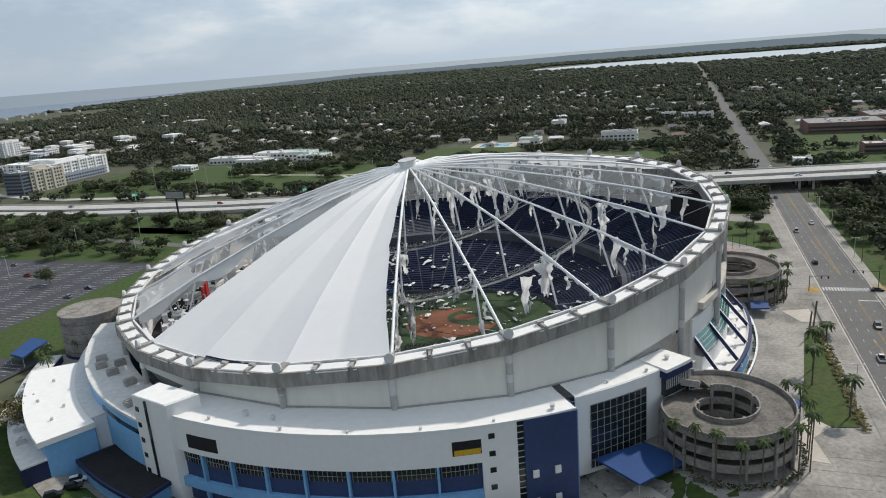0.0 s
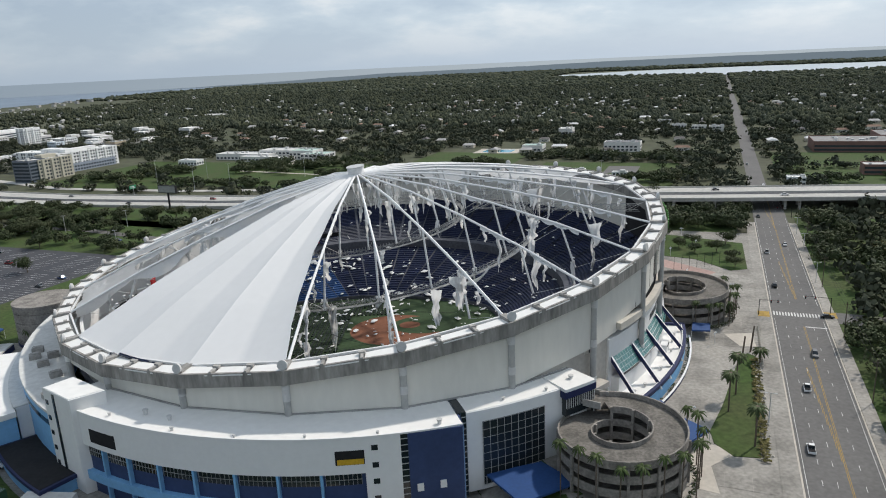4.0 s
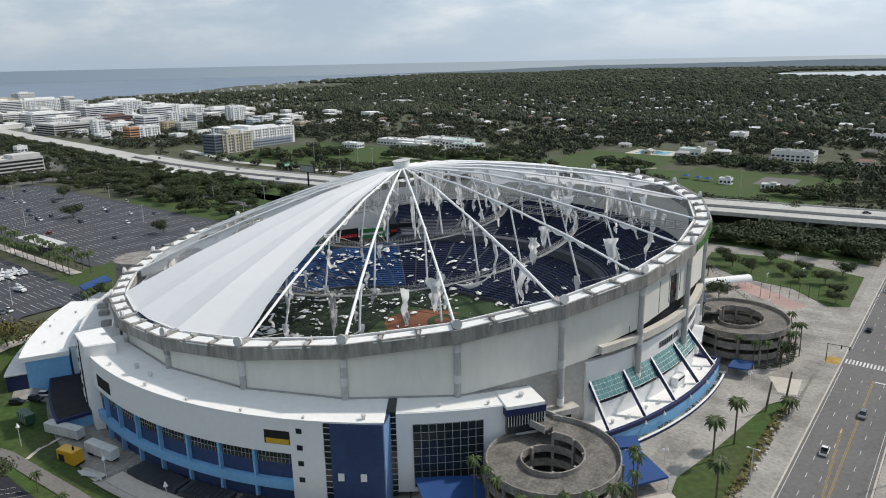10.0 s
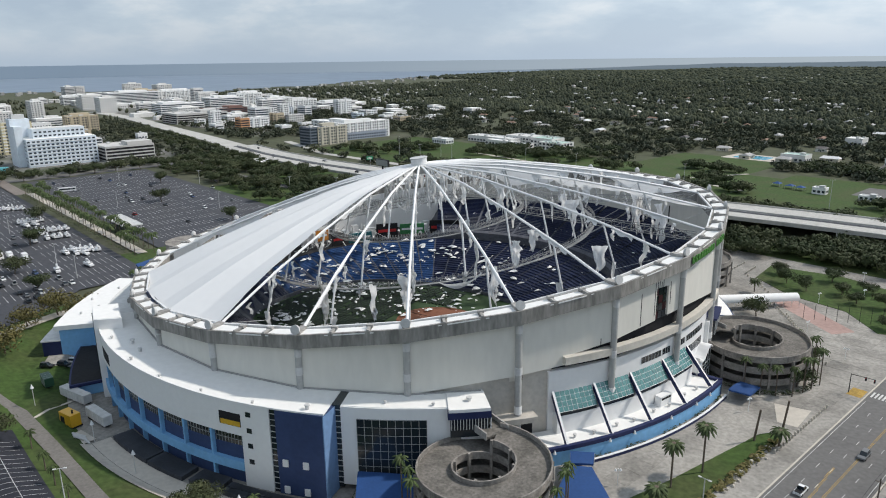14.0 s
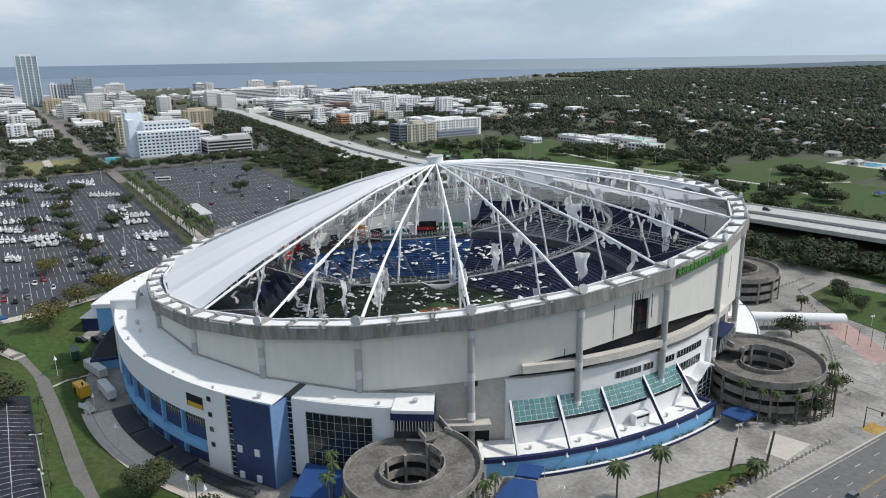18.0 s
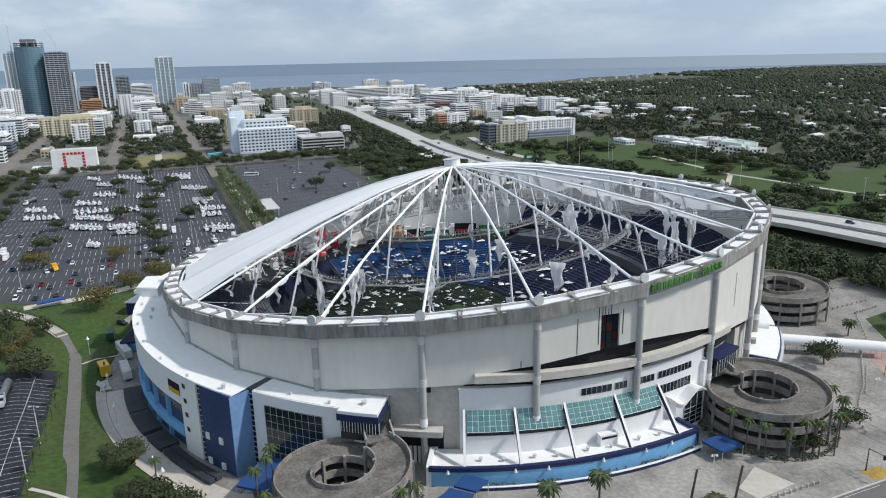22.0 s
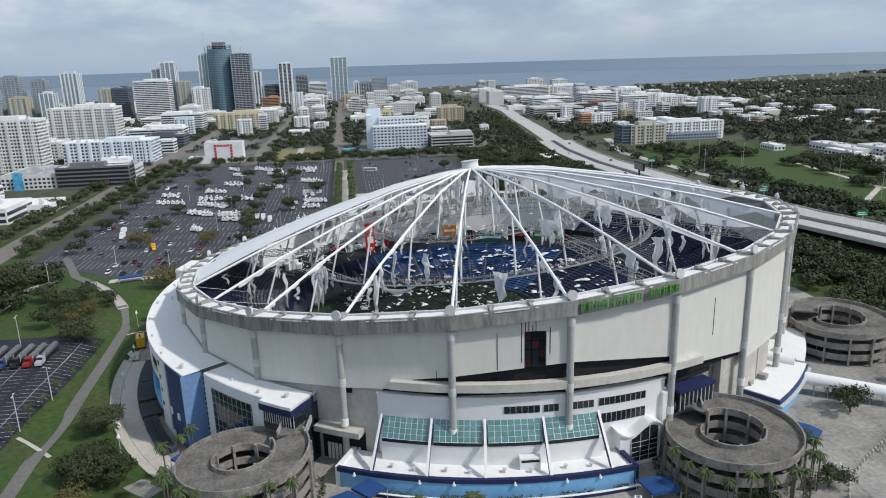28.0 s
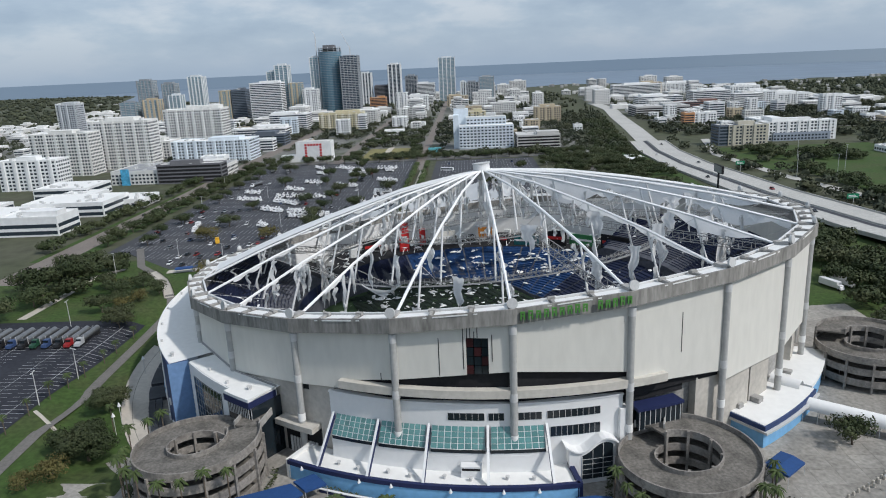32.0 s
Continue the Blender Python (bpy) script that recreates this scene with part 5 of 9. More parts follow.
part("deck_front", Build().arc(112.3, 113.0, -47.2, -11.4, 0, 3.9, 20), M_LBLUE, west, "light blue front wall")
part("deck_fascia", Build().arc(112.2, 113.2, -47.3, -11.3, 3.9, LIP, 20), M_NAVYD, west, "dark navy fascia")
part("deck_side", Build().arc(104, 113.0, -47.6, -47.0, 0, LIP, 1), M_ROOFW, west, "white end wall of the deck")
part("deck_side", Build().arc(104, 113.0, -11.6, -11.0, 0, LIP, 1), M_NAVYD, west)
part("deck_liner", Build().arc(111.9, 112.2, -47.0, -11.6, DECKZ, LIP - 0.1, 20), M_ROOFW, west)
part("planter", Build().arc(114.6, 115.0, -42, -11.6, 0, 0.9, 16), M_NAVYD, west, "low planter wall")
part("planter_coping", Build().arc(114.5, 115.1, -42, -11.6, 0.9, 1.05, 16), M_WHITE, west)
part("back_wall", Build().arc(103.5, 106.0, -42.8, -14.0, DECKZ, 9.2, 16), M_WHITE, west, "white rear wall of the deck")
for a0, a1 in zip(RAKES, RAKES[1:]):
    b0, b1 = a0 + 0.35, a1 - 0.35
    part("window_band", Build().arc(106.0, 106.15, b0, b1, 9.2, 10.4, 4), M_GLASS, west, "dark window band below the skylight")
    na_, nr_ = 8, 4
    for i in range(na_):
        for j in range(nr_):
            g0, g1 = b0 + (b1 - b0) * i / na_, b0 + (b1 - b0) * (i + 1) / na_
            k0, k1 = j / nr_, (j + 1) / nr_
            P = lambda k, g: pol(106.4 - 2.9 * k, g, 10.4 + 4.3 * k)
            m = 0.05
            q = [P(k0 + 0.015, g0 + m), P(k0 + 0.015, g1 - m), P(k1 - 0.015, g1 - m), P(k1 - 0.015, g0 + m)]
            up = Vector((0, 0, -0.06))
            part("skylight_pane", Build().add(q + [v + up for v in q], [(0, 1, 2, 3), (7, 6, 5, 4), (0, 4, 5, 1), (1, 5, 6, 2), (2, 6, 7, 3), (3, 7, 4, 0)]), M_TEAL, west)
    sl = Build()
    rows = [[pol(106.4, g, 10.25) for g in np.linspace(b0, b1, 5)], [pol(103.5, g, 14.55) for g in np.linspace(b0, b1, 5)]]
    part("skylight_frame", sl.sheet(rows), M_WHITE, west, "white skylight frame")
    for k in (0.3, 0.72):
        a = a0 + (a1 - a0) * k
        p = pol(108.6 + 1.2 * k, a, DECKZ)
        part("deck_vent", Build().tube(p, p + Vector((0, 0, 0.7)), 0.3, n=10).tube(p + Vector((0, 0, 0.7)), p + Vector((0, 0, 1.0)), 0.5, n=10), M_GALV, west, "small metal vent")
for a in RAKES:
    p, q = pol(103.8, a, 15.1), pol(112.4, a, 4.9)
    d = pol(0.3, a + 90)
    b = Build()
    for e, f in ((p, q),):
        v = [e - d, e + d, f + d, f - d]
        dn = Vector((0, 0, -1.6))
        b.add(v + [x + dn for x in v], [(0, 1, 2, 3), (7, 6, 5, 4), (0, 4, 5, 1), (1, 5, 6, 2), (2, 6, 7, 3), (3, 7, 4, 0)])
    rk = part("raking_beam", b, M_NAVYD, west, "navy raking beam")
    b = Build()
    up = Vector((0, 0, 0.04))
    b.add([p - d + up * 3, p + d + up * 3, q + d + up * 3, q - d + up * 3, p - d + up, p + d + up, q + d + up, q - d + up], [(0, 1, 2, 3), (0, 4, 5, 1), (1, 5, 6, 2), (2, 6, 7, 3), (3, 7, 4, 0)])
    part("beam_cap", b, M_WHITE, rk, "white cap")
p = pol(107.4, -23.8, DECKZ)
hut = part("deck_hut", Build().box(-1.0, 1.0, -2.4, 2.4, 0, 2.9, pose(p.x, p.y, p.z, 0, 0, -23.8)), M_WHITE, west, "white box hut on the deck")
part("hut_opening", Build().box(1.0, 1.05, -2.1, 2.1, 1.9, 2.5, pose(p.x, p.y, p.z, 0, 0, -23.8)), M_DARK, hut)
for a in (-45, -37, -33, -26, -20, -16):
    p = pol(113.3, a, 3.6)
    part("wall_lamp", Build().tube(p, p + Vector((0, 0, 0.9)), 0.45, 0.1, n=8), M_WHITE, west, "white cone wall lamp")
for a, ln in ((-39.5, 5), (-33, 3), (-25.5, 5), (-19, 4.5), (-13.5, 2)):
    b = Build()
    for k in range(60):
        q = pol(113.6 + rng.random() * 0.8, a + (rng.random() - 0.5) * ln, 0.3 + rng.random() * 0.9)
        scrap(b, q.x, q.y, q.z, 0.3)
    solid("hedge", b, M_LEAF, "clipped green hedge along the terrace wall", "hedge", "hedges by the terrace")
# panels beside the terrace, over the south-west ramp
part("ramp_link", Build().arc(102, 106.2, -2.6, 4.2, 16.3, 17.0, 4), M_NAVYD, west, "navy bridge head")
part("ramp_link_glass", Build().arc(102, 105.8, -2.4, 4.0, 11.5, 16.3, 4), M_GLASS, west)
for k in range(9):
    part("railing_bar", Build().arc(105.8, 105.95, -2.3 + k * 0.75, -2.22 + k * 0.75, 11.5, 16.3, 1), M_GALV, west)
part("white_pier", Build().arc(102, 104.6, -4.6, -3.3, 0, 17, 2), M_WHITE, west)

# south-west low building and tube walkway
sw = thing("low_building", "low white-roofed stadium entrance building with blue walls", "building")
part("wall", Build().arc(100.2, 111.6, 15.8, 30, 0, 4.6, 6), M_LBLUE, sw, "light blue wall")
part("fascia", Build().arc(100.0, 112.4, 15.4, 30.4, 5.2, 6.4, 6), M_NAVY, sw, "navy fascia")
part("ledge", Build().arc(100.0, 113.2, 15.2, 30.6, 4.6, 5.2, 6), M_GALV, sw)
part("roof", Build().arc(100.0, 111.9, 15.6, 30.2, 6.4, 6.6, 6), M_ROOFW, sw, "white flat roof")
part("wall", Build().arc(100.2, 110.6, 30.4, 44.5, 0, 6.0, 6), M_LBLUE, sw)
part("roof", Build().arc(100.0, 111.2, 30.4, 44.8, 6.0, 7.0, 6), M_ROOFW, sw, "white flat roof")
for r, a, s in ((103.5, 21, 1.4), (102, 17.5, 1.2), (103.5, 33, 1.2)):
    p = pol(r, a, 6.6)
    part("roof_unit", Build().box(-s, s, -s * 0.8, s * 0.8, 0, s, pose(p.x, p.y, p.z, 0, 0, a)), M_CONC, sw, "grey roof unit")
vault = Build()
rows = []
for k in range(9):
    t = math.pi * k / 8
    rows.append([pol(r, 29.5, 6.6) + Vector((0, 0, 1.8 * math.sin(t))) + pol(1.9 * math.cos(t), 119.5) for r in (101, 109)])
part("vault", vault.sheet(rows), M_WHITE, sw, "white barrel vault on the roof", smooth=True)
tube = thing("tube_walkway", "white fabric tube roof over a walkway to the stadium", "canopy")
rows = []
p0, p1 = pol(111.5, 27.2, 4.2), pol(146, 29.6, 3.0)
side = (p1 - p0).cross(Vector((0, 0, 1))).normalized()
for k in range(13):
    t = math.pi * (k / 12) * 1.2 - 0.3
    rows.append([p0.lerp(p1, u) + side * (2.1 * math.cos(t)) + Vector((0, 0, 2.1 * math.sin(t))) for u in np.linspace(0, 1, 20)])
part("skin", Build().sheet(rows), M_WHITE, tube, "white fabric skin", smooth=True)
for k in range(11):
    for sg in (-1, 1):
        q = p0.lerp(p1, k / 10) + side * (2.0 * sg)
        part("post", Build().tube((q.x, q.y, 0), q, 0.09), M_GALV, tube)


# spiral car ramps
def ramp(cx, cy, r_out, r_in, top, a_top, label, base):
    t = thing("spiral_ramp", label, "ramp", "spiral ramps of the stadium")
    C = Vector((cx, cy, 0))
    turns, pitch = 3.4, 3.5
    n = 136
    z_of = lambda k: top - (1 - k) * turns * pitch
    def ribbon(r0, r1, d0, d1):
        b = Build()
        v, f = [], []
        for i in range(n + 1):
            k = i / n
            if z_of(k) + d1 < base - 0.5:
                pass
            ang = radians(a_top - (1 - k) * turns * 360)
            for r, d in ((r0, d0), (r1, d0), (r1, d1), (r0, d1)):
                v.append((cx + r * math.cos(ang), cy + r * math.sin(ang), z_of(k) + d))
        for i in range(n):
            k, q = 4 * i, 4 * i + 4
            f += [(k, q, q + 1, k + 1), (k + 1, q + 1, q + 2, k + 2), (k + 2, q + 2, q + 3, k + 3), (k + 3, q + 3, q, k)]
        f += [(0, 1, 2, 3), (4 * n + 3, 4 * n + 2, 4 * n + 1, 4 * n)]
        return b.add(v, f)
    part("roadway", ribbon(r_in, r_out, -0.45, 0.0), M_RAMP, t, "stained grey concrete roadway")
    part("outer_parapet", ribbon(r_out, r_out + 0.35, -0.9, 1.15), M_RAMPW, t, "concrete outer parapet")
    part("inner_parapet", ribbon(r_in - 0.35, r_in, -0.7, 1.1), M_RAMPW, t, "concrete inner parapet")
    for k in range(14):
        a = k * 360 / 14 + 6
        q = C + pol(r_out + 0.55, a)
        kk = ((a_top - a) % 360) / 360
        zt = top - kk * pitch - 0.5
        part("post", Build().box(-0.3, 0.3, -0.28, 0.28, base - 0.5, zt, pose(q.x, q.y, 0, 0, 0, a)), M_RAMPW, t, "square concrete post")
    for k in range(8):
        a = k * 45 + 10
        q = C + pol(r_in - 0.6, a)
        kk = ((a_top - a) % 360) / 360
        part("post", Build().box(-0.3, 0.3, -0.3, 0.3, base - 0.5, top - kk * pitch + 1.1, pose(q.x, q.y, 0, 0, 0, a)), M_RAMPW, t)
    return t


def bridge(t, p, q, wid, label):
    d = (Vector(q) - Vector(p))
    s = d.cross(Vector((0, 0, 1))).normalized() * wid / 2
    for off, z0, z1, nm in ((0, -0.5, 0.02, "bridge_deck"), (1, -0.7, 1.1, "bridge_parapet"), (-1, -0.7, 1.1, "bridge_parapet")):
        e = s if off == 0 else s.normalized() * 0.18
        c = Vector((0, 0, 0)) if off == 0 else s * off
        v = [Vector(p) + c - e, Vector(p) + c + e, Vector(q) + c + e, Vector(q) + c - e]
        part(nm, Build().add([x + Vector((0, 0, z0)) for x in v] + [x + Vector((0, 0, z1)) for x in v], [(3, 2, 1, 0), (4, 5, 6, 7), (0, 1, 5, 4), (1, 2, 6, 5), (2, 3, 7, 6), (3, 0, 4, 7)]), M_RAMP if off == 0 else M_CONC, t, label if off == 0 else "")


r1 = ramp(71.8, -103.0, 14.6, 7.2, 12.4, 100, "stained grey concrete spiral ramp with open levels", -3.0)
bridge(r1, (70, -91.5, 12.4), (63.5, -88.0, 12.6), 6.5, "bridge to the stadium")
r2 = ramp(118.0, 0.4, 14.8, 7.3, 12.4, 190, "stained grey concrete spiral ramp ringed by palms", 0.0)
bridge(r2, (106.5, -2.0, 12.4), (102.5, 1.0, 12.6), 6.5, "bridge to the stadium")
ramp(85.0, 89.0, 14.8, 7.3, 12.4, 230, "grey concrete spiral ramp beyond the entrance building", 0.0)


# ---- the city ----
STYLE = {
    "white": ((0.80, 0.80, 0.79), "punch"), "condo": ((0.70, 0.69, 0.66), "punch"), "garage": ((0.52, 0.51, 0.49), "deck"), "pale": ((0.68, 0.74, 0.79), "punch"),
    "arcade": ((0.68, 0.67, 0.64), "punch"), "glass": ((0.30, 0.42, 0.48), "ribbon"), "grey": ((0.46, 0.48, 0.50), "punch"), "tan": ((0.50, 0.42, 0.30), "punch"),
    "dark": ((0.12, 0.14, 0.17), "ribbon"), "ribbon": ((0.76, 0.76, 0.75), "ribbon"), "blue": ((0.20, 0.25, 0.28), "ribbon"), "frame": ((0.17, 0.17, 0.18), "deck"),
    "cream": ((0.62, 0.55, 0.36), "punch"), "orange": ((0.55, 0.28, 0.13), "ribbon"), "brick": ((0.20, 0.115, 0.095), "ribbon"), "yellow": ((0.47, 0.44, 0.36), "punch"), "greyblue": ((0.30, 0.34, 0.40), "punch"),
}
WORDS = {"white": "white-walled city block with rows of dark windows", "condo": "tall cream-white apartment block with balconies", "garage": "grey open-sided parking garage", "pale": "pale blue-white apartment block with flat roof",
         "arcade": "white low block with tall arched openings", "glass": "pale blue glass tower", "grey": "grey glazed apartment tower", "tan": "tan plastered city building with a flat roof", "dark": "dark glass office tower", "ribbon": "white building with ribbon windows",
         "blue": "blue glass tower still under construction", "frame": "dark unfinished concrete tower frame", "cream": "yellow and white apartment block", "orange": "orange plastered city building", "brick": "red brick school building with flat roof", "yellow": "khaki and charcoal student block", "greyblue": "white and slate-blue student block"}
SMAT = {}
for k, (c, mode) in STYLE.items():
    SMAT[k] = mat("facade_" + k, c, 0.75, vary=0.06, big=0.05, fine=0.3)
M_FLAT = mat("flat_roof_gravel", (0.55, 0.54, 0.52), 0.9, vary=0.15, big=0.06, fine=0.5)
M_TOWERGLASS = glass("tower_glass", (0.20, 0.30, 0.35), 0.12)
rngc = random.Random(3)


def facade_holes(b, dw, ds, h, mode, floor, bay, faces="wns", wide=0.46, tall=0.44):
    """Windows set on the faces of a block that stands on its own origin; w along x, s along y."""
    runs = []
    if "w" in faces:
        runs.append((ds, lambda u, d: (dw / 2 + d, u)))
    if "n" in faces:
        runs.append((dw, lambda u, d: (u, -ds / 2 - d)))
    if "s" in faces:
        runs.append((dw, lambda u, d: (-u, ds / 2 + d)))
    for ln, at in runs:
        z = 1.2
        while z + floor * 0.55 < h:
            zh = z + floor * (tall if mode != "deck" else 0.58)
            step = bay if mode == "punch" else ln - 1.6
            u = -ln / 2 + 0.8
            while u + step * 0.6 <= ln / 2:
                u1 = u + (step * wide if mode == "punch" else step)
                p = [at(u, 0.0), at(u1, 0.0), at(u1, 0.07), at(u, 0.07)]
                v = [(x, y, zz) for zz in (z, zh) for x, y in p]
                b.add(v, [(3, 2, 1, 0), (4, 5, 6, 7), (0, 1, 5, 4), (1, 2, 6, 5), (2, 3, 7, 6), (3, 0, 4, 7)])
                u += step
            z += floor
    return b


def block(style, w, s, ds, dw, h, detail=True, label="", roof=None, floor=3.3, bay=3.6, turn=0):
    t = thing("city_building", label or WORDS[style], "building", at=on_grid(w, s, 0, turn))
    m, mode = SMAT[style], STYLE[style][1]
    b = Build().box(-dw / 2, dw / 2, -ds / 2, ds / 2, 0, h)
    rf = part("roof", Build().box(-dw / 2 + 0.4, dw / 2 - 0.4, -ds / 2 + 0.4, ds / 2 - 0.4, h, h + 0.25), roof or (M_ROOFW if style in ("white", "pale", "ribbon", "condo", "arcade") else M_FLAT), t)
    for x0, x1, y0, y1 in ((-dw / 2, dw / 2, -ds / 2, -ds / 2 + 0.4), (-dw / 2, dw / 2, ds / 2 - 0.4, ds / 2), (-dw / 2, -dw / 2 + 0.4, -ds / 2 + 0.4, ds / 2 - 0.4), (dw / 2 - 0.4, dw / 2, -ds / 2 + 0.4, ds / 2 - 0.4)):
        b.box(x0, x1, y0, y1, h, h + 0.9)
    part("wall", b, m, t)
    plant = Build()
    for k in range(2 + int(dw * ds / 250)):
        x, y, q = (rngc.random() - 0.5) * dw * 0.75, (rngc.random() - 0.5) * ds * 0.75, 0.8 + rngc.random() * 1.4
        plant.box(x - q, x + q, y - q * 0.8, y + q * 0.8, h + 0.25, h + 0.9 + rngc.random() * 1.6)
    tagged(part("roof_plant", plant, M_GALV, rf), kind="stuff")
    if detail and dw * ds > 700 and h > 11:
        fx, fy = 0.16 + 0.2 * rngc.random(), 0.16 + 0.2 * rngc.random()
        ox, oy = (rngc.random() - 0.5) * dw * 0.5, (rngc.random() - 0.5) * ds * 0.5
        part("roof_house", Build().box(ox - dw * fx, min(ox + dw * fx, dw / 2 - 1), max(oy - ds * fy, 1 - ds / 2), min(oy + ds * fy, ds / 2 - 1), h + 0.25, h + 3.8), m, rf)
    if detail and mode == "punch" and h > 14:
        piers = Build()
        for k in range(int(ds // 11)):
            y = -ds / 2 + 5.5 + k * 11
            piers.box(dw / 2, dw / 2 + 0.9, y - 1.3, y + 1.3, 0, h + 0.5)
        for k in range(int(dw // 11)):
            x = -dw / 2 + 5.5 + k * 11
            piers.box(x - 1.3, x + 1.3, -ds / 2 - 0.9, -ds / 2, 0, h + 0.5)
        tagged(part("pier", piers, m, t), kind="stuff")
    if detail:
        high = h > 60 and mode == "punch"
        bay = 3.0 if style == "condo" else bay
        wb = facade_holes(Build(), dw, ds, h, mode, floor, bay, wide=0.74 if high else 0.6, tall=0.8 if high else 0.54)
        tagged(part("glazing", wb, (M_TOWERGLASS if high else M_CITYGLASS) if mode != "deck" else M_DARK, t), kind="stuff")
    if style in ("condo", "cream"):
        b = Build()
        for z in np.arange(3.3, h - 2, 3.3):
            for y in np.arange(-ds / 2 + 4, ds / 2 - 3, 11):
                b.box(dw / 2, dw / 2 + 1.4, y, y + 4.0, z, z + 1.0)
        tagged(part("balcony", b, M_WHITE, t), kind="stuff")
    return t


ROWS_A = [("white", -378, -406, 55, 22, 27), ("condo", -467, -424, 62, 26, 43), ("condo", -508, -381, 66, 26, 51), ("pale", -548, -296, 89, 40, 23),
          ("condo", -640, -350, 74, 30, 54), ("arcade", -585, -388, 60, 34, 21), ("condo", -954, -470, 60, 40, 34), ("grey", -900, -659, 31, 28, 57), ("white", -1412, -951, 56, 25, 42),
          ("tan", -1200, -499, 24, 25, 61), ("dark", -1200, -470, 30, 28, 62), ("ribbon", -1150, -399, 62, 34, 74), ("tan", -1200, -354, 25, 24, 70), ("white", -1180, -320, 30, 24, 57), ("ribbon", -760, -300, 70, 36, 17), ("dark", -690, -272, 44, 30, 15)]
ROWS_B = [("frame", -1600, -212, 65, 36, 46), ("ribbon", -1640, -114, 47, 35, 48),
          ("white", -1253, -144, 24, 20, 40), ("white", -1286, -111, 42, 20, 32), ("cream", -899, -211, 72, 24, 26), ("tan", -1385, -28, 48, 25, 23), ("tan", -1040, 2, 33, 20, 19),
          ("ribbon", -902, -296, 61, 40, 27), ("white", -1410, -271, 26, 18, 42), ("orange", -1375, -209, 37, 25, 27), ("cream", -690, 0, 34, 22, 33)]
ROWS_C = [("garage", -560, 72, 48, 40, 14), ("ribbon", -1481, 396, 111, 40, 28), ("garage", -924, 305, 84, 60, 15), ("white", -985, 484, 56, 35, 28), ("white", -1000, 544, 58, 35, 22),
          ("ribbon", -985, 612, 76, 40, 14), ("ribbon", -1600, 311, 59, 30, 18), ("ribbon", -1101, 350, 81, 45, 20), ("white", -1530, 508, 93, 35, 26), ("tan", -1512, 440, 46, 30, 30), ("tan", -868, 118, 40, 24, 24),
          ("brick", -1010, 395, 72, 40, 13), ("ribbon", -1150, 460, 70, 40, 24), ("white", -1250, 560, 60, 40, 26)]
for style, w, s, ds, dw, h in ROWS_A + ROWS_B + ROWS_C:
    block(style, w, s, ds, dw, h)
# the parking block with grey wings
block("arcade", -409, -287, 100, 58, 12, label="low white block with pale roof deck and colonnade", roof=mat("roof_deck", (0.36, 0.365, 0.37), 0.5, vary=0.3, big=0.1, fine=0.6))
block("frame", -385, -262, 60, 16, 17, label="dark grey apartment wing with white roof edge")
block("white", -446, -262, 24, 16, 16, label="white apartment wing with flat roof")
M_MURAL = mat("mural_blue", (0.10, 0.42, 0.66), 0.6, vary=0.3, big=0.3, fine=1.0)
b = Build()
gbox(b, -376.9, -376.7, -326, -318, 0, 15)
solid("mural", b, M_MURAL, "bright blue painted mural on a garage wall", "mural")
# low white showrooms beside the avenue
for w, s, ds, dw, h in ((-255, -300, 60, 40, 10), (-215, -330, 50, 50, 8), (-300, -320, 30, 26, 7), (-280, -268, 26, 30, 6), (-330, -345, 46, 40, 9), (-240, -380, 60, 34, 9), (-190, -290, 40, 26, 12)):
    block("ribbon" if h > 7 else "white", w, s, ds, dw, h, label="low white showroom with flat roof and dark glass front", floor=4.4, bay=4.0)

# tall flat towers: glass between floor slabs, with pale fins up the corners and faces
M_FIN = mat("tower_fin_white", (0.72, 0.73, 0.73), 0.7, vary=0.05, big=0.05, fine=0.3)
M_FINGREY = mat("tower_fin_grey", (0.30, 0.32, 0.34), 0.7, vary=0.08, big=0.05, fine=0.3)
M_SLAB = mat("tower_slab", (0.50, 0.51, 0.51), 0.7, vary=0.08, big=0.05, fine=0.3)
M_TOWERDARK = glass("dark_tower_glass", (0.03, 0.05, 0.075), 0.12)


def high_tower(w, s, ds, dw, h, label, skin, fin, fins, crown=4.0, share=0.42):
    t = thing("city_tower", label, "tower", at=on_grid(w, s))
    part("glass_skin", Build().box(-dw / 2, dw / 2, -ds / 2, ds / 2, 0, h), skin, t)
    slabs, piers = Build(), Build()
    for z in np.arange(3.4, h, 3.4):
        slabs.box(-dw / 2 - 0.5, dw / 2 + 0.5, -ds / 2 - 0.5, ds / 2 + 0.5, z - 0.42, z + 0.42)
    tagged(part("floor_slab", slabs, M_SLAB, t), kind="stuff")
    step = ds / fins
    for k in range(fins + 1):
        y = -ds / 2 + k * step
        piers.box(dw / 2, dw / 2 + 0.9, y - step * share / 2, y + step * share / 2, 0, h + crown * (0.3 + 0.7 * (k % 2)))
    step = dw / max(2, fins - 1)
    for k in range(max(2, fins - 1) + 1):
        x = -dw / 2 + k * step
        for sg in (-1, 1):
            piers.box(x - step * share / 2, x + step * share / 2, sg * ds / 2 - 0.9, sg * ds / 2 + 0.9, 0, h + crown * 0.3)
    tagged(part("fin", piers, fin, t), kind="stuff")
    part("roof_house", Build().box(-dw / 4, dw / 4, -ds / 3.2, ds / 3.2, h, h + crown), fin, t)
    return t


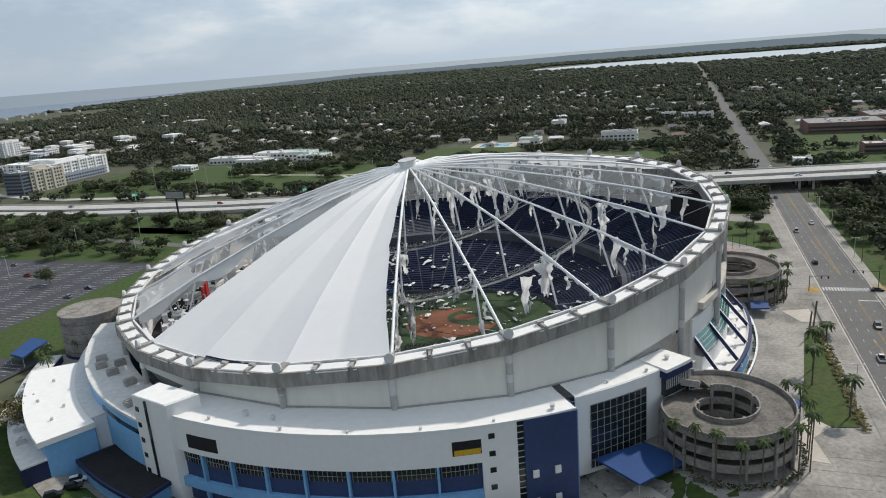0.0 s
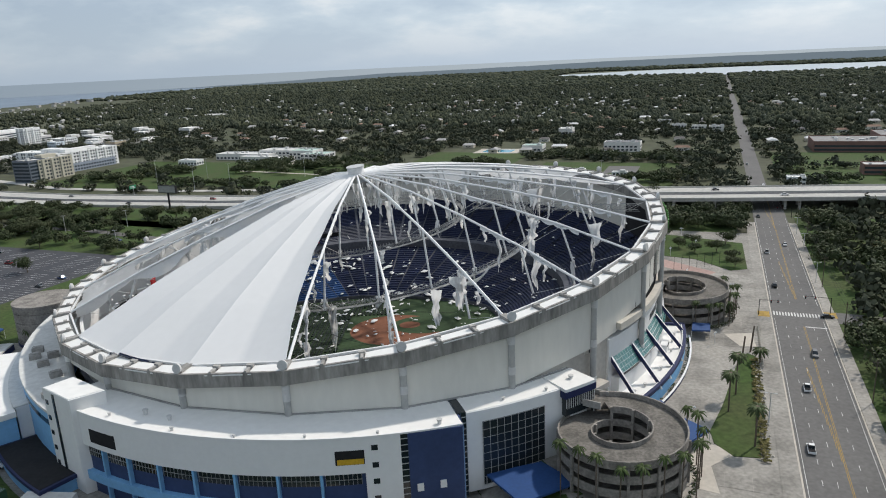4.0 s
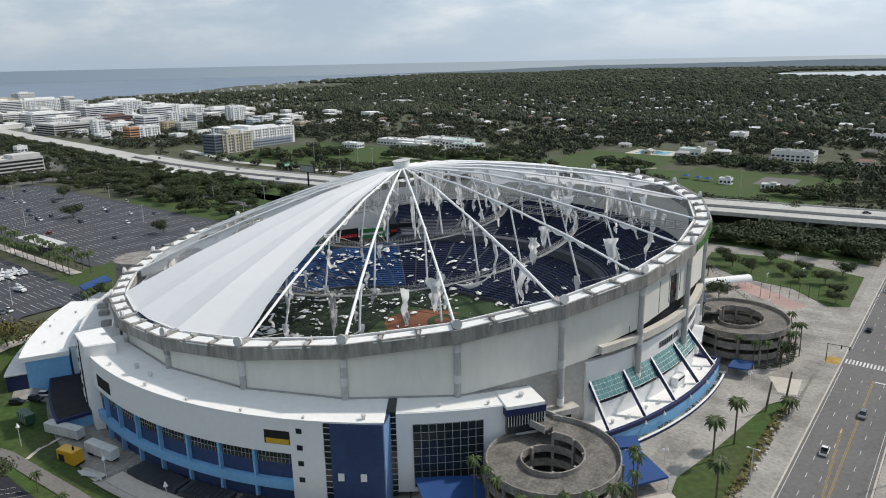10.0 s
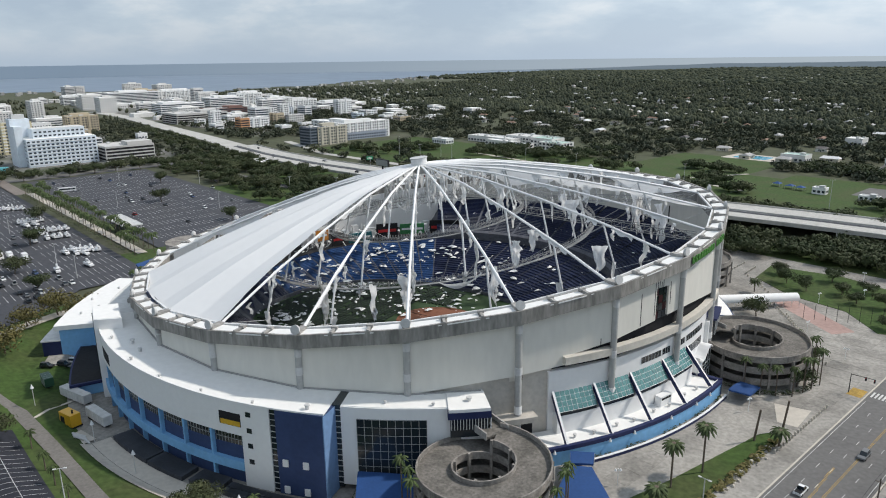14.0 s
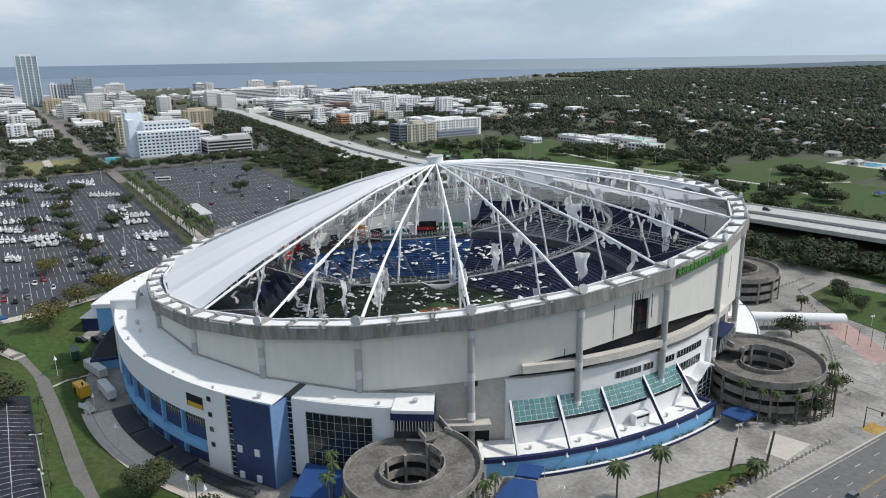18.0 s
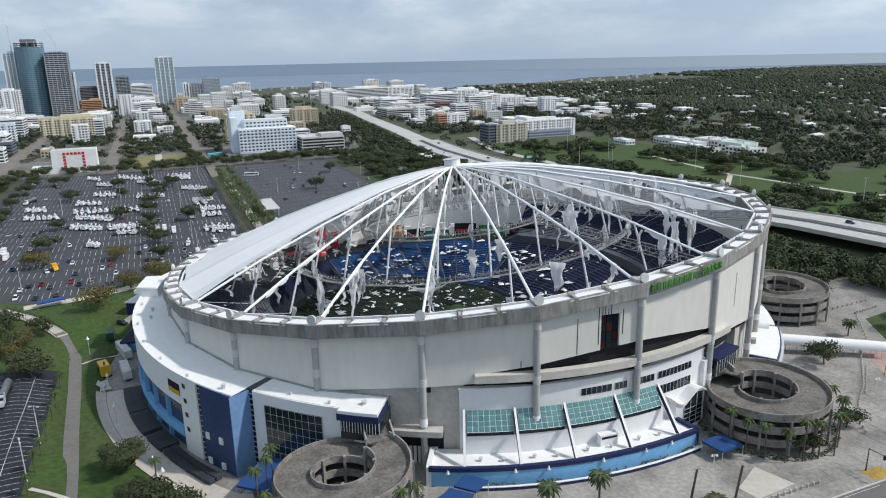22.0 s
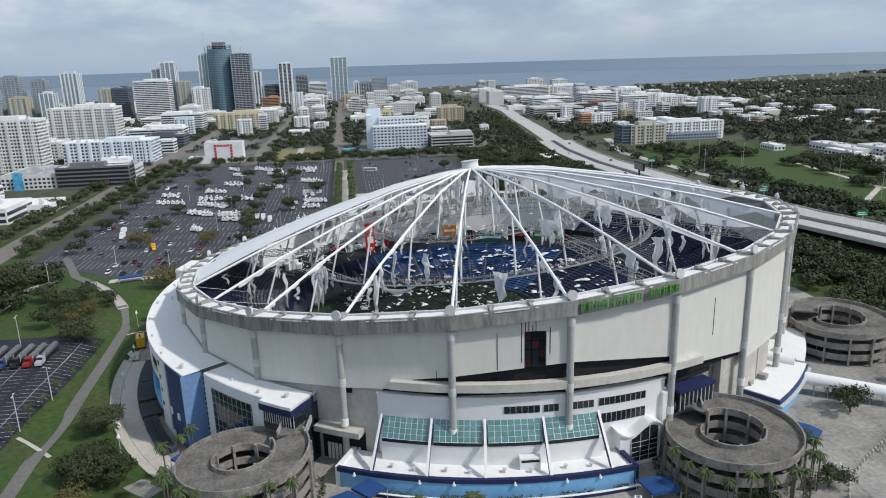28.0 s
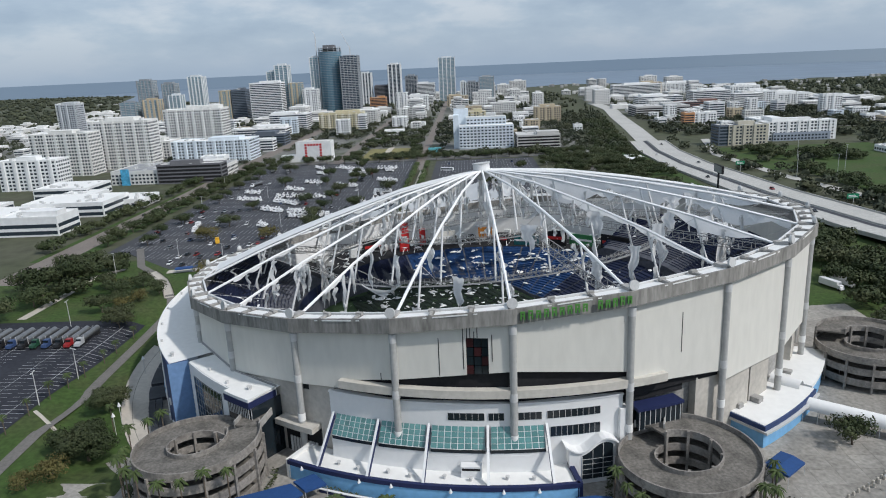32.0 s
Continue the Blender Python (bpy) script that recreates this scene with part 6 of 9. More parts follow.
for w, s, ds, dw, h, label, skin, fin, fins, share in (
        (-1650, -58, 42, 30, 110, "slim white and glass apartment tower", M_TOWERGLASS, M_FIN, 4, 0.2), (-1590, -190, 31, 26, 99, "white and dark glass apartment tower", M_TOWERDARK, M_FIN, 3, 0.34),
        (-1605, 44, 36, 30, 58, "grey glazed apartment tower with white top", M_TOWERGLASS, M_FINGREY, 5, 0.3), (-1605, 6, 33, 28, 46, "grey glazed apartment tower", M_TOWERDARK, M_FINGREY, 5, 0.4), (-1600, -16, 12, 26, 48, "narrow white tower beside grey flats", M_CITYGLASS, M_FIN, 2, 0.6),
        (-1690, -156, 31, 28, 67, "dark blue glass office tower", M_TOWERDARK, M_FINGREY, 4, 0.18), (-1600, -267, 30, 26, 80, "white apartment tower with dark balconies", M_TOWERDARK, M_FIN, 4, 0.45),
        (-1262, -324, 18, 22, 119, "narrow white tower beside the blue tower", M_TOWERGLASS, M_FIN, 3, 0.2), (-1209, -381, 26, 24, 106, "tall pale blue glass tower with white fins", M_TOWERGLASS, M_FIN, 3, 0.2), (-1215, -404, 18, 22, 94, "pale glass tower with white fins", M_TOWERGLASS, M_FIN, 2, 0.2),
        (-1285, -589, 30, 26, 91, "white-framed apartment tower with stepped top", M_TOWERGLASS, M_FIN, 4, 0.36), (-1285, -649, 26, 26, 79, "grey apartment tower by the bay", M_TOWERGLASS, M_FINGREY, 4, 0.4), (-1285, -700, 31, 26, 87, "grey apartment tower by the bay", M_TOWERGLASS, M_FINGREY, 4, 0.4),
        (-1240, -620, 24, 24, 55, "pale blue glass tower by the bay", M_TOWERGLASS, M_FIN, 3, 0.2), (-1240, -672, 30, 24, 48, "tan and glass flats by the bay", M_TOWERGLASS, SMAT["tan"], 3, 0.5), (-1240, -722, 32, 26, 44, "blue glass flats by the bay", M_TOWERGLASS, M_FINGREY, 3, 0.2)):
    high_tower(w, s, ds, dw, h, label, skin, fin, fins, share=share)
# round blue tower with cranes
tower = thing("glass_tower", "tall rounded blue glass tower under construction with crane", "tower", at=on_grid(-1255, -290))
slabs = Build()
for k in range(41):
    slabs.add([(20.5 * math.cos(j * math.pi / 12), 24.5 * math.sin(j * math.pi / 12), z) for z in (k * 3.4, k * 3.4 + 0.55) for j in range(24)],
         [tuple(range(23, -1, -1)), tuple(range(24, 48))] + [(j, (j + 1) % 24, 24 + (j + 1) % 24, 24 + j) for j in range(24)])
tagged(part("floor_slab", slabs, M_FINGREY, tower), kind="stuff")
M_BLUEG = glass("blue_tower_glass", (0.11, 0.21, 0.27))
part("glass_skin", Build().add([(20 * math.cos(j * math.pi / 12), 24 * math.sin(j * math.pi / 12), z) for z in (0, 130) for j in range(24)],
     [tuple(range(24, 48))] + [(j, (j + 1) % 24, 24 + (j + 1) % 24, 24 + j) for j in range(24)]), M_BLUEG, tower, "blue glass skin")
part("core", Build().box(-9, 9, -12, 12, 130, 143), SMAT["frame"], tower, "bare concrete core of the open top floors")
for j in range(12):
    part("top_column", Build().tube((18.5 * math.cos(j * math.pi / 6), 22.5 * math.sin(j * math.pi / 6), 130), (18.5 * math.cos(j * math.pi / 6), 22.5 * math.sin(j * math.pi / 6), 139), 0.6, n=6), M_SLAB, tower)
for w, s, base, top, tilt in ((-1255, -318, 0, 165, 10), (-1245, -246, 118, 136, 34)):
    x, y = grid_xy(w, s)
    cr = thing("tower_crane", "thin tower crane over the building site", "crane")
    part("mast", Build().tube((x, y, base), (x, y, top), 1.0, n=4), M_GALV, cr)
    part("jib", Build().tube((x, y, top), (x - 6, y - tilt * 0.5, top + tilt), 0.7, 0.35, n=4), M_GALV, cr)
high_tower(-1240, -247, 36, 30, 119, "dark unfinished tower with open concrete floors", M_TOWERDARK, M_FINGREY, 5, 2.0, 0.16)

# the white hospital block
hosp = thing("hospital", "tall white hospital block with rows of dark windows", "building", at=on_grid(-566, 14))
part("wall", Build().box(-13, 13, -31, 31, 0, 26), SMAT["pale"], hosp)
part("roof", Build().box(-12.5, 12.5, -30.5, 30.5, 26, 26.3), M_ROOFW, hosp)
part("upper_wall", Build().box(-13, 6, -23, 23, 26.3, 35), SMAT["pale"], hosp, "setback top floors")
part("upper_roof", Build().box(-12.6, 5.6, -22.6, 22.6, 35, 35.3), M_ROOFG, hosp)
part("wing", Build().box(-28, -13, -37, -20, 0, 44), SMAT["pale"], hosp, "pale blue stair and lift tower")
part("wing", Build().box(-24, 4, -37.5, -31, 0, 38), SMAT["pale"], hosp)
part("wing_cap", Build().box(-25, -16, -34, -23, 44, 48), M_GALV, hosp)
pane = Build().box(0, 0.1, -1.2, 1.2, 0, 1.5).mesh("window", M_CITYGLASS)
for k in range(7):
    for j in range(15):
        o = part("window", pane, M_GLASS, hosp)
        o.location = (13, -29 + j * 4.1, 2.6 + k * 3.4)
for k in range(2):
    for j in range(11):
        o = part("window", pane, M_GLASS, hosp)
        o.location = (6, -20.5 + j * 4.1, 27.6 + k * 3.6)
ledges = Build()
for k in range(7):
    ledges.box(13, 13.5, -31, 31, 1.7 + k * 3.4, 2.1 + k * 3.4)
tagged(part("ledge", ledges, SMAT["white"], hosp), kind="stuff")
b = facade_holes(Build(), 26, 62, 25, "punch", 3.4, 4.0, "n")
tagged(part("side_windows", b, M_GLASS, hosp), kind="stuff")
b = Build()
gbox(b, -540, -534, -52, -38, 0, 5)
solid("pavilion", b, mat("turquoise_paint", (0.14, 0.45, 0.50), 0.6), "small turquoise painted pavilion by the car park", "pavilion")
# the block with red squares
red = thing("office_block", "pale block with a ring of red square panels", "building", at=on_grid(-506, -173))
part("wall", Build().box(-9, 9, -19, 19, 0, 21), SMAT["ribbon"], red)
part("roof", Build().box(-8.6, 8.6, -18.6, 18.6, 21, 21.3), M_FLAT, red)
part("annex", Build().box(-4, 9, -36, -19, 0, 7), SMAT["ribbon"], red)
for j in range(6):
    for k in range(5):
        if k > 3 or j in (0, 5):
            part("red_square", Build().box(9, 9.15, -9.4 + j * 3.2, -7.0 + j * 3.2, 5.2 + k * 2.9, 7.4 + k * 2.9), M_RED, red, "red square panel")
# student blocks and the long school south of the highway
block("yellow", -506, 285, 42, 20, 20, turn=4)
block("dark", -506, 264, 20, 20.6, 20.5, label="charcoal stair bay of the student block", turn=4)
block("greyblue", -525, 350, 60, 17.4, 8, label="slate-blue lower storey of a student block")
block("white", -527, 348, 78, 16, 20, label="long white and slate-blue student block")
block("white", -560, 326, 20, 60, 20, label="long white and slate-blue student block")
block("orange", -750, 300, 14, 18, 15)
block("white", -750, 322, 30, 18, 15)
M_GREENROOF = mat("pale_green_roof", (0.42, 0.56, 0.50), 0.8, vary=0.15)
for w, s, ds, dw, h, rf_ in ((-372, 428, 20, 70, 6, M_ROOFG), (-330, 446, 24, 60, 8, M_ROOFG), (-345, 412, 14, 40, 5, M_ROOFW), (-300, 436, 22, 30, 9, M_GREENROOF), (-278, 424, 22, 30, 7, M_GREENROOF), (-312, 410, 12, 20, 4, M_ROOFW)):
    block("arcade", w, s, ds, dw, h, label="low white school wing with a pale roof", roof=rf_, floor=3.6, bay=5)
block("white", -410, 380, 12, 24, 5, label="low white sheds with sloping roofs", floor=4, bay=4)
M_SCHOOLROOF = mat("grey_school_roof", (0.27, 0.265, 0.26), 0.9, vary=0.15, big=0.06, fine=0.4)
for w, s, ds, dw, h in ((236, 528, 48, 66, 9), (300, 508, 44, 62, 10), (310, 580, 50, 90, 9), (385, 540, 60, 70, 10)):
    block("brick", w, s, ds, dw, h, roof=M_SCHOOLROOF)
block("arcade", 30, 508, 18, 36, 9, label="low grey-roofed hall with a white colonnade", floor=3.2, bay=4.2, roof=mat("dark_roof", (0.20, 0.20, 0.205), 0.9))
for w, s in ((52, 768), (74, 706), (98, 690), (118, 684)):
    block("arcade", w, s, 10, 17, 7, label="small grey-roofed townhouse row among trees", roof=M_SCHOOLROOF)
b = Build()
gbox(b, 31, 58, 366, 404, 0.04, 0.09)
solid("court", b, M_ROAD, "grey sports court beyond the highway", "court", kind="structure")
# swimming pool with its hall, small huts and tents by the field
b = Build()
gbox(b, -124, -74, 484, 520, 0.02, 0.12)
solid("pool_deck", b, M_PAVEL, "pale paved deck round the swimming pool", "paving", kind="structure")
b = Build()
gbox(b, -116, -84, 491, 513, 0.12, 0.2)
solid("swimming_pool", b, mat("pool_water", (0.05, 0.30, 0.42), 0.15, vary=0.1, big=0.1, fine=0.6), "bright turquoise swimming pool", "pool", kind="structure")
block("arcade", -62, 505, 16, 22, 6, label="low pool house with a pale green roof", roof=M_GREENROOF, floor=3.4, bay=4)
block("arcade", -52, 629, 18, 16, 11, label="small white gabled church among trees", floor=4, bay=4)
block("white", 14, 356, 6, 9, 4, label="small white hut beside the playing field", floor=3, bay=3)
block("white", 47, 352, 6, 12, 3, label="small white hut beside the playing field", floor=3, bay=3)
block("white", 173, 323, 9, 12, 6, label="white two-storey house beside the highway", floor=3, bay=3)
block("brick", 236, 383, 16, 26, 7, label="red brick hall with a low roof", floor=3.2, bay=4)
for w, s in ((-9, 362), (-20, 366), (-1, 360)):
    t = thing("tent", "small blue pavilion tent beside the field", "tent", at=on_grid(w, s))
    part("cloth", Build().add([(-3, -3, 2.3), (3, -3, 2.3), (3, 3, 2.3), (-3, 3, 2.3), (0, 0, 3.7)], [(0, 1, 4), (1, 2, 4), (2, 3, 4), (3, 0, 4), (3, 2, 1, 0)]), M_CANVAS, t)
    for x, y in ((-2.8, -2.8), (2.8, -2.8), (2.8, 2.8), (-2.8, 2.8)):
        part("post", Build().tube((x, y, 0), (x, y, 2.4), 0.06), M_GALV, t)
# park shelter with white roof, and a ribbed shelter in the car park
for w, s, dw, ds, h, lab in ((-412, 148, 30, 16, 4.2, "white flat park shelter on thin posts"), (-237, -37.5, 38, 11, 4.6, "grey ribbed metal shelter in the car park")):
    t = thing("shelter", lab, "shelter", at=on_grid(w, s))
    part("roof", Build().box(-dw / 2, dw / 2, -ds / 2, ds / 2, h - 0.5, h), M_WHITE if w < -300 else M_GALV, t)
    if w > -300:
        for k in range(13):
            part("rib", Build().box(-dw / 2 + k * dw / 13 + 0.9, -dw / 2 + k * dw / 13 + 1.9, -ds / 2, ds / 2, h, h + 0.12), M_GALV, t)
    for x in (-dw / 2 + 1, 0, dw / 2 - 1):
        for y in (-ds / 2 + 1, ds / 2 - 1):
            part("post", Build().tube((x, y, 0), (x, y, h - 0.5), 0.2), M_GALV, t)

# small town blocks between the streets
def free_street(w, s, m):
    return all(abs(s - q) > m for q in (-237, -145, -56)) and all(abs(w + q) > m for q in (478, 720))


placed = [(r[1], r[2], max(r[3], r[4])) for r in ROWS_A + ROWS_B + ROWS_C] + [(-560, 11, 80), (-530, -180, 120), (-409, -285, 110), (-530, 335, 100), (-506, 280, 60), (-750, 312, 60), (-1255, -290, 70), (-1240, -247, 50), (-1209, -390, 60), (-1285, -645, 180), (-1605, 20, 90), (-1650, -58, 50), (-1590, -190, 50), (-1690, -156, 40)]
kinds = ["white", "white", "ribbon", "tan", "pale", "white", "ribbon", "white", "arcade"]
far_wall, far_roof, far_glass = Build(), Build(), Build()


def far_block(w, s, ds, dw, h):
    """A block of the far town, joined with its neighbours."""
    at = on_grid(w, s)
    far_wall.box(-dw / 2, dw / 2, -ds / 2, ds / 2, 0, h + 0.7, at)
    far_roof.box(-dw / 2 + 0.5, dw / 2 - 0.5, -ds / 2 + 0.5, ds / 2 - 0.5, h + 0.7, h + 0.95, at)
    if dw * ds > 600:
        far_wall.box(-dw / 5, dw / 6, -ds / 5, ds / 4, h + 0.95, h + 4, at)
    if h > 7:
        g = facade_holes(Build(), dw, ds, h, "ribbon" if rngc.random() < 0.4 else "punch", 3.4, 4.4, wide=0.5, tall=0.45)
        far_glass.add([tuple(at @ Vector(v)) for v in g.v], g.f)


count = 0
while count < 400:
    w, s = -500 - rngc.random() * 1350, -1000 + rngc.random() * 1720
    if s > 120 and (w > -640 or 140 < s < 260):
        continue
    if (-700 < w < -480 and -140 < s < -60) or (w > -620 and -70 < s < 130):
        continue
    ds, dw = (16 + rngc.random() * 34, 14 + rngc.random() * 30) if w < -930 else (11 + rngc.random() * 18, 10 + rngc.random() * 16)
    if not free_street(w, s, 10 + max(ds, dw) / 2) or any(abs(w - a) < c / 2 + dw / 2 + 3 and abs(s - b_) < c / 2 + ds / 2 + 3 for a, b_, c in placed):
        continue
    far = min(1.0, (-w - 500) / 900)
    h = 5 + rngc.random() ** 1.7 * (14 + 20 * far)
    if s < -450 or s > 560:
        h = 4 + rngc.random() * 6
    if w < -930 or s < -480 or s > 560:
        far_block(w, s, ds, dw, h)
    else:
        block(kinds[count % 9], w, s, ds, dw, h, detail=h > 8, label="low city building with a flat pale roof" if h < 9 else "")
    placed.append((w, s, max(ds, dw)))
    count += 1

town = thing("far_town", "far white city blocks with flat roofs towards the bay", "buildings", kind="stuff")
part("wall", far_wall, mat("far_town_wall", (0.66, 0.65, 0.63), 0.8, vary=0.1, big=0.05, fine=0.3, rand=0.22), town)
part("roof", far_roof, M_ROOFW, town)
part("glazing", far_glass, M_CITYGLASS, town)

# houses among the trees
M_HROOF = [mat("shingle_roof_a", (0.16, 0.15, 0.145), 0.9, vary=0.2, big=0.2, fine=1), mat("shingle_roof_b", (0.42, 0.41, 0.40), 0.9, vary=0.15, big=0.2, fine=1), mat("shingle_roof_c", (0.24, 0.16, 0.12), 0.9, vary=0.2, big=0.2, fine=1), mat("metal_roof_white", (0.66, 0.66, 0.66), 0.7, vary=0.1)]
M_HWALL = [mat("house_wall_a", (0.66, 0.65, 0.60), 0.8, vary=0.1), mat("house_wall_b", (0.52, 0.48, 0.40), 0.8, vary=0.1)]
house_mesh = []
for k in range(4):
    lx, ly, h, g = 5.5 + k * 0.8, 4.2 + 0.5 * (k % 2), 3.2, 1.9
    wall = Build().box(-lx, lx, -ly, ly, 0, h)
    roof = Build().add([(-lx - 0.5, -ly - 0.5, h), (lx + 0.5, -ly - 0.5, h), (lx + 0.5, ly + 0.5, h), (-lx - 0.5, ly + 0.5, h), (-lx + 1.5, 0, h + g), (lx - 1.5, 0, h + g)],
                       [(0, 1, 5, 4), (2, 3, 4, 5), (1, 2, 5), (3, 0, 4), (3, 2, 1, 0)])
    win = Build().box(-lx - 0.05, -lx, -1.2, 1.2, 0.9, 2.3).box(-2.5, -1.0, -ly - 0.05, -ly, 0.9, 2.3).box(1.4, 2.9, -ly - 0.05, -ly, 0.9, 2.3).box(-0.5, 0.5, -ly - 0.05, -ly, 0.0, 2.1)
    house_mesh.append((wall.mesh("wall", M_HWALL[k % 2]), roof.mesh("roof", M_HROOF[k]), win.mesh("window_glass", M_GLASS)))
HOUSE = []
for k in range(380):
    row = k % 38
    w = -640 + row * 40 + rngc.random() * 20
    s = 480 + (k // 38) * 95 + rngc.random() * 55
    if rngc.random() < 0.15 or abs(w - 148) < 24 or (250 < w < 520 and 420 < s < 660):
        continue
    if s < 560 and w < -180:
        continue
    a = rngc.choice((0, 90)) + rngc.random() * 6
    v = rngc.randrange(4)
    t = thing("house", "small detached house with a hipped roof among trees", "house", "houses among the trees", at=on_grid(w, s, 0, a))
    part("wall", house_mesh[v][0], None, t)
    part("roof", house_mesh[v][1], None, t)
    part("window_glass", house_mesh[v][2], None, t)
    HOUSE.append((w, s))


# ---- trees and palms ----
rngt = random.Random(11)


def leafy_crown(seed, spread=5.0, height=6.0, base=3.2, leaves=1100, size=0.62, parts=9, puff=0.5):
    """A crown of many small leaf clumps round several limbs."""
    r = random.Random(seed)
    lobes = [(Vector(((r.random() - 0.5) * spread * 1.2, (r.random() - 0.5) * spread * 1.2, base + height * (0.35 + 0.45 * r.random()))), spread * (0.32 + 0.22 * r.random()) * (9 / parts) ** 0.4) for _ in range(parts)]
    b = Build()
    for k in range(leaves):
        c, rad = lobes[k % parts]
        d = Vector((r.gauss(0, 1), r.gauss(0, 1), r.gauss(0, 1))).normalized()
        p = c + Vector((d.x, d.y, d.z * 0.62)) * rad * (0.45 + 0.7 * r.random() ** 0.7) * (1 + 0.25 * noise.noise(d * 2.2 + c))
        sz = (0.42 + 0.5 * r.random()) * size
        u = d.orthogonal().normalized()
        q = Matrix.Rotation(r.random() * 6.28, 3, d) @ u
        v = d.cross(q)
        n = (d + Vector((r.gauss(0, 0.5), r.gauss(0, 0.5), 0.3))).normalized() * sz * puff
        b.add([p - q * sz, p - v * sz * 0.8 + n, p + q * sz, p + v * sz * 0.8 + n, p + n * 1.3], [(0, 1, 4), (1, 2, 4), (2, 3, 4), (3, 0, 4)])
    return b


def trunk_mesh(seed, height=4.5, r0=0.32):
    r = random.Random(seed + 100)
    b = Build()
    top = Vector((r.gauss(0, 0.3), r.gauss(0, 0.3), height * 0.5))
    b.tube((0, 0, -0.3), top, r0, r0 * 0.75, n=7)
    for k in range(5):
        a = k * 72 + r.random() * 40
        e = top + pol(1.6 + r.random() * 1.4, a) + Vector((0, 0, height * (0.35 + 0.3 * r.random())))
        b.tube(top, e, r0 * 0.5, r0 * 0.18, n=5)
        b.tube(e, e + pol(0.9, a + 30, 0) + Vector((0, 0, 1.0)), r0 * 0.18, r0 * 0.06, n=4)
    return b


CROWNS = [(leafy_crown(k, 6.2 + 0.9 * (k % 3), 5.2 + 0.7 * (k % 2), 2.4).mesh("crown", M_LEAF if k != 5 else M_LEAF2), trunk_mesh(k).mesh("trunk", M_TRUNK)) for k in range(6)]
BIG = (leafy_crown(21, 9.6, 8.0, 1.6, 7500, 0.46, 22).mesh("crown", M_LEAF), trunk_mesh(21, 6.0, 0.5).mesh("trunk", M_TRUNK))


def tree(x, y, scale=1.0, v=None, label="broad green street tree with a rounded crown", group="street trees", kind=None):
    v = rngt.randrange(5) if v is None else v
    c, t = BIG if v == 9 else CROWNS[v]
    sc = scale * (0.85 + 0.3 * rngt.random())
    ob = thing("tree", label, "tree", group, at=place(x, y, rngt.random() * 360))
    ob.scale = (sc, sc, sc * (0.9 + 0.2 * rngt.random()))
    part("trunk", t, None, ob)
    part("crown", c, None, ob)
    return ob


def gtree(w, s, scale=1.0, v=None, **k):
    return tree(*grid_xy(w, s), scale, v, **k)


SMALL = [leafy_crown(40 + k, 6.6, 5.4, 2.2, 330, 1.0) for k in range(4)]


def grove(spots, label, scale=1.0):
    """Trees too dense to tell apart, joined as one."""
    vs_, fs_, base = [], [], 0
    for w, s in spots:
        src = SMALL[rngt.randrange(4)]
        x, y = grid_xy(w, s)
        a, sc = rngt.random() * 6.28, scale * (0.75 + 0.5 * rngt.random())
        p = np.array(src.v) * sc
        q = np.stack([p[:, 0] * math.cos(a) - p[:, 1] * math.sin(a) + x, p[:, 0] * math.sin(a) + p[:, 1] * math.cos(a) + y, p[:, 2] + gz(x, y) - 0.8 * sc], 1)
        vs_.append(q)
        fs_.append(np.array(src.f) + base)
        base += len(p)
    b = Build()
    b.v, b.f = np.concatenate(vs_).tolist(), np.concatenate(fs_).tolist()
    return tagged(part("grove", b, M_LEAF), label, "trees", kind="stuff")


def palm_crown(seed, n=18, ln=1.8, droop=1.0):
    r = random.Random(seed)
    b = Build()
    for k in range(n):
        a = k * 360 / n + r.random() * 12
        lift = 0.9 - 1.5 * (k % 4) / 4 + r.random() * 0.3
        prev = None
        for j in range(6):
            u = j / 5
            c = pol(ln * u * (1 - 0.12 * u), a, lift * ln * 0.55 * u - droop * ln * 0.75 * u * u)
            wd = 0.26 * ln / 2.6 * (0.35 + math.sin(math.pi * min(1, u * 0.95 + 0.05)))
            sd = pol(wd, a + 90)
            row = [c - sd + Vector((0, 0, -0.22 * wd)), c + Vector((0, 0, 0.1)), c + sd + Vector((0, 0, -0.22 * wd))]
            if prev:
                b.add(prev + row, [(0, 1, 4, 3), (1, 2, 5, 4)])
            prev = row
    return b


PALMC = [palm_crown(1).mesh("fronds", M_PALM), palm_crown(2, 15, 1.6, 1.3).mesh("fronds", M_PALM), palm_crown(3, 40, 2.9, 0.9).mesh("fronds", mat("date_palm_frond", (0.060, 0.085, 0.030), 0.7, vary=0.3, big=0.3, fine=1.0))]


def palm(x, y, h=8.0, v=0, label="slender palm with a tuft of fronds", group="palms", lean=0.0, crown=1.0):
    ob = thing("palm_tree", label, "palm", group, at=place(x, y, rngt.random() * 360))
    lx = lean or (rngt.random() - 0.5) * 0.8
    pts = [Vector((lx * (k / 4) ** 2, 0, h * k / 4)) for k in range(5)]
    b = Build()
    r0 = 0.24 if v == 2 else 0.17
    for p, q in zip(pts, pts[1:]):
        b.tube(p, q, r0, r0 * 0.92, n=7)
    if v == 2:
        b.tube(pts[-1] - Vector((0, 0, 0.9)), pts[-1] + Vector((0, 0, 0.3)), 0.3, 0.5, n=8)
    part("trunk", b, M_TRUNK, ob)
    c = part("fronds", PALMC[v], None, ob)
    c.location, c.scale = pts[-1], (crown, crown, crown)
    return ob


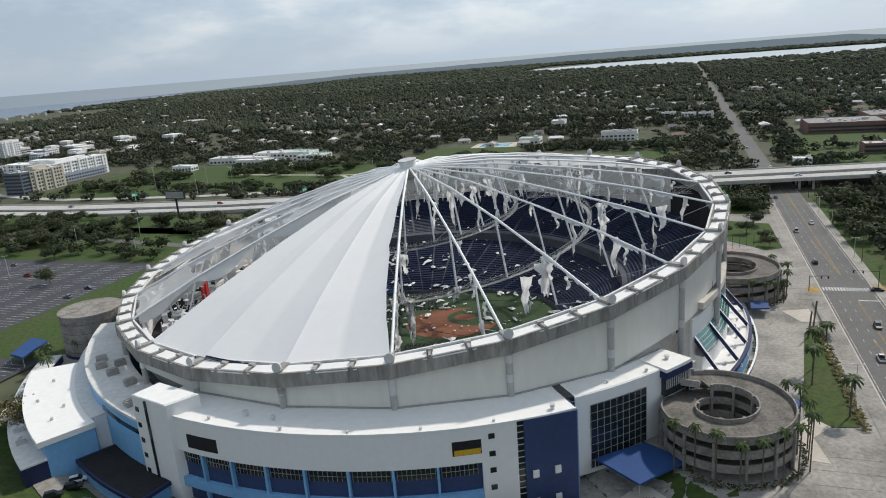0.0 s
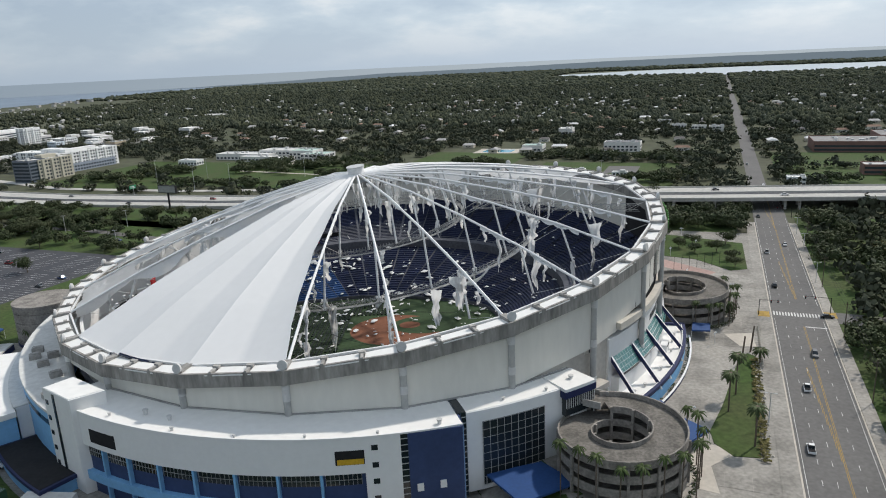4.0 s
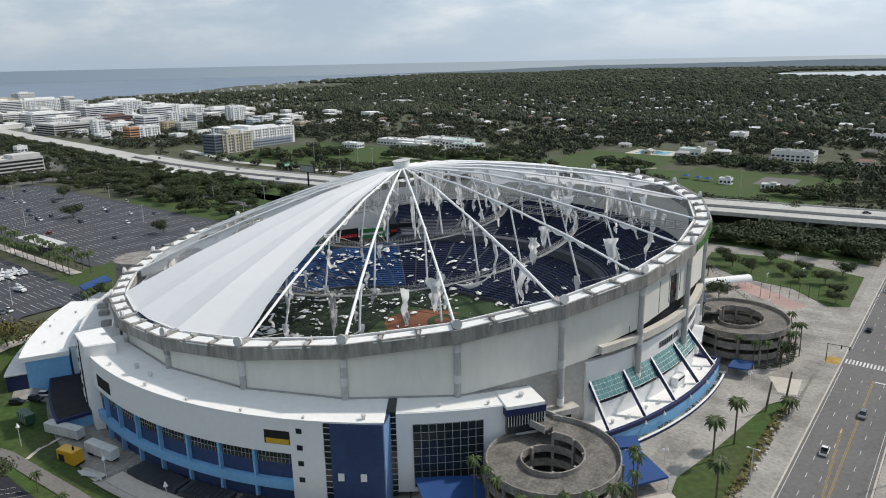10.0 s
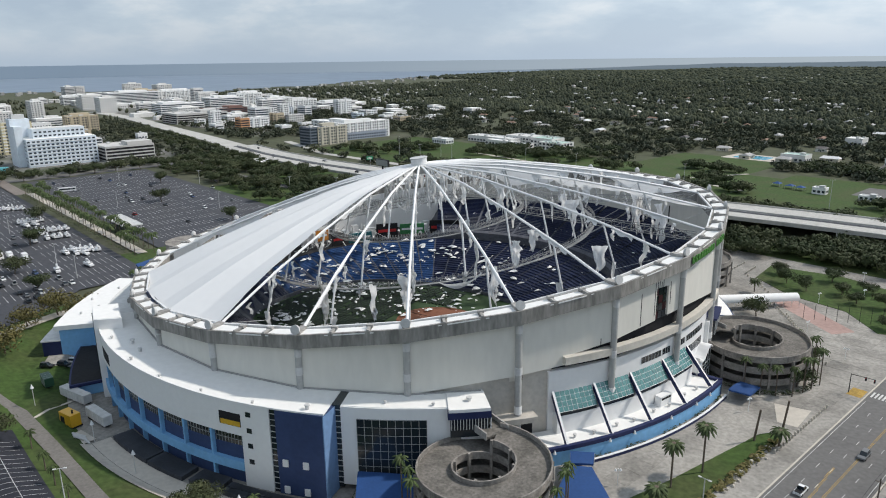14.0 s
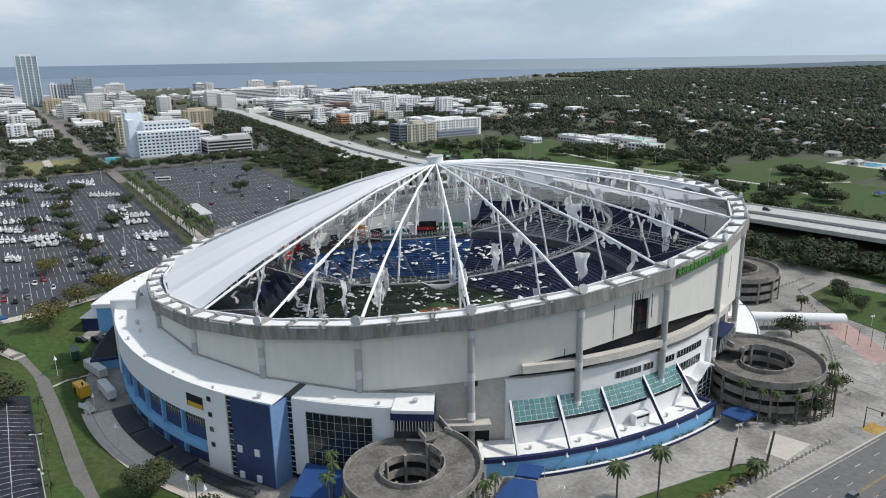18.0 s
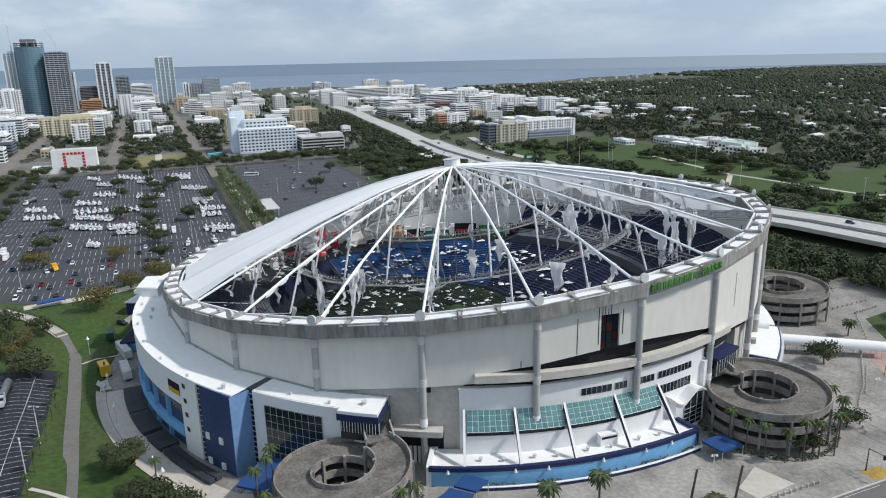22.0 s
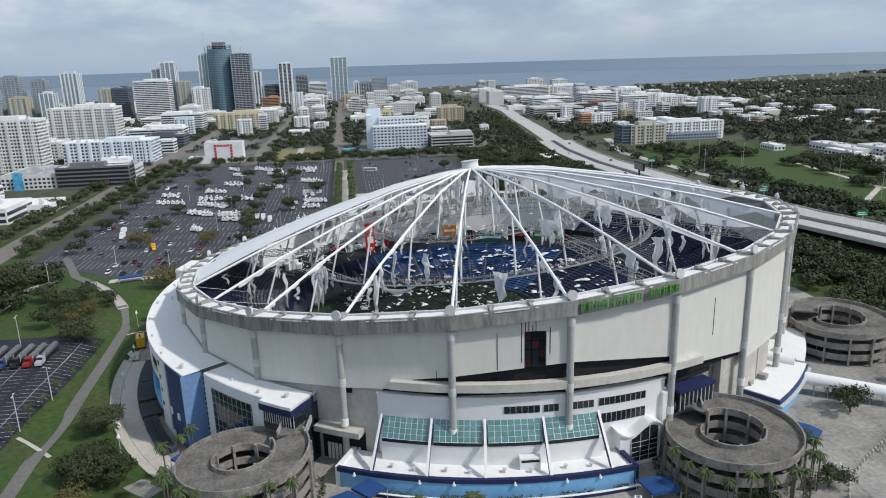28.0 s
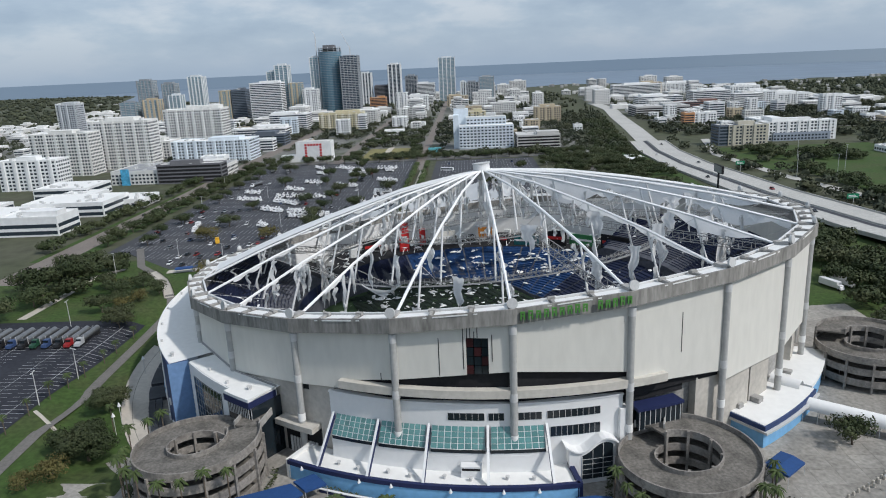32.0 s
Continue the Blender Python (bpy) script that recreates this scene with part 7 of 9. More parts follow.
# date palms on the plaza, and trunks that lost their heads
for w, s, h in ((126, -36, 11.5), (128, -25, 12.5), (132, -53, 11.0)):
    palm(*grid_xy(w, s), h, 2, "tall date palm with a wide grey-green crown", "date palms on the plaza")
palm(*grid_xy(135.5, 0), 4.5, 2, "short leaning date palm with drooping crown", "date palms on the plaza")
for w, s in ((130, -2), (133, 8)):
    x, y = grid_xy(w, s)
    solid("palm_stump", Build().tube((x, y, 0), (x + 0.8, y + 0.3, 9.0), 0.3, 0.26, n=8), M_TRUNK, "bare palm trunk without its crown", "palm")
# palms round the ramps
for k in range(12):
    a = -150 + k * 15.5
    p = Vector((71.8, -103.0, 0)) + pol(17.2 + rngt.random() * 1.2, a)
    palm(p.x, p.y, 11.5 + rngt.random() * 3.0 - gz(p.x, p.y) * 0.3, k % 2, "slender palm beside the spiral ramp", "palms round the ramps", crown=1.2)
for k in range(12):
    a = -95 + k * 14.5
    p = Vector((118.0, 0.4, 0)) + pol(17.4 + rngt.random() * 1.2, a)
    palm(p.x, p.y, 8.5 + rngt.random() * 3.5, k % 2, "slender palm beside the spiral ramp", "palms round the ramps", crown=1.2)
for cx, cy in ((71.8, -103.0), (118.0, 0.4)):
    hed = Build()
    for k in range(420):
        a, r = rngt.random() * 230 - 140, 16.2 + rngt.random() * 1.5
        p = Vector((cx, cy, 0)) + pol(r, a)
        scrap(hed, p.x, p.y, gz(p.x, p.y) + rngt.random() * 1.1, 0.45)
    tagged(part("hedge", hed, M_LEAF), "low green hedge round the foot of the ramp", "hedge", kind="stuff")
# small palms between path and car park, palm avenue
for w in (65, 54, 44, 34, 21, 12, -2, 76, 87):
    palm(*grid_xy(w, -139.8), 5.0 + rngt.random(), w % 2, "young palm beside the car park", "young palms by the car park")
palm(*grid_xy(70, -112), 8.5, 0)
for k in range(32):
    for s in (-55.0, -45.5):
        if rngt.random() < 0.94:
            palm(*grid_xy(-168 - k * 7.4 + rngt.random() * 2, s + rngt.random()), 8 + rngt.random() * 2.5, k % 2, "palm in the avenue between car parks", "palms of the avenue", crown=2.0)
for k in range(16):
    palm(*grid_xy(-128 + rngt.random() * 26, -75 + k * 6.5), 7 + rngt.random() * 4, k % 2, "palm beside the stadium path", "palms by the path", crown=1.5)
hed = Build()
for k in range(900):
    w, s = -174 - rngt.random() * 228, rngt.choice((-55.6, -45.0)) + rngt.gauss(0, 0.8)
    x, y = grid_xy(w, s)
    scrap(hed, x, y, 0.1 + rngt.random() * 0.7, 0.55)
tagged(part("hedge", hed, M_LEAF), "low hedge under the palms of the avenue", "hedge", kind="stuff")
# footbridge on the curving path, with side rails
fb = thing("footbridge", "pale concrete footbridge with dark side rails", "bridge")
LINE = [Vector((*grid_xy(*p), gz(*grid_xy(*p)))) for p in ((-44, -142.8), (-52, -146.7), (-58, -150), (-64, -153.4), (-70, -157), (-78, -163.2), (-85, -169))]
deck, sides = Build(), ([], [])
for i, p in enumerate(LINE):
    d = (LINE[min(i + 1, 6)] - LINE[max(i - 1, 0)]).normalized()
    for e, sg in zip(sides, (1, -1)):
        e.append(p + Vector((-d.y, d.x, 0)) * 2.1 * sg)
deck.sheet([[tuple(q + Vector((0, 0, 0.34))) for q in sides[0]], [tuple(q + Vector((0, 0, 0.34))) for q in sides[1]]])
part("deck", deck, M_PAVEL, fb)
for e in sides:
    for p, q in zip(e, e[1:]):
        part("rail", Build().tube(p + Vector((0, 0, 1.35)), q + Vector((0, 0, 1.35)), 0.06), M_DARK, fb)
        part("rail", Build().tube(p + Vector((0, 0, 0.8)), q + Vector((0, 0, 0.8)), 0.04), M_DARK, fb)
        part("kerb", Build().tube(p + Vector((0, 0, 0.3)), q + Vector((0, 0, 0.3)), 0.16), M_PAVEL, fb)
    for p in e:
        part("post", Build().tube(p, p + Vector((0, 0, 1.4)), 0.07), M_DARK, fb)
# trees on the lawns near the stadium
for x, y, sc in ((13.6, -131.2, 0.92), (43.5, -133.4, 1.12), (30, -134.5, 0.7)):
    tree(x, y, sc * 0.85, 9, label="large dark green oak on the lawn")
for w, s, sc in ((-16, -152, 1.0), (-26, -164, 1.1), (-8, -148, 0.9), (-36, -160, 0.8), (-47, -168, 1.0), (-60, -180, 1.0), (-70, -200, 1.4), (-52, -206, 1.3), (-84, -210, 1.3), (-98, -206, 1.2), (-36, -200, 1.2), (-60, -215, 1.3), (-18, -205, 1.2), (-50, -150, 0.8), (-62, -163, 0.8)):
    gtree(w, s, sc)
for w, s, sc in ((-94, -120, 0.8), (-100, -108, 0.9), (-92, -98, 0.9), (-72, -132, 1.0)):
    gtree(w, s, sc, 5, label="wind-stripped tree with brown leaves")
for w, s, sc in ((98, -113, 0.55), (103, -117, 0.5), (-40, -155, 0.6), (-55, -170, 0.7), (-31, -158, 0.6)):
    gtree(w, s, sc, 5, label="low wind-stripped tree with brown leaves")
LOT_TREES = [(-339, -165), (-150, -164), (-238, -162), (-187, -163), (-149, -127), (-257, -129), (-230, -89), (-367, -93), (-337, -128), (-381, -133), (-200, -200), (-290, -70), (-420, -180), (-300, 10), (-250, 60), (-380, 40), (-210, 20)]
for k, (w, s) in enumerate(LOT_TREES):
    gtree(w, s, 0.95, 5 if k in (1, 4) else None, label="tree in the car park", group="trees in the car park")
for k in range(22):
    gtree(-455 + (k % 11) * 31 + rngt.random() * 8, (-205, -112)[k // 11] + rngt.random() * 8, 0.9, label="tree in the car park", group="trees in the car park")
for k in range(56):
    gtree(-468 + rngt.random() * 190, 62 + rngt.random() * 76, 0.75 + 0.3 * rngt.random(), label="tree between the car park and the highway", group="trees by the highway")
for k in range(18):          # along the avenue
    gtree(-150 - k * 18 + rngt.random() * 9, -224 + rngt.random() * 4, 0.75 + 0.3 * rngt.random())
grove([(-100 + rngt.random() * 66, -222 + rngt.random() * 40) for k in range(20)], "clump of dark trees on the lawn", 0.95)
grove([(-120 - k * 15 + rngt.random() * 8, -255 + rngt.random() * 5) for k in range(24) if k % 3], "row of street trees along the avenue")
for k in range(18):          # end of the car parks
    gtree(-474 + rngt.random() * 6, -215 + k * 19 + rngt.random() * 4, 0.9 + 0.3 * rngt.random())
T6 = [(-432, 146), (-300, 86), (-298, 94), (-292, 114), (-276, 123), (-254, 126), (-236, 136), (-223, 145), (-377, 120), (-342, 72), (-380, 104), (-200, 142), (-185, 128), (-170, 138), (-150, 120), (-140, 140)]
for w, s in T6:
    gtree(w, s, 1.15, label="broad tree on the grass beside the highway", group="trees by the highway")
spots = [(-130 + k * 1.75 + rngt.random() * 3, 158 + 0.12 * (k * 1.75 - 130) + 34 * rngt.random()) for k in range(110)]
spots += [(62 + rngt.random() * 74, 176 + rngt.random() * 40) for k in range(60)] + [(-60 + rngt.random() * 90, 136 + rngt.random() * 30) for k in range(26)]
spots += [(-290 + rngt.random() * 160, 62 + rngt.random() * 84) for k in range(42)]
grove(spots, "dense dark green belt of trees below the highway")
for w, s in ((74, 146), (82, 135), (92, 130), (104, 135), (110, 146), (95, 150), (112, 128), (122, 130), (128, 118), (130, 106), (126, 146)):
    gtree(w, s, 0.62 + 0.2 * rngt.random(), group="trees on the forecourt")
gtree(45.8, 132.7, 0.95, label="rounded dark tree on the forecourt", group="trees on the forecourt")
gtree(90.5, 86.7, 0.9, label="rounded dark tree on the forecourt", group="trees on the forecourt")
palm(*grid_xy(77.3, 114), 5.5, 2, "short date palm on the forecourt", "date palms on the plaza")
for w, s in ((125, 37), (121, 58)):
    gtree(w, s, 0.8, label="rounded dark tree on the forecourt", group="trees on the forecourt")
spots = []
for k in range(150):          # west of the street
    w, s = 168 + rngt.random() ** 1.5 * 90, -130 + k * 2.2
    if 36 < s < 62 or (w < 178 and 62 < s < 110):
        continue
    spots.append((w, s))
    if k % 6 == 0:
        gtree(w - 2, s, 0.9 + 0.3 * rngt.random(), 5 if k % 5 == 0 else None, group="trees west of the street")
grove(spots, "dense green trees west of the street", 1.1)
for k in range(40):          # park between the city streets
    gtree(-490 - rngt.random() * (80 if k < 16 else 195) - (0 if k < 16 else 105), (-132 if k % 2 else -70) + rngt.random() * 7 if k < 16 else -130 + rngt.random() * 64, 0.85, group="trees in the city park")
b = Build()
gpatch(b, -590, -486, -124, -70, 0.06)
solid("lawn", b, mat("dry_lawn", (0.22, 0.20, 0.085), 0.95, vary=0.2, big=0.05, fine=0.4), "dry yellow lawn of the city park", "lawn", kind="structure")
strip("path", M_PAVEL, [(-486, -100), (-600, -100)], 7, 0.09, "pale path through the city park", category="path")

field_trees = [(-330 + rngt.random() * 420, 258 + rngt.random() * 14) for k in range(84)] + [(-325 + rngt.random() * 130, 330 + rngt.random() * 66) for k in range(26)]
for cw, cs, n_, sp in ((-250, 370, 10, 16), (-60, 345, 8, 10), (-210, 320, 4, 14), (-300, 385, 10, 14), (-220, 400, 14, 26), (70, 440, 16, 20), (-430, 275, 16, 20), (-158, 348, 8, 9), (-98, 300, 10, 9), (-108, 402, 9, 10), (-80, 402, 8, 9), (-58, 308, 9, 10), (-32, 322, 8, 9), (-222, 437, 7, 9), (-310, 370, 10, 14), (-405, 312, 12, 16), (-384, 330, 8, 10), (0, 455, 30, 24), (240, 345, 14, 30), (75, 330, 14, 14)):
    field_trees += [(cw + rngt.gauss(0, sp), cs + rngt.gauss(0, sp * 0.5)) for k in range(n_)]
grove(field_trees, "dark trees round the playing fields")
spots = []
for k in range(150):          # between the highway and the town
    w = -300 - rngt.random() * 560
    spots.append((w, float(np.interp(w, [q[0] for q in HWY][::-1], [q[1] for q in HWY][::-1])) - 27 - rngt.random() * 34))
spots += [(-476 + rngt.random() * 200, 68 + rngt.random() * 70) for k in range(46)]
spots += [(-484 - rngt.random() * 14, -225 + rngt.random() * 340) for k in range(60)]
grove([q for q in spots if not (-590 < q[0] < -530 and -25 < q[1] < 100)], "dark trees between the car parks, the highway and the town", 0.85)
grove([(-150 - rngt.random() * 320, -252 - rngt.random() * 6) for k in range(16)] + [(-150 - rngt.random() * 320, -219 - rngt.random() * 5) for k in range(24)], "dark street trees along both sides of the avenue", 0.8)
for line in ([(-320, 345), (-200, 330), (-90, 345), (-30, 330)], [(-200, 330), (-160, 288)], [(-90, 345), (-60, 405)]):
    strip("path", M_PAVEL, line, 4, 0.1, "pale path across the playing fields", category="path")
for w, s, r in ((-285, 398, 13),):
    x, y = grid_xy(w, s)
    solid("ball_court", Build().prism([(x + r * math.cos(k * 0.5236), y + r * 0.7 * math.sin(k * 0.5236)) for k in range(12)], 0.02, 0.09), M_PAVEL, "worn sports ground beside the grass", "court", kind="structure")

# ---- woods: crowns massed as one ----
ICO_V, ICO_F = [], []
g = (1 + 5 ** 0.5) / 2
for a_, b_ in ((1, g), (-1, g), (1, -g), (-1, -g)):
    ICO_V += [(a_, b_, 0), (0, a_, b_), (b_, 0, a_)]
V = np.array(ICO_V) / math.hypot(1, g)
for i in range(12):
    for j in range(i + 1, 12):
        for k in range(j + 1, 12):
            if all(abs(np.linalg.norm(V[p] - V[q]) - 1.0515) < 0.01 for p, q in ((i, j), (j, k), (i, k))):
                n_ = np.cross(V[j] - V[i], V[k] - V[i])
                ICO_F.append((i, j, k) if n_ @ V[i] > 0 else (i, k, j))
F = np.array(ICO_F)
nrng = np.random.default_rng(5)


def masses(name, centres, radii, heights, verts, faces, material, label, rough=0.28):
    n, m = len(centres), len(verts)
    jit = 1 + rough * nrng.standard_normal((n, m, 1)).clip(-1.8, 1.8)
    p = verts[None] * jit
    p = p * np.stack([radii, radii * (0.85 + 0.3 * nrng.random(n)), heights * 0.55], 1)[:, None, :]
    p[:, :, 2] += heights[:, None] * 0.52
    p[:, :, :2] += centres[:, None, :]
    f = (faces[None] + (np.arange(n) * m)[:, None, None]).reshape(-1, 3)
    me = bpy.data.meshes.new(name)
    me.vertices.add(n * m)
    me.vertices.foreach_set("co", p.reshape(-1).astype(np.float32))
    me.loops.add(len(f) * 3)
    me.loops.foreach_set("vertex_index", f.reshape(-1).astype(np.int32))
    me.polygons.add(len(f))
    me.polygons.foreach_set("loop_start", np.arange(0, len(f) * 3, 3, dtype=np.int32))
    me.polygons.foreach_set("use_smooth", np.ones(len(f), dtype=bool))
    me.materials.append(material)
    me.update(calc_edges=True)
    me.validate()
    return tagged(new(name, me), label, "woods", kind="stuff")


HP = [(p[0], p[1]) for p in HWY]


def hwy_s(w):
    return np.interp(w, [p[0] for p in HP][::-1], [p[1] for p in HP][::-1])


def allowed(w, s):
    ok = np.abs(w - np.where(s > 280, 147 - 0.0035 * (s - 280), 149)) > np.where(s > 280, 9.5, 16)
    ok &= ~((s > hwy_s(w) - 26) & (s < hwy_s(w) + 26))
    ok &= ~((w > -480) & (w < 165) & (s < hwy_s(w)))
    ok &= ~((w > -330) & (w < 90) & (s < 395) & (s > 255))
    ok &= ~((w > -480) & (w <= -330) & (s < 400) & (s > 235) & (np.sin(w * 0.11) * np.sin(s * 0.13) < 0.55))
    ok &= ~((w > -60) & (w < 70) & (s > 290) & (s < 428))
    ok &= ~((w > -165) & (w < -62) & (s > 380) & (s < 525))
    ok &= ~((w > -75) & (w < 62) & (s > 470) & (s < 522))
    ok &= ~((w > 172) & (w < 330) & (s > 290) & (s < 405) & (w + 0.4 * s > 320))
    ok &= ~((w > 190) & (w < 430) & (s > 430) & (s < 615))
    ok &= ~((w > -420) & (w < -255) & (s > 375) & (s < 470))
    ok &= ~((w < -460) & (w > -600) & (s > 225) & (s < 395))
    ok &= ~((s > 2700 + np.abs(w - 300) * 0.35) & (s < 3950) & (w > -660) & (w < 1600))
    ok &= ~((w > -592) & (w < -486) & (s > -126) & (s < -70) & ((s > -118) | (w > -520)))
    return ok


def town(w, s):
    return (w < -480) & (s < 700)


SHS, SHW = [p[1] for p in SHORE], [p[0] for p in SHORE]
order = np.argsort(SHS)
SHS, SHW = np.array(SHS)[order], np.array(SHW)[order]
built = np.array(placed)[:, :3].astype(float)


def scatter(n, w0, w1, s0, s1):
    w, s = w0 + (w1 - w0) * nrng.random(n), s0 + (s1 - s0) * nrng.random(n)
    ok = allowed(w, s) & (w > np.interp(s, SHS, SHW) + 60)
    t = town(w, s)
    near = np.zeros(n, bool)
    for a_, b_, c_ in built:
        near |= (np.abs(w - a_) < c_ / 2 + 2) & (np.abs(s - b_) < c_ / 2 + 2)
    street = (np.abs(s + 240) < 9) | (np.abs(s + 145) < 7) | (np.abs(s + 58) < 7) | (np.abs(w + 478) < 7) | (np.abs(w + 720) < 7)
    ok &= ~(t & (near | street))
    ok &= ~(t & (w < -1000) & (nrng.random(n) < 0.35))
    hs = np.array(HOUSE)
    if len(hs):
        for a_, b_ in hs:
            ok &= ~((np.abs(w - a_) < 11) & (s > b_ - 24) & (s < b_ + 7))
    patch_ = np.sin(w * 0.021 + 3 * np.sin(s * 0.008)) * np.sin(s * 0.017 + 2 * np.sin(w * 0.011))
    ok &= ~((patch_ > 0.72) & (nrng.random(n) < 0.8))
    return w[ok], s[ok]


def woods(n, w0, w1, s0, s1, rad, hgt, lobes, label):
    """Trees as bunches of rough lobes."""
    w, s = scatter(n, w0, w1, s0, s1)
    c = np.stack([w * CW + s * SW, -w * SW + s * CW], 1)
    r = rad * (0.6 + 0.8 * nrng.random(len(w)))
    h = hgt * (0.6 + 0.7 * nrng.random(len(w)))
    if lobes > 1:
        c = np.repeat(c, lobes, 0) + nrng.standard_normal((len(w) * lobes, 2)) * np.repeat(r, lobes)[:, None] * 0.5
        r = np.repeat(r, lobes) * (0.42 + 0.3 * nrng.random(len(c)))
        h = np.repeat(h, lobes) * (0.6 + 0.42 * nrng.random(len(c)))
    return masses("woods", c, r, h, V, F, M_WOODS, label, 0.14)


TEMPLATES = [leafy_crown(60 + k, 6.8, 5.2, 0.4, 60, 1.75, 9, 0.16) for k in range(6)]


def leafy_woods(n, w0, w1, s0, s1, scale, label):
    """Trees as tufts of leaf clumps, joined."""
    w, s = scatter(n, w0, w1, s0, s1)
    pick = nrng.integers(0, 6, len(w))
    vs_, fs_, base = [], [], 0
    for t_ in range(6):
        ids = np.flatnonzero(pick == t_)
        p, f = np.array(TEMPLATES[t_].v), np.array(TEMPLATES[t_].f)
        a, sc = nrng.random(len(ids)) * 6.28, scale * (0.6 + 0.75 * nrng.random(len(ids)))
        ca, sa = np.cos(a)[:, None], np.sin(a)[:, None]
        x, y = (w * CW + s * SW)[ids], (-w * SW + s * CW)[ids]
        q = np.stack([(p[:, 0] * ca - p[:, 1] * sa) * sc[:, None] + x[:, None], (p[:, 0] * sa + p[:, 1] * ca) * sc[:, None] + y[:, None], p[None, :, 2] * sc[:, None] * (0.8 + 0.4 * nrng.random(len(ids)))[:, None]], 2)
        vs_.append(q.reshape(-1, 3))
        fs_.append((f[None] + (np.arange(len(ids)) * len(p))[:, None, None]).reshape(-1, 3) + base)
        base += len(ids) * len(p)
    v, f = np.concatenate(vs_), np.concatenate(fs_)
    me = bpy.data.meshes.new("woods")
    me.vertices.add(len(v))
    me.vertices.foreach_set("co", v.reshape(-1).astype(np.float32))
    me.loops.add(len(f) * 3)
    me.loops.foreach_set("vertex_index", f.reshape(-1).astype(np.int32))
    me.polygons.add(len(f))
    me.polygons.foreach_set("loop_start", np.arange(0, len(f) * 3, 3, dtype=np.int32))
    me.materials.append(M_WOODS)
    me.update(calc_edges=True)
    return tagged(new("woods", me), label, "woods", kind="stuff")


leafy_woods(5600, -1000, 700, 225, 760, 1.05, "dense green neighbourhood trees beyond the highway")
woods(4200, -1000, 700, 760, 1000, 4.6, 9, 4, "green neighbourhood trees further off")
leafy_woods(3100, -1000, -480, -560, 225, 0.85, "green street trees between city blocks")
leafy_woods(900, -1000, -480, -900, -560, 0.8, "green suburb trees north of the avenue")
leafy_woods(1500, 172, 420, -350, 260, 1.0, "green trees west of the street")
woods(17000, -1800, 1300, 1000, 2000, 6.5, 10, 2, "far green woods with scattered clearings")
woods(14000, -2600, 2100, 2000, 3450, 9.0, 10, 1, "distant dark green woods")
woods(7000, -2000, 2600, 3440, 4600, 15.0, 12, 1, "distant dark green woods beyond the lake")
woods(5200, -1900, -1000, -1400, 1000, 5.0, 8, 2, "green trees between far city blocks")
woods(5000, -3600, -300, -3000, -900, 9.0, 8, 1, "distant green suburb trees")
woods(2500, 420, 1300, -300, 1000, 5.5, 10, 2, "green woods west of the street")
# far pale roofs among the woods
b = Build()
for k in range(560):
    near = k % 2
    w, s = -1900 + rngt.random() * 3300, (640 + rngt.random() * 700) if near else 1000 + rngt.random() ** 1.3 * 2000
    if w < np.interp(s, SHS, SHW) + 120 or abs(w - 147) < 30 or (s > 2600 and w > -700) or (s < 720 and w < -480):
        continue
    x, y = grid_xy(w, s)
    sz = 3.4 + 2.4 * rngt.random() if near or rngt.random() < 0.93 else 10 + rngt.random() * 18
    h, m = 4.4 + rngt.random() * 2.6, pose(x, y, 0, 0, 0, GRID_TURN + rngt.choice((0, 90)))
    b.box(-sz, sz, -sz * 0.6, sz * 0.6, 0, h, m)
    b.add([tuple(m @ Vector(v)) for v in ((-sz - 0.4, -sz * 0.6 - 0.4, h), (sz + 0.4, -sz * 0.6 - 0.4, h), (sz + 0.4, sz * 0.6 + 0.4, h), (-sz - 0.4, sz * 0.6 + 0.4, h), (-sz * 0.7, 0, h + min(2.2, sz * 0.4)), (sz * 0.7, 0, h + min(2.2, sz * 0.4)))], [(0, 1, 5, 4), (2, 3, 4, 5), (1, 2, 5), (3, 0, 4)])
tagged(part("far_roofs", b, mat("far_pale_roof", (0.36, 0.355, 0.34), 0.9, vary=0.25, rand=0.55)), "far pale roofs among the woods", "houses", kind="stuff")
b = Build()
for k in range(110):
    s = -1400 + rngt.random() * 3600
    w = np.interp(s, SHS, SHW) + 30 + rngt.random() * 260
    x, y = grid_xy(w, s)
    b.box(-7, 7, -5, 5, 0, 4 + rngt.random() * 5, pose(x, y, 0, 0, 0, GRID_TURN))
tagged(part("shore_houses", b, mat("shore_house_wall", (0.45, 0.44, 0.42), 0.9, vary=0.2, rand=0.45)), "far pale houses along the shore", "houses", kind="stuff")


# ---- vehicles, lamps and small things ----
rngv = random.Random(23)
PAINT = {k: mat("car_paint_" + k, c, 0.35, vary=0.03, spec=0.5) for k, c in (("white", (0.75, 0.75, 0.75)), ("black", (0.02, 0.02, 0.022)), ("grey", (0.14, 0.145, 0.15)), ("silver", (0.42, 0.43, 0.44)), ("red", (0.28, 0.02, 0.02)), ("blue", (0.04, 0.07, 0.16)), ("yellow", (0.65, 0.36, 0.02)), ("green", (0.02, 0.07, 0.04)))}


def wheels(t, xs, y, big=False):
    """The wheels of one vehicle, each a tyre with its hub."""
    r, half = (0.5, 0.16) if big else (0.33, 0.11)
    b = Build()
    for x in xs:
        for sg in (-1, 1):
            b.tube((x, y * sg - half, r), (x, y * sg + half, r), r, n=12)
            b.tube((x, y * sg + sg * half, r), (x, y * sg + sg * (half + 0.03), r), r * 0.5, n=8)
    part("wheel_set", b, M_TYRE, t, "black tyres on their axles")


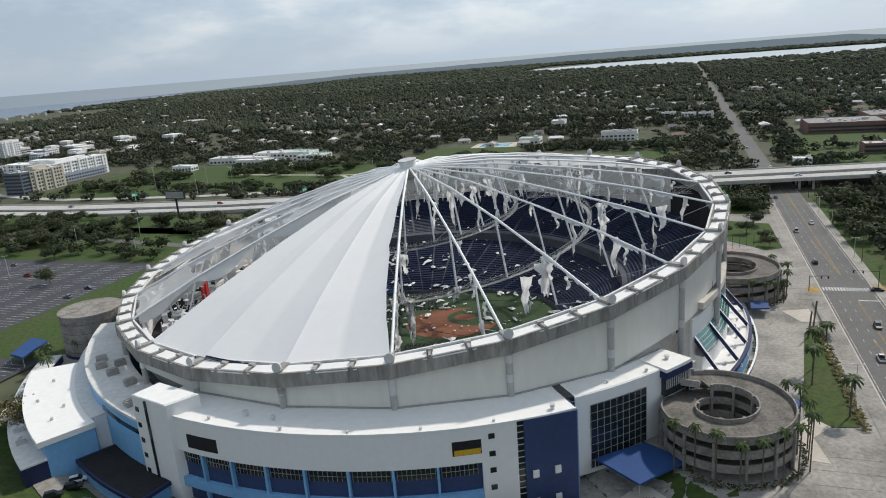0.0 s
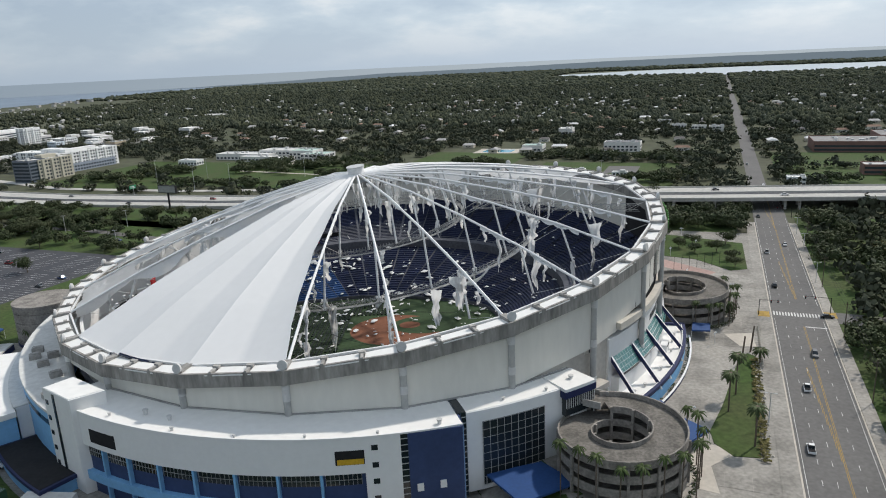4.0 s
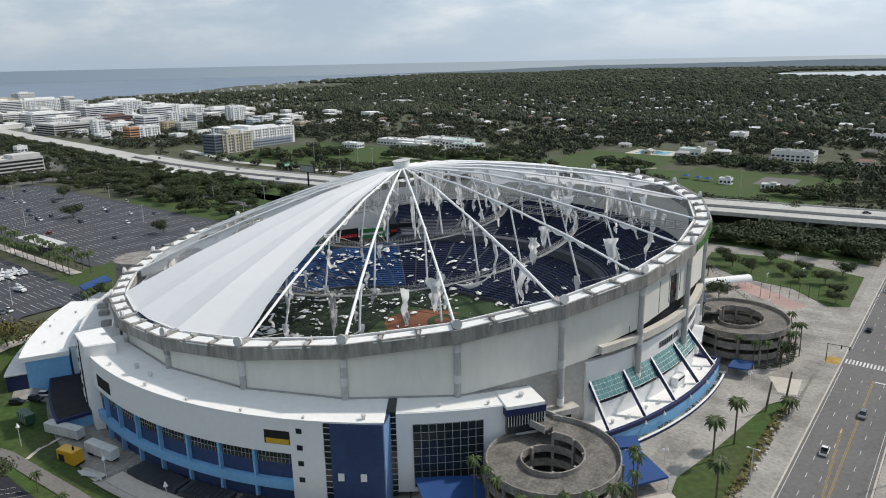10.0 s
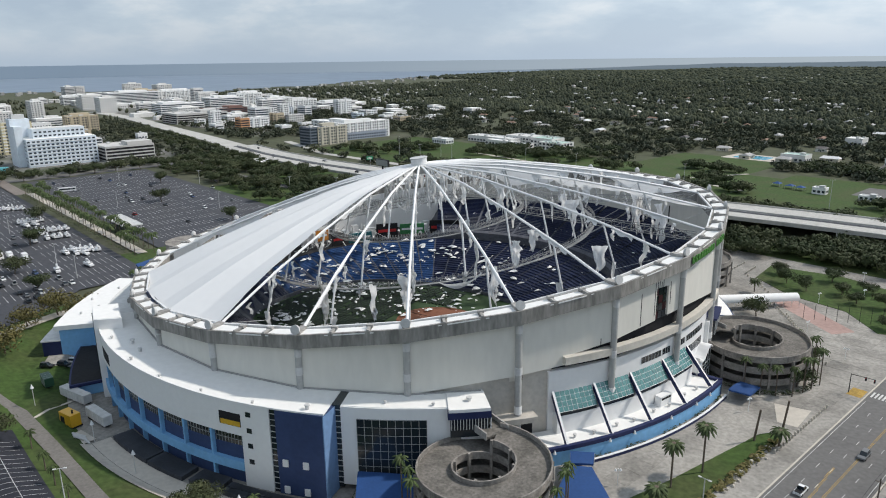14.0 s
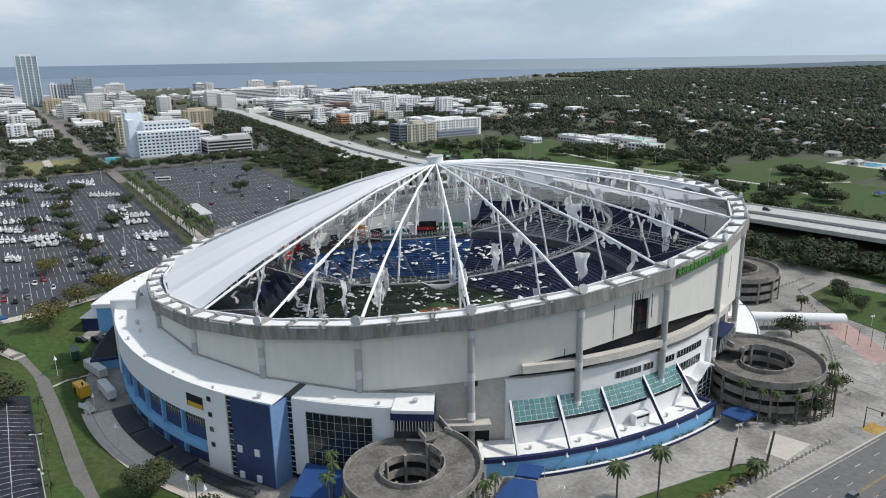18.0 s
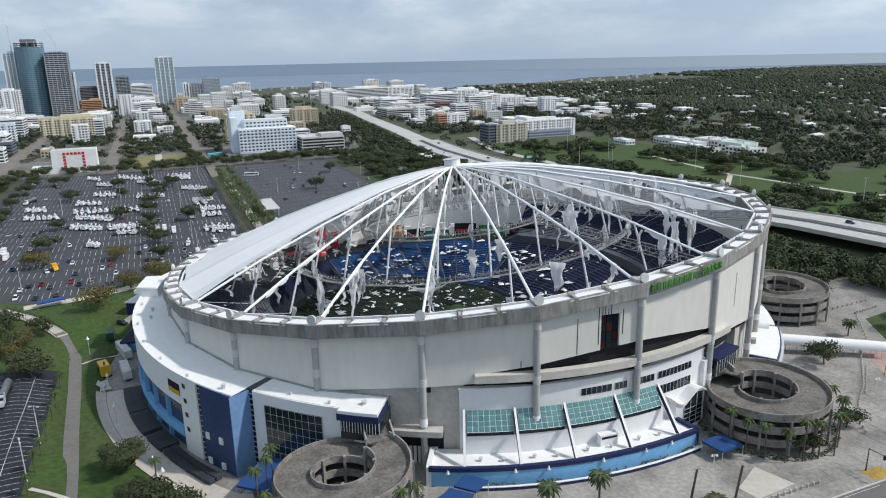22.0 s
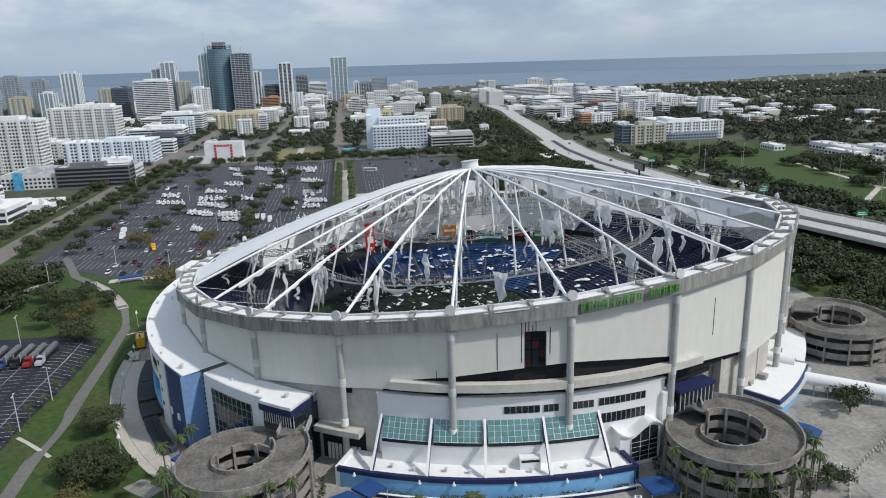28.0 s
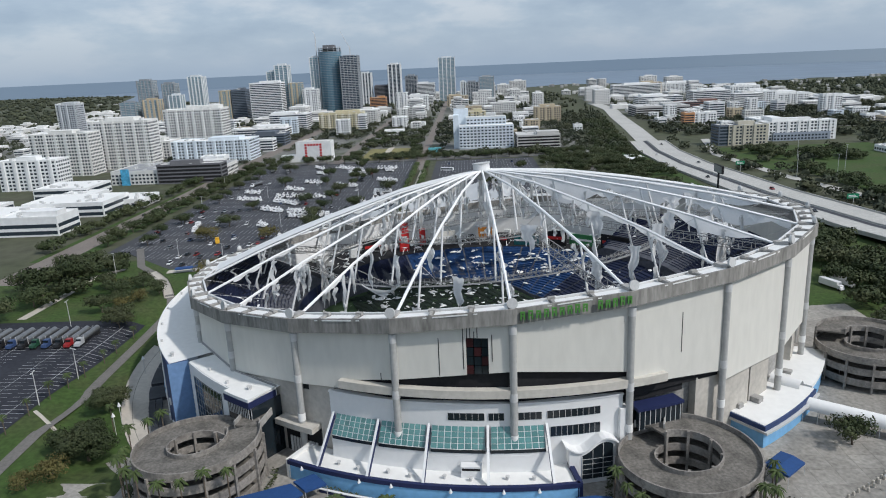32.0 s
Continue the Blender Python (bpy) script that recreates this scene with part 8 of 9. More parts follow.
def profile(pts, half, taper=0.0):
    """A car body: a side outline of (x, z) made solid across."""
    n = len(pts)
    zs = [p[1] for p in pts]
    lo, hi = min(zs), max(zs)
    w = [half - taper * (p[1] - lo) / (hi - lo) for p in pts]
    v = [(p[0], -w[i], p[1]) for i, p in enumerate(pts)] + [(p[0], w[i], p[1]) for i, p in enumerate(pts)]
    f = [tuple(range(n)), tuple(range(2 * n - 1, n - 1, -1))] + [(i, n + i, n + (i + 1) % n, (i + 1) % n) for i in range(n)]
    return Build().add(v, f)


def make_car(color, kind="sedan"):
    lab = {"sedan": "%s parked passenger car", "suv": "%s parked sport utility car", "pickup": "%s pickup truck with open bed"}[kind] % color
    t = thing("car", lab + " on the asphalt", "car")
    body = [(-2.3, 0.35), (-2.35, 0.8), (-1.9, 0.95), (1.0, 0.95), (2.2, 0.78), (2.3, 0.4)]
    cab = {"sedan": [(-1.7, 0.94), (-1.1, 1.42), (0.3, 1.45), (1.1, 0.94)], "suv": [(-2.1, 0.94), (-1.9, 1.7), (0.3, 1.72), (1.1, 0.94)], "pickup": [(-0.6, 0.94), (-0.5, 1.75), (0.6, 1.75), (1.3, 0.94)]}[kind]
    part("body", profile(body, 0.9), PAINT[color], t)
    part("window_glass", profile(cab, 0.82, 0.16), M_GLASS, t)
    x0, x1, z = cab[1][0] + 0.05, cab[2][0] - 0.05, cab[1][1] + 0.01
    part("roof", Build().box(x0, x1, -0.64, 0.64, z, z + 0.05), PAINT[color], t)
    wheels(t, (-1.45, 1.4), 0.82)
    if kind == "pickup":
        part("bed", Build().box(-2.2, -0.7, -0.8, 0.8, 0.96, 1.0), M_DARK, t)
    return t


def make_bucket():
    t = thing("bucket_truck", "white utility bucket truck parked in a row", "truck")
    part("chassis", Build().box(-3.4, 3.0, -0.9, 0.9, 0.55, 0.85), M_DARK, t)
    part("cab", profile([(1.0, 0.85), (1.0, 2.3), (2.0, 2.3), (2.4, 1.6), (3.4, 1.45), (3.5, 0.6)], 1.05, 0.1), PAINT["white"], t)
    part("windscreen", Build().box(2.0, 2.3, -0.85, 0.85, 1.62, 2.15), M_GLASS, t)
    part("body", Build().box(-3.5, 0.8, -1.15, 1.15, 0.85, 1.9), PAINT["white"], t)
    part("boom", Build().tube((-2.6, 0, 2.1), (1.6, 0, 3.0), 0.24, n=6).tube((1.6, 0, 3.0), (-2.0, 0.3, 3.3), 0.2, n=6), PAINT["white"], t)
    part("bucket", Build().box(-2.9, -2.0, -0.1, 0.8, 2.6, 3.5), PAINT["white"], t)
    part("turret", Build().tube((-2.6, 0, 1.9), (-2.6, 0, 2.3), 0.4, n=8), PAINT["grey"], t)
    wheels(t, (-2.2, 2.3), 0.95, True)
    return t


def make_box(color="white", ln=6.0):
    t = thing("box_truck", color + " box truck standing in the car park", "truck")
    part("box", Build().box(-ln / 2, ln / 2 - 1.8, -1.2, 1.2, 0.9, 3.4), PAINT[color], t)
    part("cab", profile([(ln / 2 - 1.7, 0.6), (ln / 2 - 1.7, 2.3), (ln / 2 - 0.8, 2.3), (ln / 2, 1.4), (ln / 2 + 0.2, 0.6)], 1.05), PAINT[color], t)
    part("windscreen", Build().box(ln / 2 - 0.75, ln / 2 - 0.5, -0.9, 0.9, 1.5, 2.1), M_GLASS, t)
    wheels(t, (-ln / 2 + 1.0, ln / 2 - 0.9), 0.95, True)
    return t


M_TANK = mat("tank_metal", (0.24, 0.245, 0.25), 0.35, 0.6, vary=0.12, big=0.3, fine=1.0)


def make_tanker(color):
    t = thing("tanker_truck", "long fuel tanker truck with %s cab" % color, "truck")
    part("tank", Build().tube((-9, 0, 2.2), (2.5, 0, 2.2), 1.1, n=18), M_TANK, t, "polished tank")
    part("chassis", Build().box(-9, 6.0, -0.8, 0.8, 0.8, 1.1), M_DARK, t)
    part("cab", profile([(3.2, 0.9), (3.2, 3.2), (4.8, 3.2), (5.0, 2.0), (6.6, 1.8), (6.8, 0.8)], 1.1, 0.1), PAINT[color], t)
    part("windscreen", Build().box(4.85, 5.0, -0.9, 0.9, 2.1, 2.9), M_GLASS, t)
    for sg in (-1, 1):
        part("exhaust", Build().tube((3.0, sg * 1.0, 1.0), (3.0, sg * 1.0, 3.9), 0.1), M_GALV, t)
    wheels(t, (-8.2, -6.9, 1.6, 2.9, 5.9), 0.95, True)
    return t


proto = {}


def put(key, maker, m):
    """The first of a kind is built in place, the next are copies."""
    if key not in proto:
        proto[key] = maker()
        proto[key].matrix_world = m
        return proto[key]
    return copy_thing(proto[key], m)


# utility trucks in rows: start, end, number
for w0, s0, w1, s1, n in ((-401, -120, -385, -101, 8), (-403, -151, -396, -138, 5), (-443, -160, -430, -149, 4), (-352, -87, -340, -68, 8), (-294, -82, -292, -68, 6), (-405, -86, -404, -78, 3), (-288, -159, -277, -117, 11), (-269, -156, -251, -133, 9),
                          (-280, -187, -274, -166, 6), (-238, -156, -226, -138, 7), (-225, -135, -223, -116, 7), (-259, -80, -255, -63, 6), (-238, -80, -236, -67, 4), (-198, -77, -191, -64, 5), (-187, -144, -181, -137, 3), (-438, -136, -408, -106, 9), (-330, -120, -322, -100, 7), (-420, -96, -418, -76, 6), (-310, -190, -304, -176, 4), (-352, -150, -346, -134, 5), (-320, -160, -312, -142, 5), (-210, -130, -206, -118, 4)):
    for k in range(n):
        u = (k + 0.5) / n
        put("bucket", make_bucket, on_grid(w0 + (w1 - w0) * u, s0 + (s1 - s0) * u, 0.05, rngv.choice((0, 180)) + rngv.gauss(0, 9)))
CARS = [(-201, -196), (-219, -194), (-214, -190), (-191, -172), (-229, -175), (-229, -182), (-112, -166), (-117, -163), (-117, -158), (-111, -154), (-116, -146), (-110, -142), (-114, -137), (-129, -145), (-122, -127), (-138, -130), (-125, -113), (-128, -109), (-142, -106), (-140, -113), (-163, -104)]
HUES = ["white", "white", "silver", "white", "black", "black", "white", "black", "red", "black", "red", "black", "grey", "black", "white", "red", "black", "black", "grey", "black", "grey"]
KINDS = ["sedan", "suv", "pickup"]
for k in range(34):
    CARS.append((-134 - 17 * rngv.randrange(8) - rngv.choice((0.0, 5.5)), -205 + rngv.randrange(42) * 2.75))
    HUES.append(("black", "grey", "white", "black", "blue", "silver", "red", "grey")[k % 8])
for w, s in ((-196, -80), (-191, -76), (-188, -73), (-164, -78), (-164, -92), (-256, -71), (-253, -78), (-252, -85), (-235, -86), (-281, -80), (-281, -75)):
    put("bucket", make_bucket, on_grid(w, s, 0.05, rngv.choice((0, 180)) + rngv.gauss(0, 12)))
for w, s, c in ((-268, -20, "red"), (-391, 10, "white"), (-388, 14, "white"), (-310, 35, "white"), (-324, 59, "white"), (-281, 38, "white"), (-255, 22, "white"), (-237, 30, "red"), (-223, -3, "black"), (-313, -6, "white"), (-96, -158, "black"), (-97, -150, "black"), (-100, -166, "white"), (-104, -128, "black")):
    CARS.append((w, s))
    HUES.append(c)
for k, (w, s) in enumerate(CARS):
    kd = KINDS[k % 3]
    put(HUES[k] + kd, lambda k=k, kd=kd: make_car(HUES[k], kd), on_grid(w, s, 0.05, rngv.choice((0, 180)) + rngv.gauss(0, 4)))
for w, s in ((-188, -184), (-175, -181), (-211, -112), (-209, -107), (-207, -103), (-199, -98), (-430, -200)):
    put("box", make_box, on_grid(w, s, 0.05, 0))
put("ybox", lambda: make_box("yellow", 5.0), on_grid(-142, -155, 0.05, 20))
for k in range(46):
    kd, c = KINDS[k % 3], ["white", "black", "silver", "grey", "red", "blue"][k % 6]
    w, s = (-440 + rngv.randrange(16) * 17 + 4, -32 + rngv.random() * 130) if k % 2 else (-462 + rngv.randrange(20) * 17 + 5, -216 + rngv.random() * 140)
    put(c + kd, lambda kd=kd, c=c: make_car(c, kd), on_grid(w, s, 0.05, rngv.choice((0, 180))))
for w, s, a, c in ((9, -166, 0, "blue"), (9, -161.5, 0, "black"), (9, -157.5, 0, "red"), (8.5, -153.8, 0, "silver"), (9, -170.5, 0, "green"), (9, -175, 0, "black"), (9, -179.5, 0, "blue"), (9, -184, 0, "black"), (9, -188.5, 0, "grey"), (9, -193, 0, "red"), (9, -197.5, 0, "black"), (-342, -192, -20, "white"), (-353, -101, 12, "black"), (-411, -181, 15, "grey")):
    put("tank" + c, lambda c=c: make_tanker(c), on_grid(w - 2, s, 0.05, a))
for x, y, a, c in ((-92.0, -88.5, 20, "white"), (-90.5, -93.5, 15, "black"), (-93.5, -97.5, 24, "black")):
    put(c + "suv", lambda c=c: make_car(c, "suv"), place(x, y, a, 0.25))
bus = thing("bus", "white coach bus parked beside the avenue", "bus", at=on_grid(-392, -27, 0.05, 75))
part("body", profile([(-6, 0.5), (-6, 3.3), (5.7, 3.3), (6, 1.4), (6, 0.5)], 1.25), PAINT["white"], bus)
part("window_glass", Build().box(-5.6, 5.4, -1.28, 1.28, 1.7, 2.7), M_GLASS, bus)
wheels(bus, (-4, 4), 1.15, True)
# traffic on the streets
for w, s, a, key, c, kd in ((144.5, 134, 90, "whitepickup", "white", "pickup"), (144.6, 81, 90, "blacksuv", "black", "suv"), (147.2, -16, 90, "whitepickup", "white", "pickup"), (144.7, -51, 90, "whitepickup", "white", "pickup"), (153.5, 150, 270, "silversedan", "silver", "sedan"), (152, 10, 270, "greysuv", "grey", "suv"), (144, 214, 90, "blacksedan", "black", "sedan"), (152, 320, 270, "whitesedan", "white", "sedan"), (144, 420, 90, "silversedan", "silver", "sedan"), (160, 47, 0, "blacksedan", "black", "sedan")):
    put(key, lambda c=c, kd=kd: make_car(c, kd), on_grid(w, s, 0.05, a))
for w, d, c, kd in ((160, -10, "white", "sedan"), (120, 10, "black", "sedan"), (-20, 10, "black", "suv"), (-160, -10, "black", "sedan"), (-240, 8, "red", "suv"), (-300, -12, "black", "pickup"), (-380, 12, "grey", "sedan"), (-440, -10, "white", "sedan"), (-520, 10, "black", "sedan"), (230, 12, "silver", "suv")):
    i = next(k for k in range(len(HWY) - 1) if HWY[k + 1][0] <= w)
    u = (HWY[i][0] - w) / (HWY[i][0] - HWY[i + 1][0])
    s, z = HWY[i][1] + (HWY[i + 1][1] - HWY[i][1]) * u, HWY[i][2] + (HWY[i + 1][2] - HWY[i][2]) * u
    put(c + kd, lambda c=c, kd=kd: make_car(c, kd), on_grid(w, s + d, z + 0.32, math.degrees(math.atan2(HWY[i][1] - HWY[i + 1][1], HWY[i][0] - HWY[i + 1][0]))))
for w in (-200, -260, -330, -390, -430):
    put("whitesedan", lambda: make_car("white"), on_grid(w, -234, 0.06, 0))
    put("blacksedan", lambda: make_car("black"), on_grid(w - 33, -240, 0.06, 180))

# service yard: trailers, generator, bins
for x, y, a, ln, c in ((-66.5, -105.8, -4, 13, "white"), (-48, -111.3, -11, 11, "white"), (-80, -106, -20, 6, "green")):
    t = thing("trailer", c + " freight trailer in the service yard", "trailer", at=place(x, y, a))
    part("box", Build().box(-ln / 2, ln / 2, -1.3, 1.3, 1.0, 3.8), PAINT[c] if c == "green" else M_ROOFG, t)
    part("frame", Build().box(-ln / 2, ln / 2, -0.7, 0.7, 0.7, 1.0), M_DARK, t)
    for k in range(int(ln / 1.5)):
        part("rib", Build().box(-ln / 2 + 0.6 + k * 1.5, -ln / 2 + 0.72 + k * 1.5, -1.36, 1.36, 1.0, 3.8), M_GALV, t)
    wheels(t, (-ln / 2 + 1.2, -ln / 2 + 2.4), 1.0, True)
    part("landing_leg", Build().box(ln / 2 - 2.2, ln / 2 - 2.0, -0.9, 0.9, 0, 0.9), M_DARK, t)
gen = thing("generator", "orange generator housing on a concrete pad", "generator", at=place(-53.5, -116.5, -5))
part("housing", Build().box(-3.0, 3.0, -1.5, 1.5, 0.3, 4.0), PAINT["yellow"], gen)
part("skid", Build().box(-3.3, 3.3, -1.7, 1.7, 0, 0.3), M_DARK, gen)
part("louvre", Build().box(-2.4, -0.4, -1.55, -1.5, 0.8, 2.8), M_DARK, gen)
part("stack", Build().tube((1.6, 0, 4.0), (1.6, 0, 5.0), 0.25), M_DARK, gen)
pad = Build().box(-4, 4, -2.5, 2.5, 0, 0.15, place(-44, -120.5, -8))
solid("concrete_pad", pad, M_PAVEL, "pale concrete pad with pipes", "slab", kind="structure")
pipes = Build()
for k in range(3):
    pipes.path([Vector((-47 + k, -120.5 - k * 0.5, gz(-46, -120) + 0.8)), Vector((-43 + k, -119.5 - k * 0.5, gz(-43, -120) + 0.8)), Vector((-41 + k, -121, gz(-41, -121) + 0.3))], 0.28, 8)
solid("pipework", pipes, M_GALV, "grey pipework on the concrete pad", "pipes")
bin_mesh = Build().box(-1.0, 1.0, -0.85, 0.85, 0.0, 1.35).box(-1.05, 1.05, -0.9, 0.9, 1.35, 1.5)
M_BIN = mat("bin_plastic", (0.045, 0.05, 0.06), 0.6, vary=0.15, rand=0.3)
bin_mesh = bin_mesh.mesh("bin", M_BIN)
for k in range(30):
    for j in range(3):
        a = -106.5 + k * 0.7
        if -91.4 < a < -90.2 or -98.6 < a < -97.6:
            continue
        p = pol(117.0 + j * 1.8, a)
        o = part("waste_bin", bin_mesh, M_BIN)
        o.matrix_world = place(p.x, p.y, a + 90 + rngv.gauss(0, 3))
        tagged(o, "dark grey waste bin in a packed row", "bin", "waste bins by the wall")
for k in range(16):
    for j in range(2):
        a = -84.6 + k * 0.66
        p = pol(118.4 + j * 2.1 + 0.08 * k, a)
        o = part("waste_bin", bin_mesh, M_BIN)
        o.matrix_world = place(p.x, p.y, a + 90 + rngv.gauss(0, 4))
        tagged(o, "dark grey waste bin in a packed row", "bin", "waste bins by the wall")


# lamps and poles
def make_lamp(h=6.0):
    t = thing("lamp_post", "white lamp post with a cone-shaped head", "lamp")
    part("post", Build().tube((0, 0, 0), (0, 0, h), 0.09, n=8), M_GALV, t)
    part("head", Build().tube((0, 0, h - 0.2), (0, 0, h + 1.0), 0.55, 0.08, n=10), M_WHITE, t)
    return t


def make_pole(h=11.0):
    t = thing("light_pole", "tall grey car park light pole", "lamp")
    part("post", Build().tube((0, 0, 0), (0, 0, h), 0.16, 0.1, n=8), M_GALV, t)
    part("arm", Build().tube((-1.0, 0, h), (1.0, 0, h), 0.07), M_GALV, t)
    part("head", Build().box(-1.5, -0.8, -0.2, 0.2, h - 0.1, h + 0.08), M_GALV, t)
    part("head", Build().box(0.8, 1.5, -0.2, 0.2, h - 0.1, h + 0.08), M_GALV, t)
    return t


def make_plaza_lamp():
    t = thing("plaza_lamp", "white twin-globe plaza lamp", "lamp")
    part("post", Build().tube((0, 0, 0), (0, 0, 4.4), 0.08, n=8), M_WHITE, t)
    part("arm", Build().tube((-0.6, 0, 4.3), (0.6, 0, 4.3), 0.05), M_WHITE, t)
    for x in (-0.6, 0.6):
        part("shade", Build().tube((x, 0, 3.9), (x, 0, 4.4), 0.35, 0.08, n=8), M_WHITE, t)
    return t


for x, y in ((-39, -119.5), (-16, -124.5), (23, -127.5), (31, -128), (-71, -116)):
    put("lamp", make_lamp, place(x, y))
for w, s in ((36, -141), (58, -141), (-10, -169), (-84, -187), (-110, -165), (-97, -136), (-177, -89), (-179, -127), (-317, -130), (-286, -165), (-269, -91), (-147, -88), (-339, -217), (-240, -200), (-400, -110), (-420, -70), (-300, -20), (-250, 30), (-350, 60), (-420, 20), (-200, 70), (-270, 96), (-240, 118)):
    put("pole", make_pole, on_grid(w, s, 0, rngv.random() * 90))
for w, s in ((-291, 244), (-318, 294), (-269, 263), (-360, 275), (-150, 290), (-60, 300), (40, 300), (-230, 320)):
    put("tallpole", lambda: make_pole(20.0), on_grid(w, s, 0, rngv.random() * 90))
for w, s in ((104, 161), (101, 119), (112, 136), (125, 154), (117, -44), (118, 62), (128, 68), (110, 84), (122, 12)):
    put("plaza_lamp", make_plaza_lamp, on_grid(w, s, 0, rngv.random() * 90))
for s in (-40, -90, 90, 140, 175):
    w = 135.8 if s in (-40, -90) else 160.8
    put("streetpole", lambda: make_pole(9.0), on_grid(w, s, 0, 0))
# power line on wooden poles west of the street
POWER = [(164, -140), (163.5, -80), (163, -20), (162.6, 28), (162.5, 84), (163, 150), (163.5, 200)]
tops = []
for w, s in POWER:
    x, y = grid_xy(w, s)
    t = thing("utility_pole", "brown wooden utility pole carrying wires", "pole", "utility poles along the street")
    part("post", Build().tube((x, y, 0), (x, y, 13), 0.17, 0.12, n=8), M_TRUNK, t)
    c = Vector(grid_xy(1, 0)).to_3d()
    part("crossarm", Build().tube(Vector((x, y, 12.2)) - c, Vector((x, y, 12.2)) + c, 0.08), M_TRUNK, t)
    tops.append(Vector((x, y, 12.3)))
for off in (-0.9, 0.0, 0.9):
    c = Vector(grid_xy(off, 0)).to_3d()
    pts = []
    for p, q in zip(tops, tops[1:]):
        pts += [p.lerp(q, u / 6) + c + Vector((0, 0, -2.4 * (u / 6) * (1 - u / 6))) for u in range(6)]
    solid("power_line", Build().path(pts + [tops[-1] + c], 0.03, 4), M_DARK, "thin black overhead wire along the street", "wire")
# traffic signals
for w, s, ln in ((137.0, 44.5, -6.5), (161.5, 52, 9), (161.5, 214, 8)):
    t = thing("traffic_signal", "traffic signal mast with hanging lights", "signal", at=on_grid(w, s))
    d = -1 if w > 150 else 1
    part("mast", Build().tube((0, 0, 0), (0, 0, 6.2), 0.15, 0.1, n=8), M_DARK, t)
    part("arm", Build().tube((0, 0, 6.0), (d * abs(ln), 0, 6.3), 0.1, 0.06, n=6), M_DARK, t)
    for k in (0.6, 0.95):
        sg = part("signal_head", Build().box(d * abs(ln) * k - 0.2, d * abs(ln) * k + 0.2, -0.2, 0.2, 5.2, 6.3), M_DARK, t)
        part("lens", Build().tube((d * abs(ln) * k, -0.22, 6.0), (d * abs(ln) * k, -0.2, 6.0), 0.12, n=8), M_RED, sg)
# bollards along the forecourt
bm = Build().tube((0, 0, 0), (0, 0, 0.95), 0.32, 0.3, n=10).tube((0, 0, 0.95), (0, 0, 1.1), 0.3, 0.12, n=10).mesh("bollard", M_PAVEL)
P = [Vector(grid_xy(136.2, -4)).to_3d(), Vector(grid_xy(136.2, 30)).to_3d()]
for k in range(20):
    o = part("bollard", bm, M_PAVEL)
    p = P[0].lerp(P[1], k / 19)
    o.location = (p.x, p.y, 0.04)
    tagged(o, "pale concrete bollard at the kerb", "bollard", "bollards by the forecourt")
for (x0, y0), (x1, y1) in zip([(138, 15), (134, 21), (131, 31), (128, 44)], [(134, 21), (131, 31), (128, 44), (118, 72)]):
    n = max(2, int(math.hypot(x1 - x0, y1 - y0) / 1.9))
    for k in range(n):
        o = part("bollard", bm, M_PAVEL)
        o.location = (x0 + (x1 - x0) * k / n, y0 + (y1 - y0) * k / n, 0.04)
        tagged(o, "pale concrete bollard across the forecourt", "bollard", "bollards by the forecourt")
for (w0, s0), (w1, s1) in (((56.9, 129.1), (55.3, 154.7)), ((63.6, 135.1), (84, 115)), ((63.6, 135.1), (62, 150)), ((98, 96), (111.3, 78))):
    for k in range(9):
        x, y = grid_xy(w0 + (w1 - w0) * k / 9, s0 + (s1 - s0) * k / 9)
        o = part("bollard", bm, M_PAVEL)
        o.location = (x, y, 0.05)
        tagged(o, "pale concrete bollard across the forecourt", "bollard", "bollards by the forecourt")
for w, s in ((-30, 141), (-33, 147)):
    t = make_box("white", 11.0)
    t.matrix_world = on_grid(w, s, 0, 20)
# plaza island: grass, rocks and shrubs, pale slabs
isl = [(121.5, -48), (124.5, -33), (127.5, -12), (129.5, 2), (132, 6.5), (134.2, 5), (133.8, -20), (133.2, -58), (127, -59), (122.5, -54)]
solid("lawn", Build().prism([grid_xy(*p) for p in isl], 0.0, 0.18), M_GRASS, "kerbed strip of bright green grass", "lawn", kind="structure")
b = Build()
for k in range(300):
    u = rngv.random()
    x, y = grid_xy(133.0 + rngv.random() * 2.2, -60 + u * 62)
    scrap(b, x, y, 0.2 + rngv.random() * 0.35, 0.5 + rngv.random() * 0.5)
solid("shrub_bed", b, M_LEAF2, "bed of dry brown shrubs along the grass", "shrubs", kind="stuff")
for i in range(40):
    x, y = grid_xy(133.0 + rngv.random() * 3.0, -60 + rngv.random() * 62)
    s = 0.25 + rngv.random() * 0.4
    solid("boulder", Build().add([tuple(Vector((x, y, 0.2)) + Vector(v) * s * (0.8 + 0.4 * rngv.random())) for v in V], [tuple(f) for f in F]), M_PAVEL, "pale boulder in the shrub bed", "boulder", "boulders in the shrub bed")
for pts in (((116, -63), (122, -55), (129, -56), (122, -65)), ((125, 22), (134, 25), (135, 13), (130, 12)), ((109, -74), (116, -63), (122, -65), (124, -76))):
    solid("paving_slab", Build().prism([grid_xy(*p) for p in pts][::-1], 0.0, 0.13), M_PAVEL, "pale newer concrete slab in the forecourt", "paving", kind="structure")


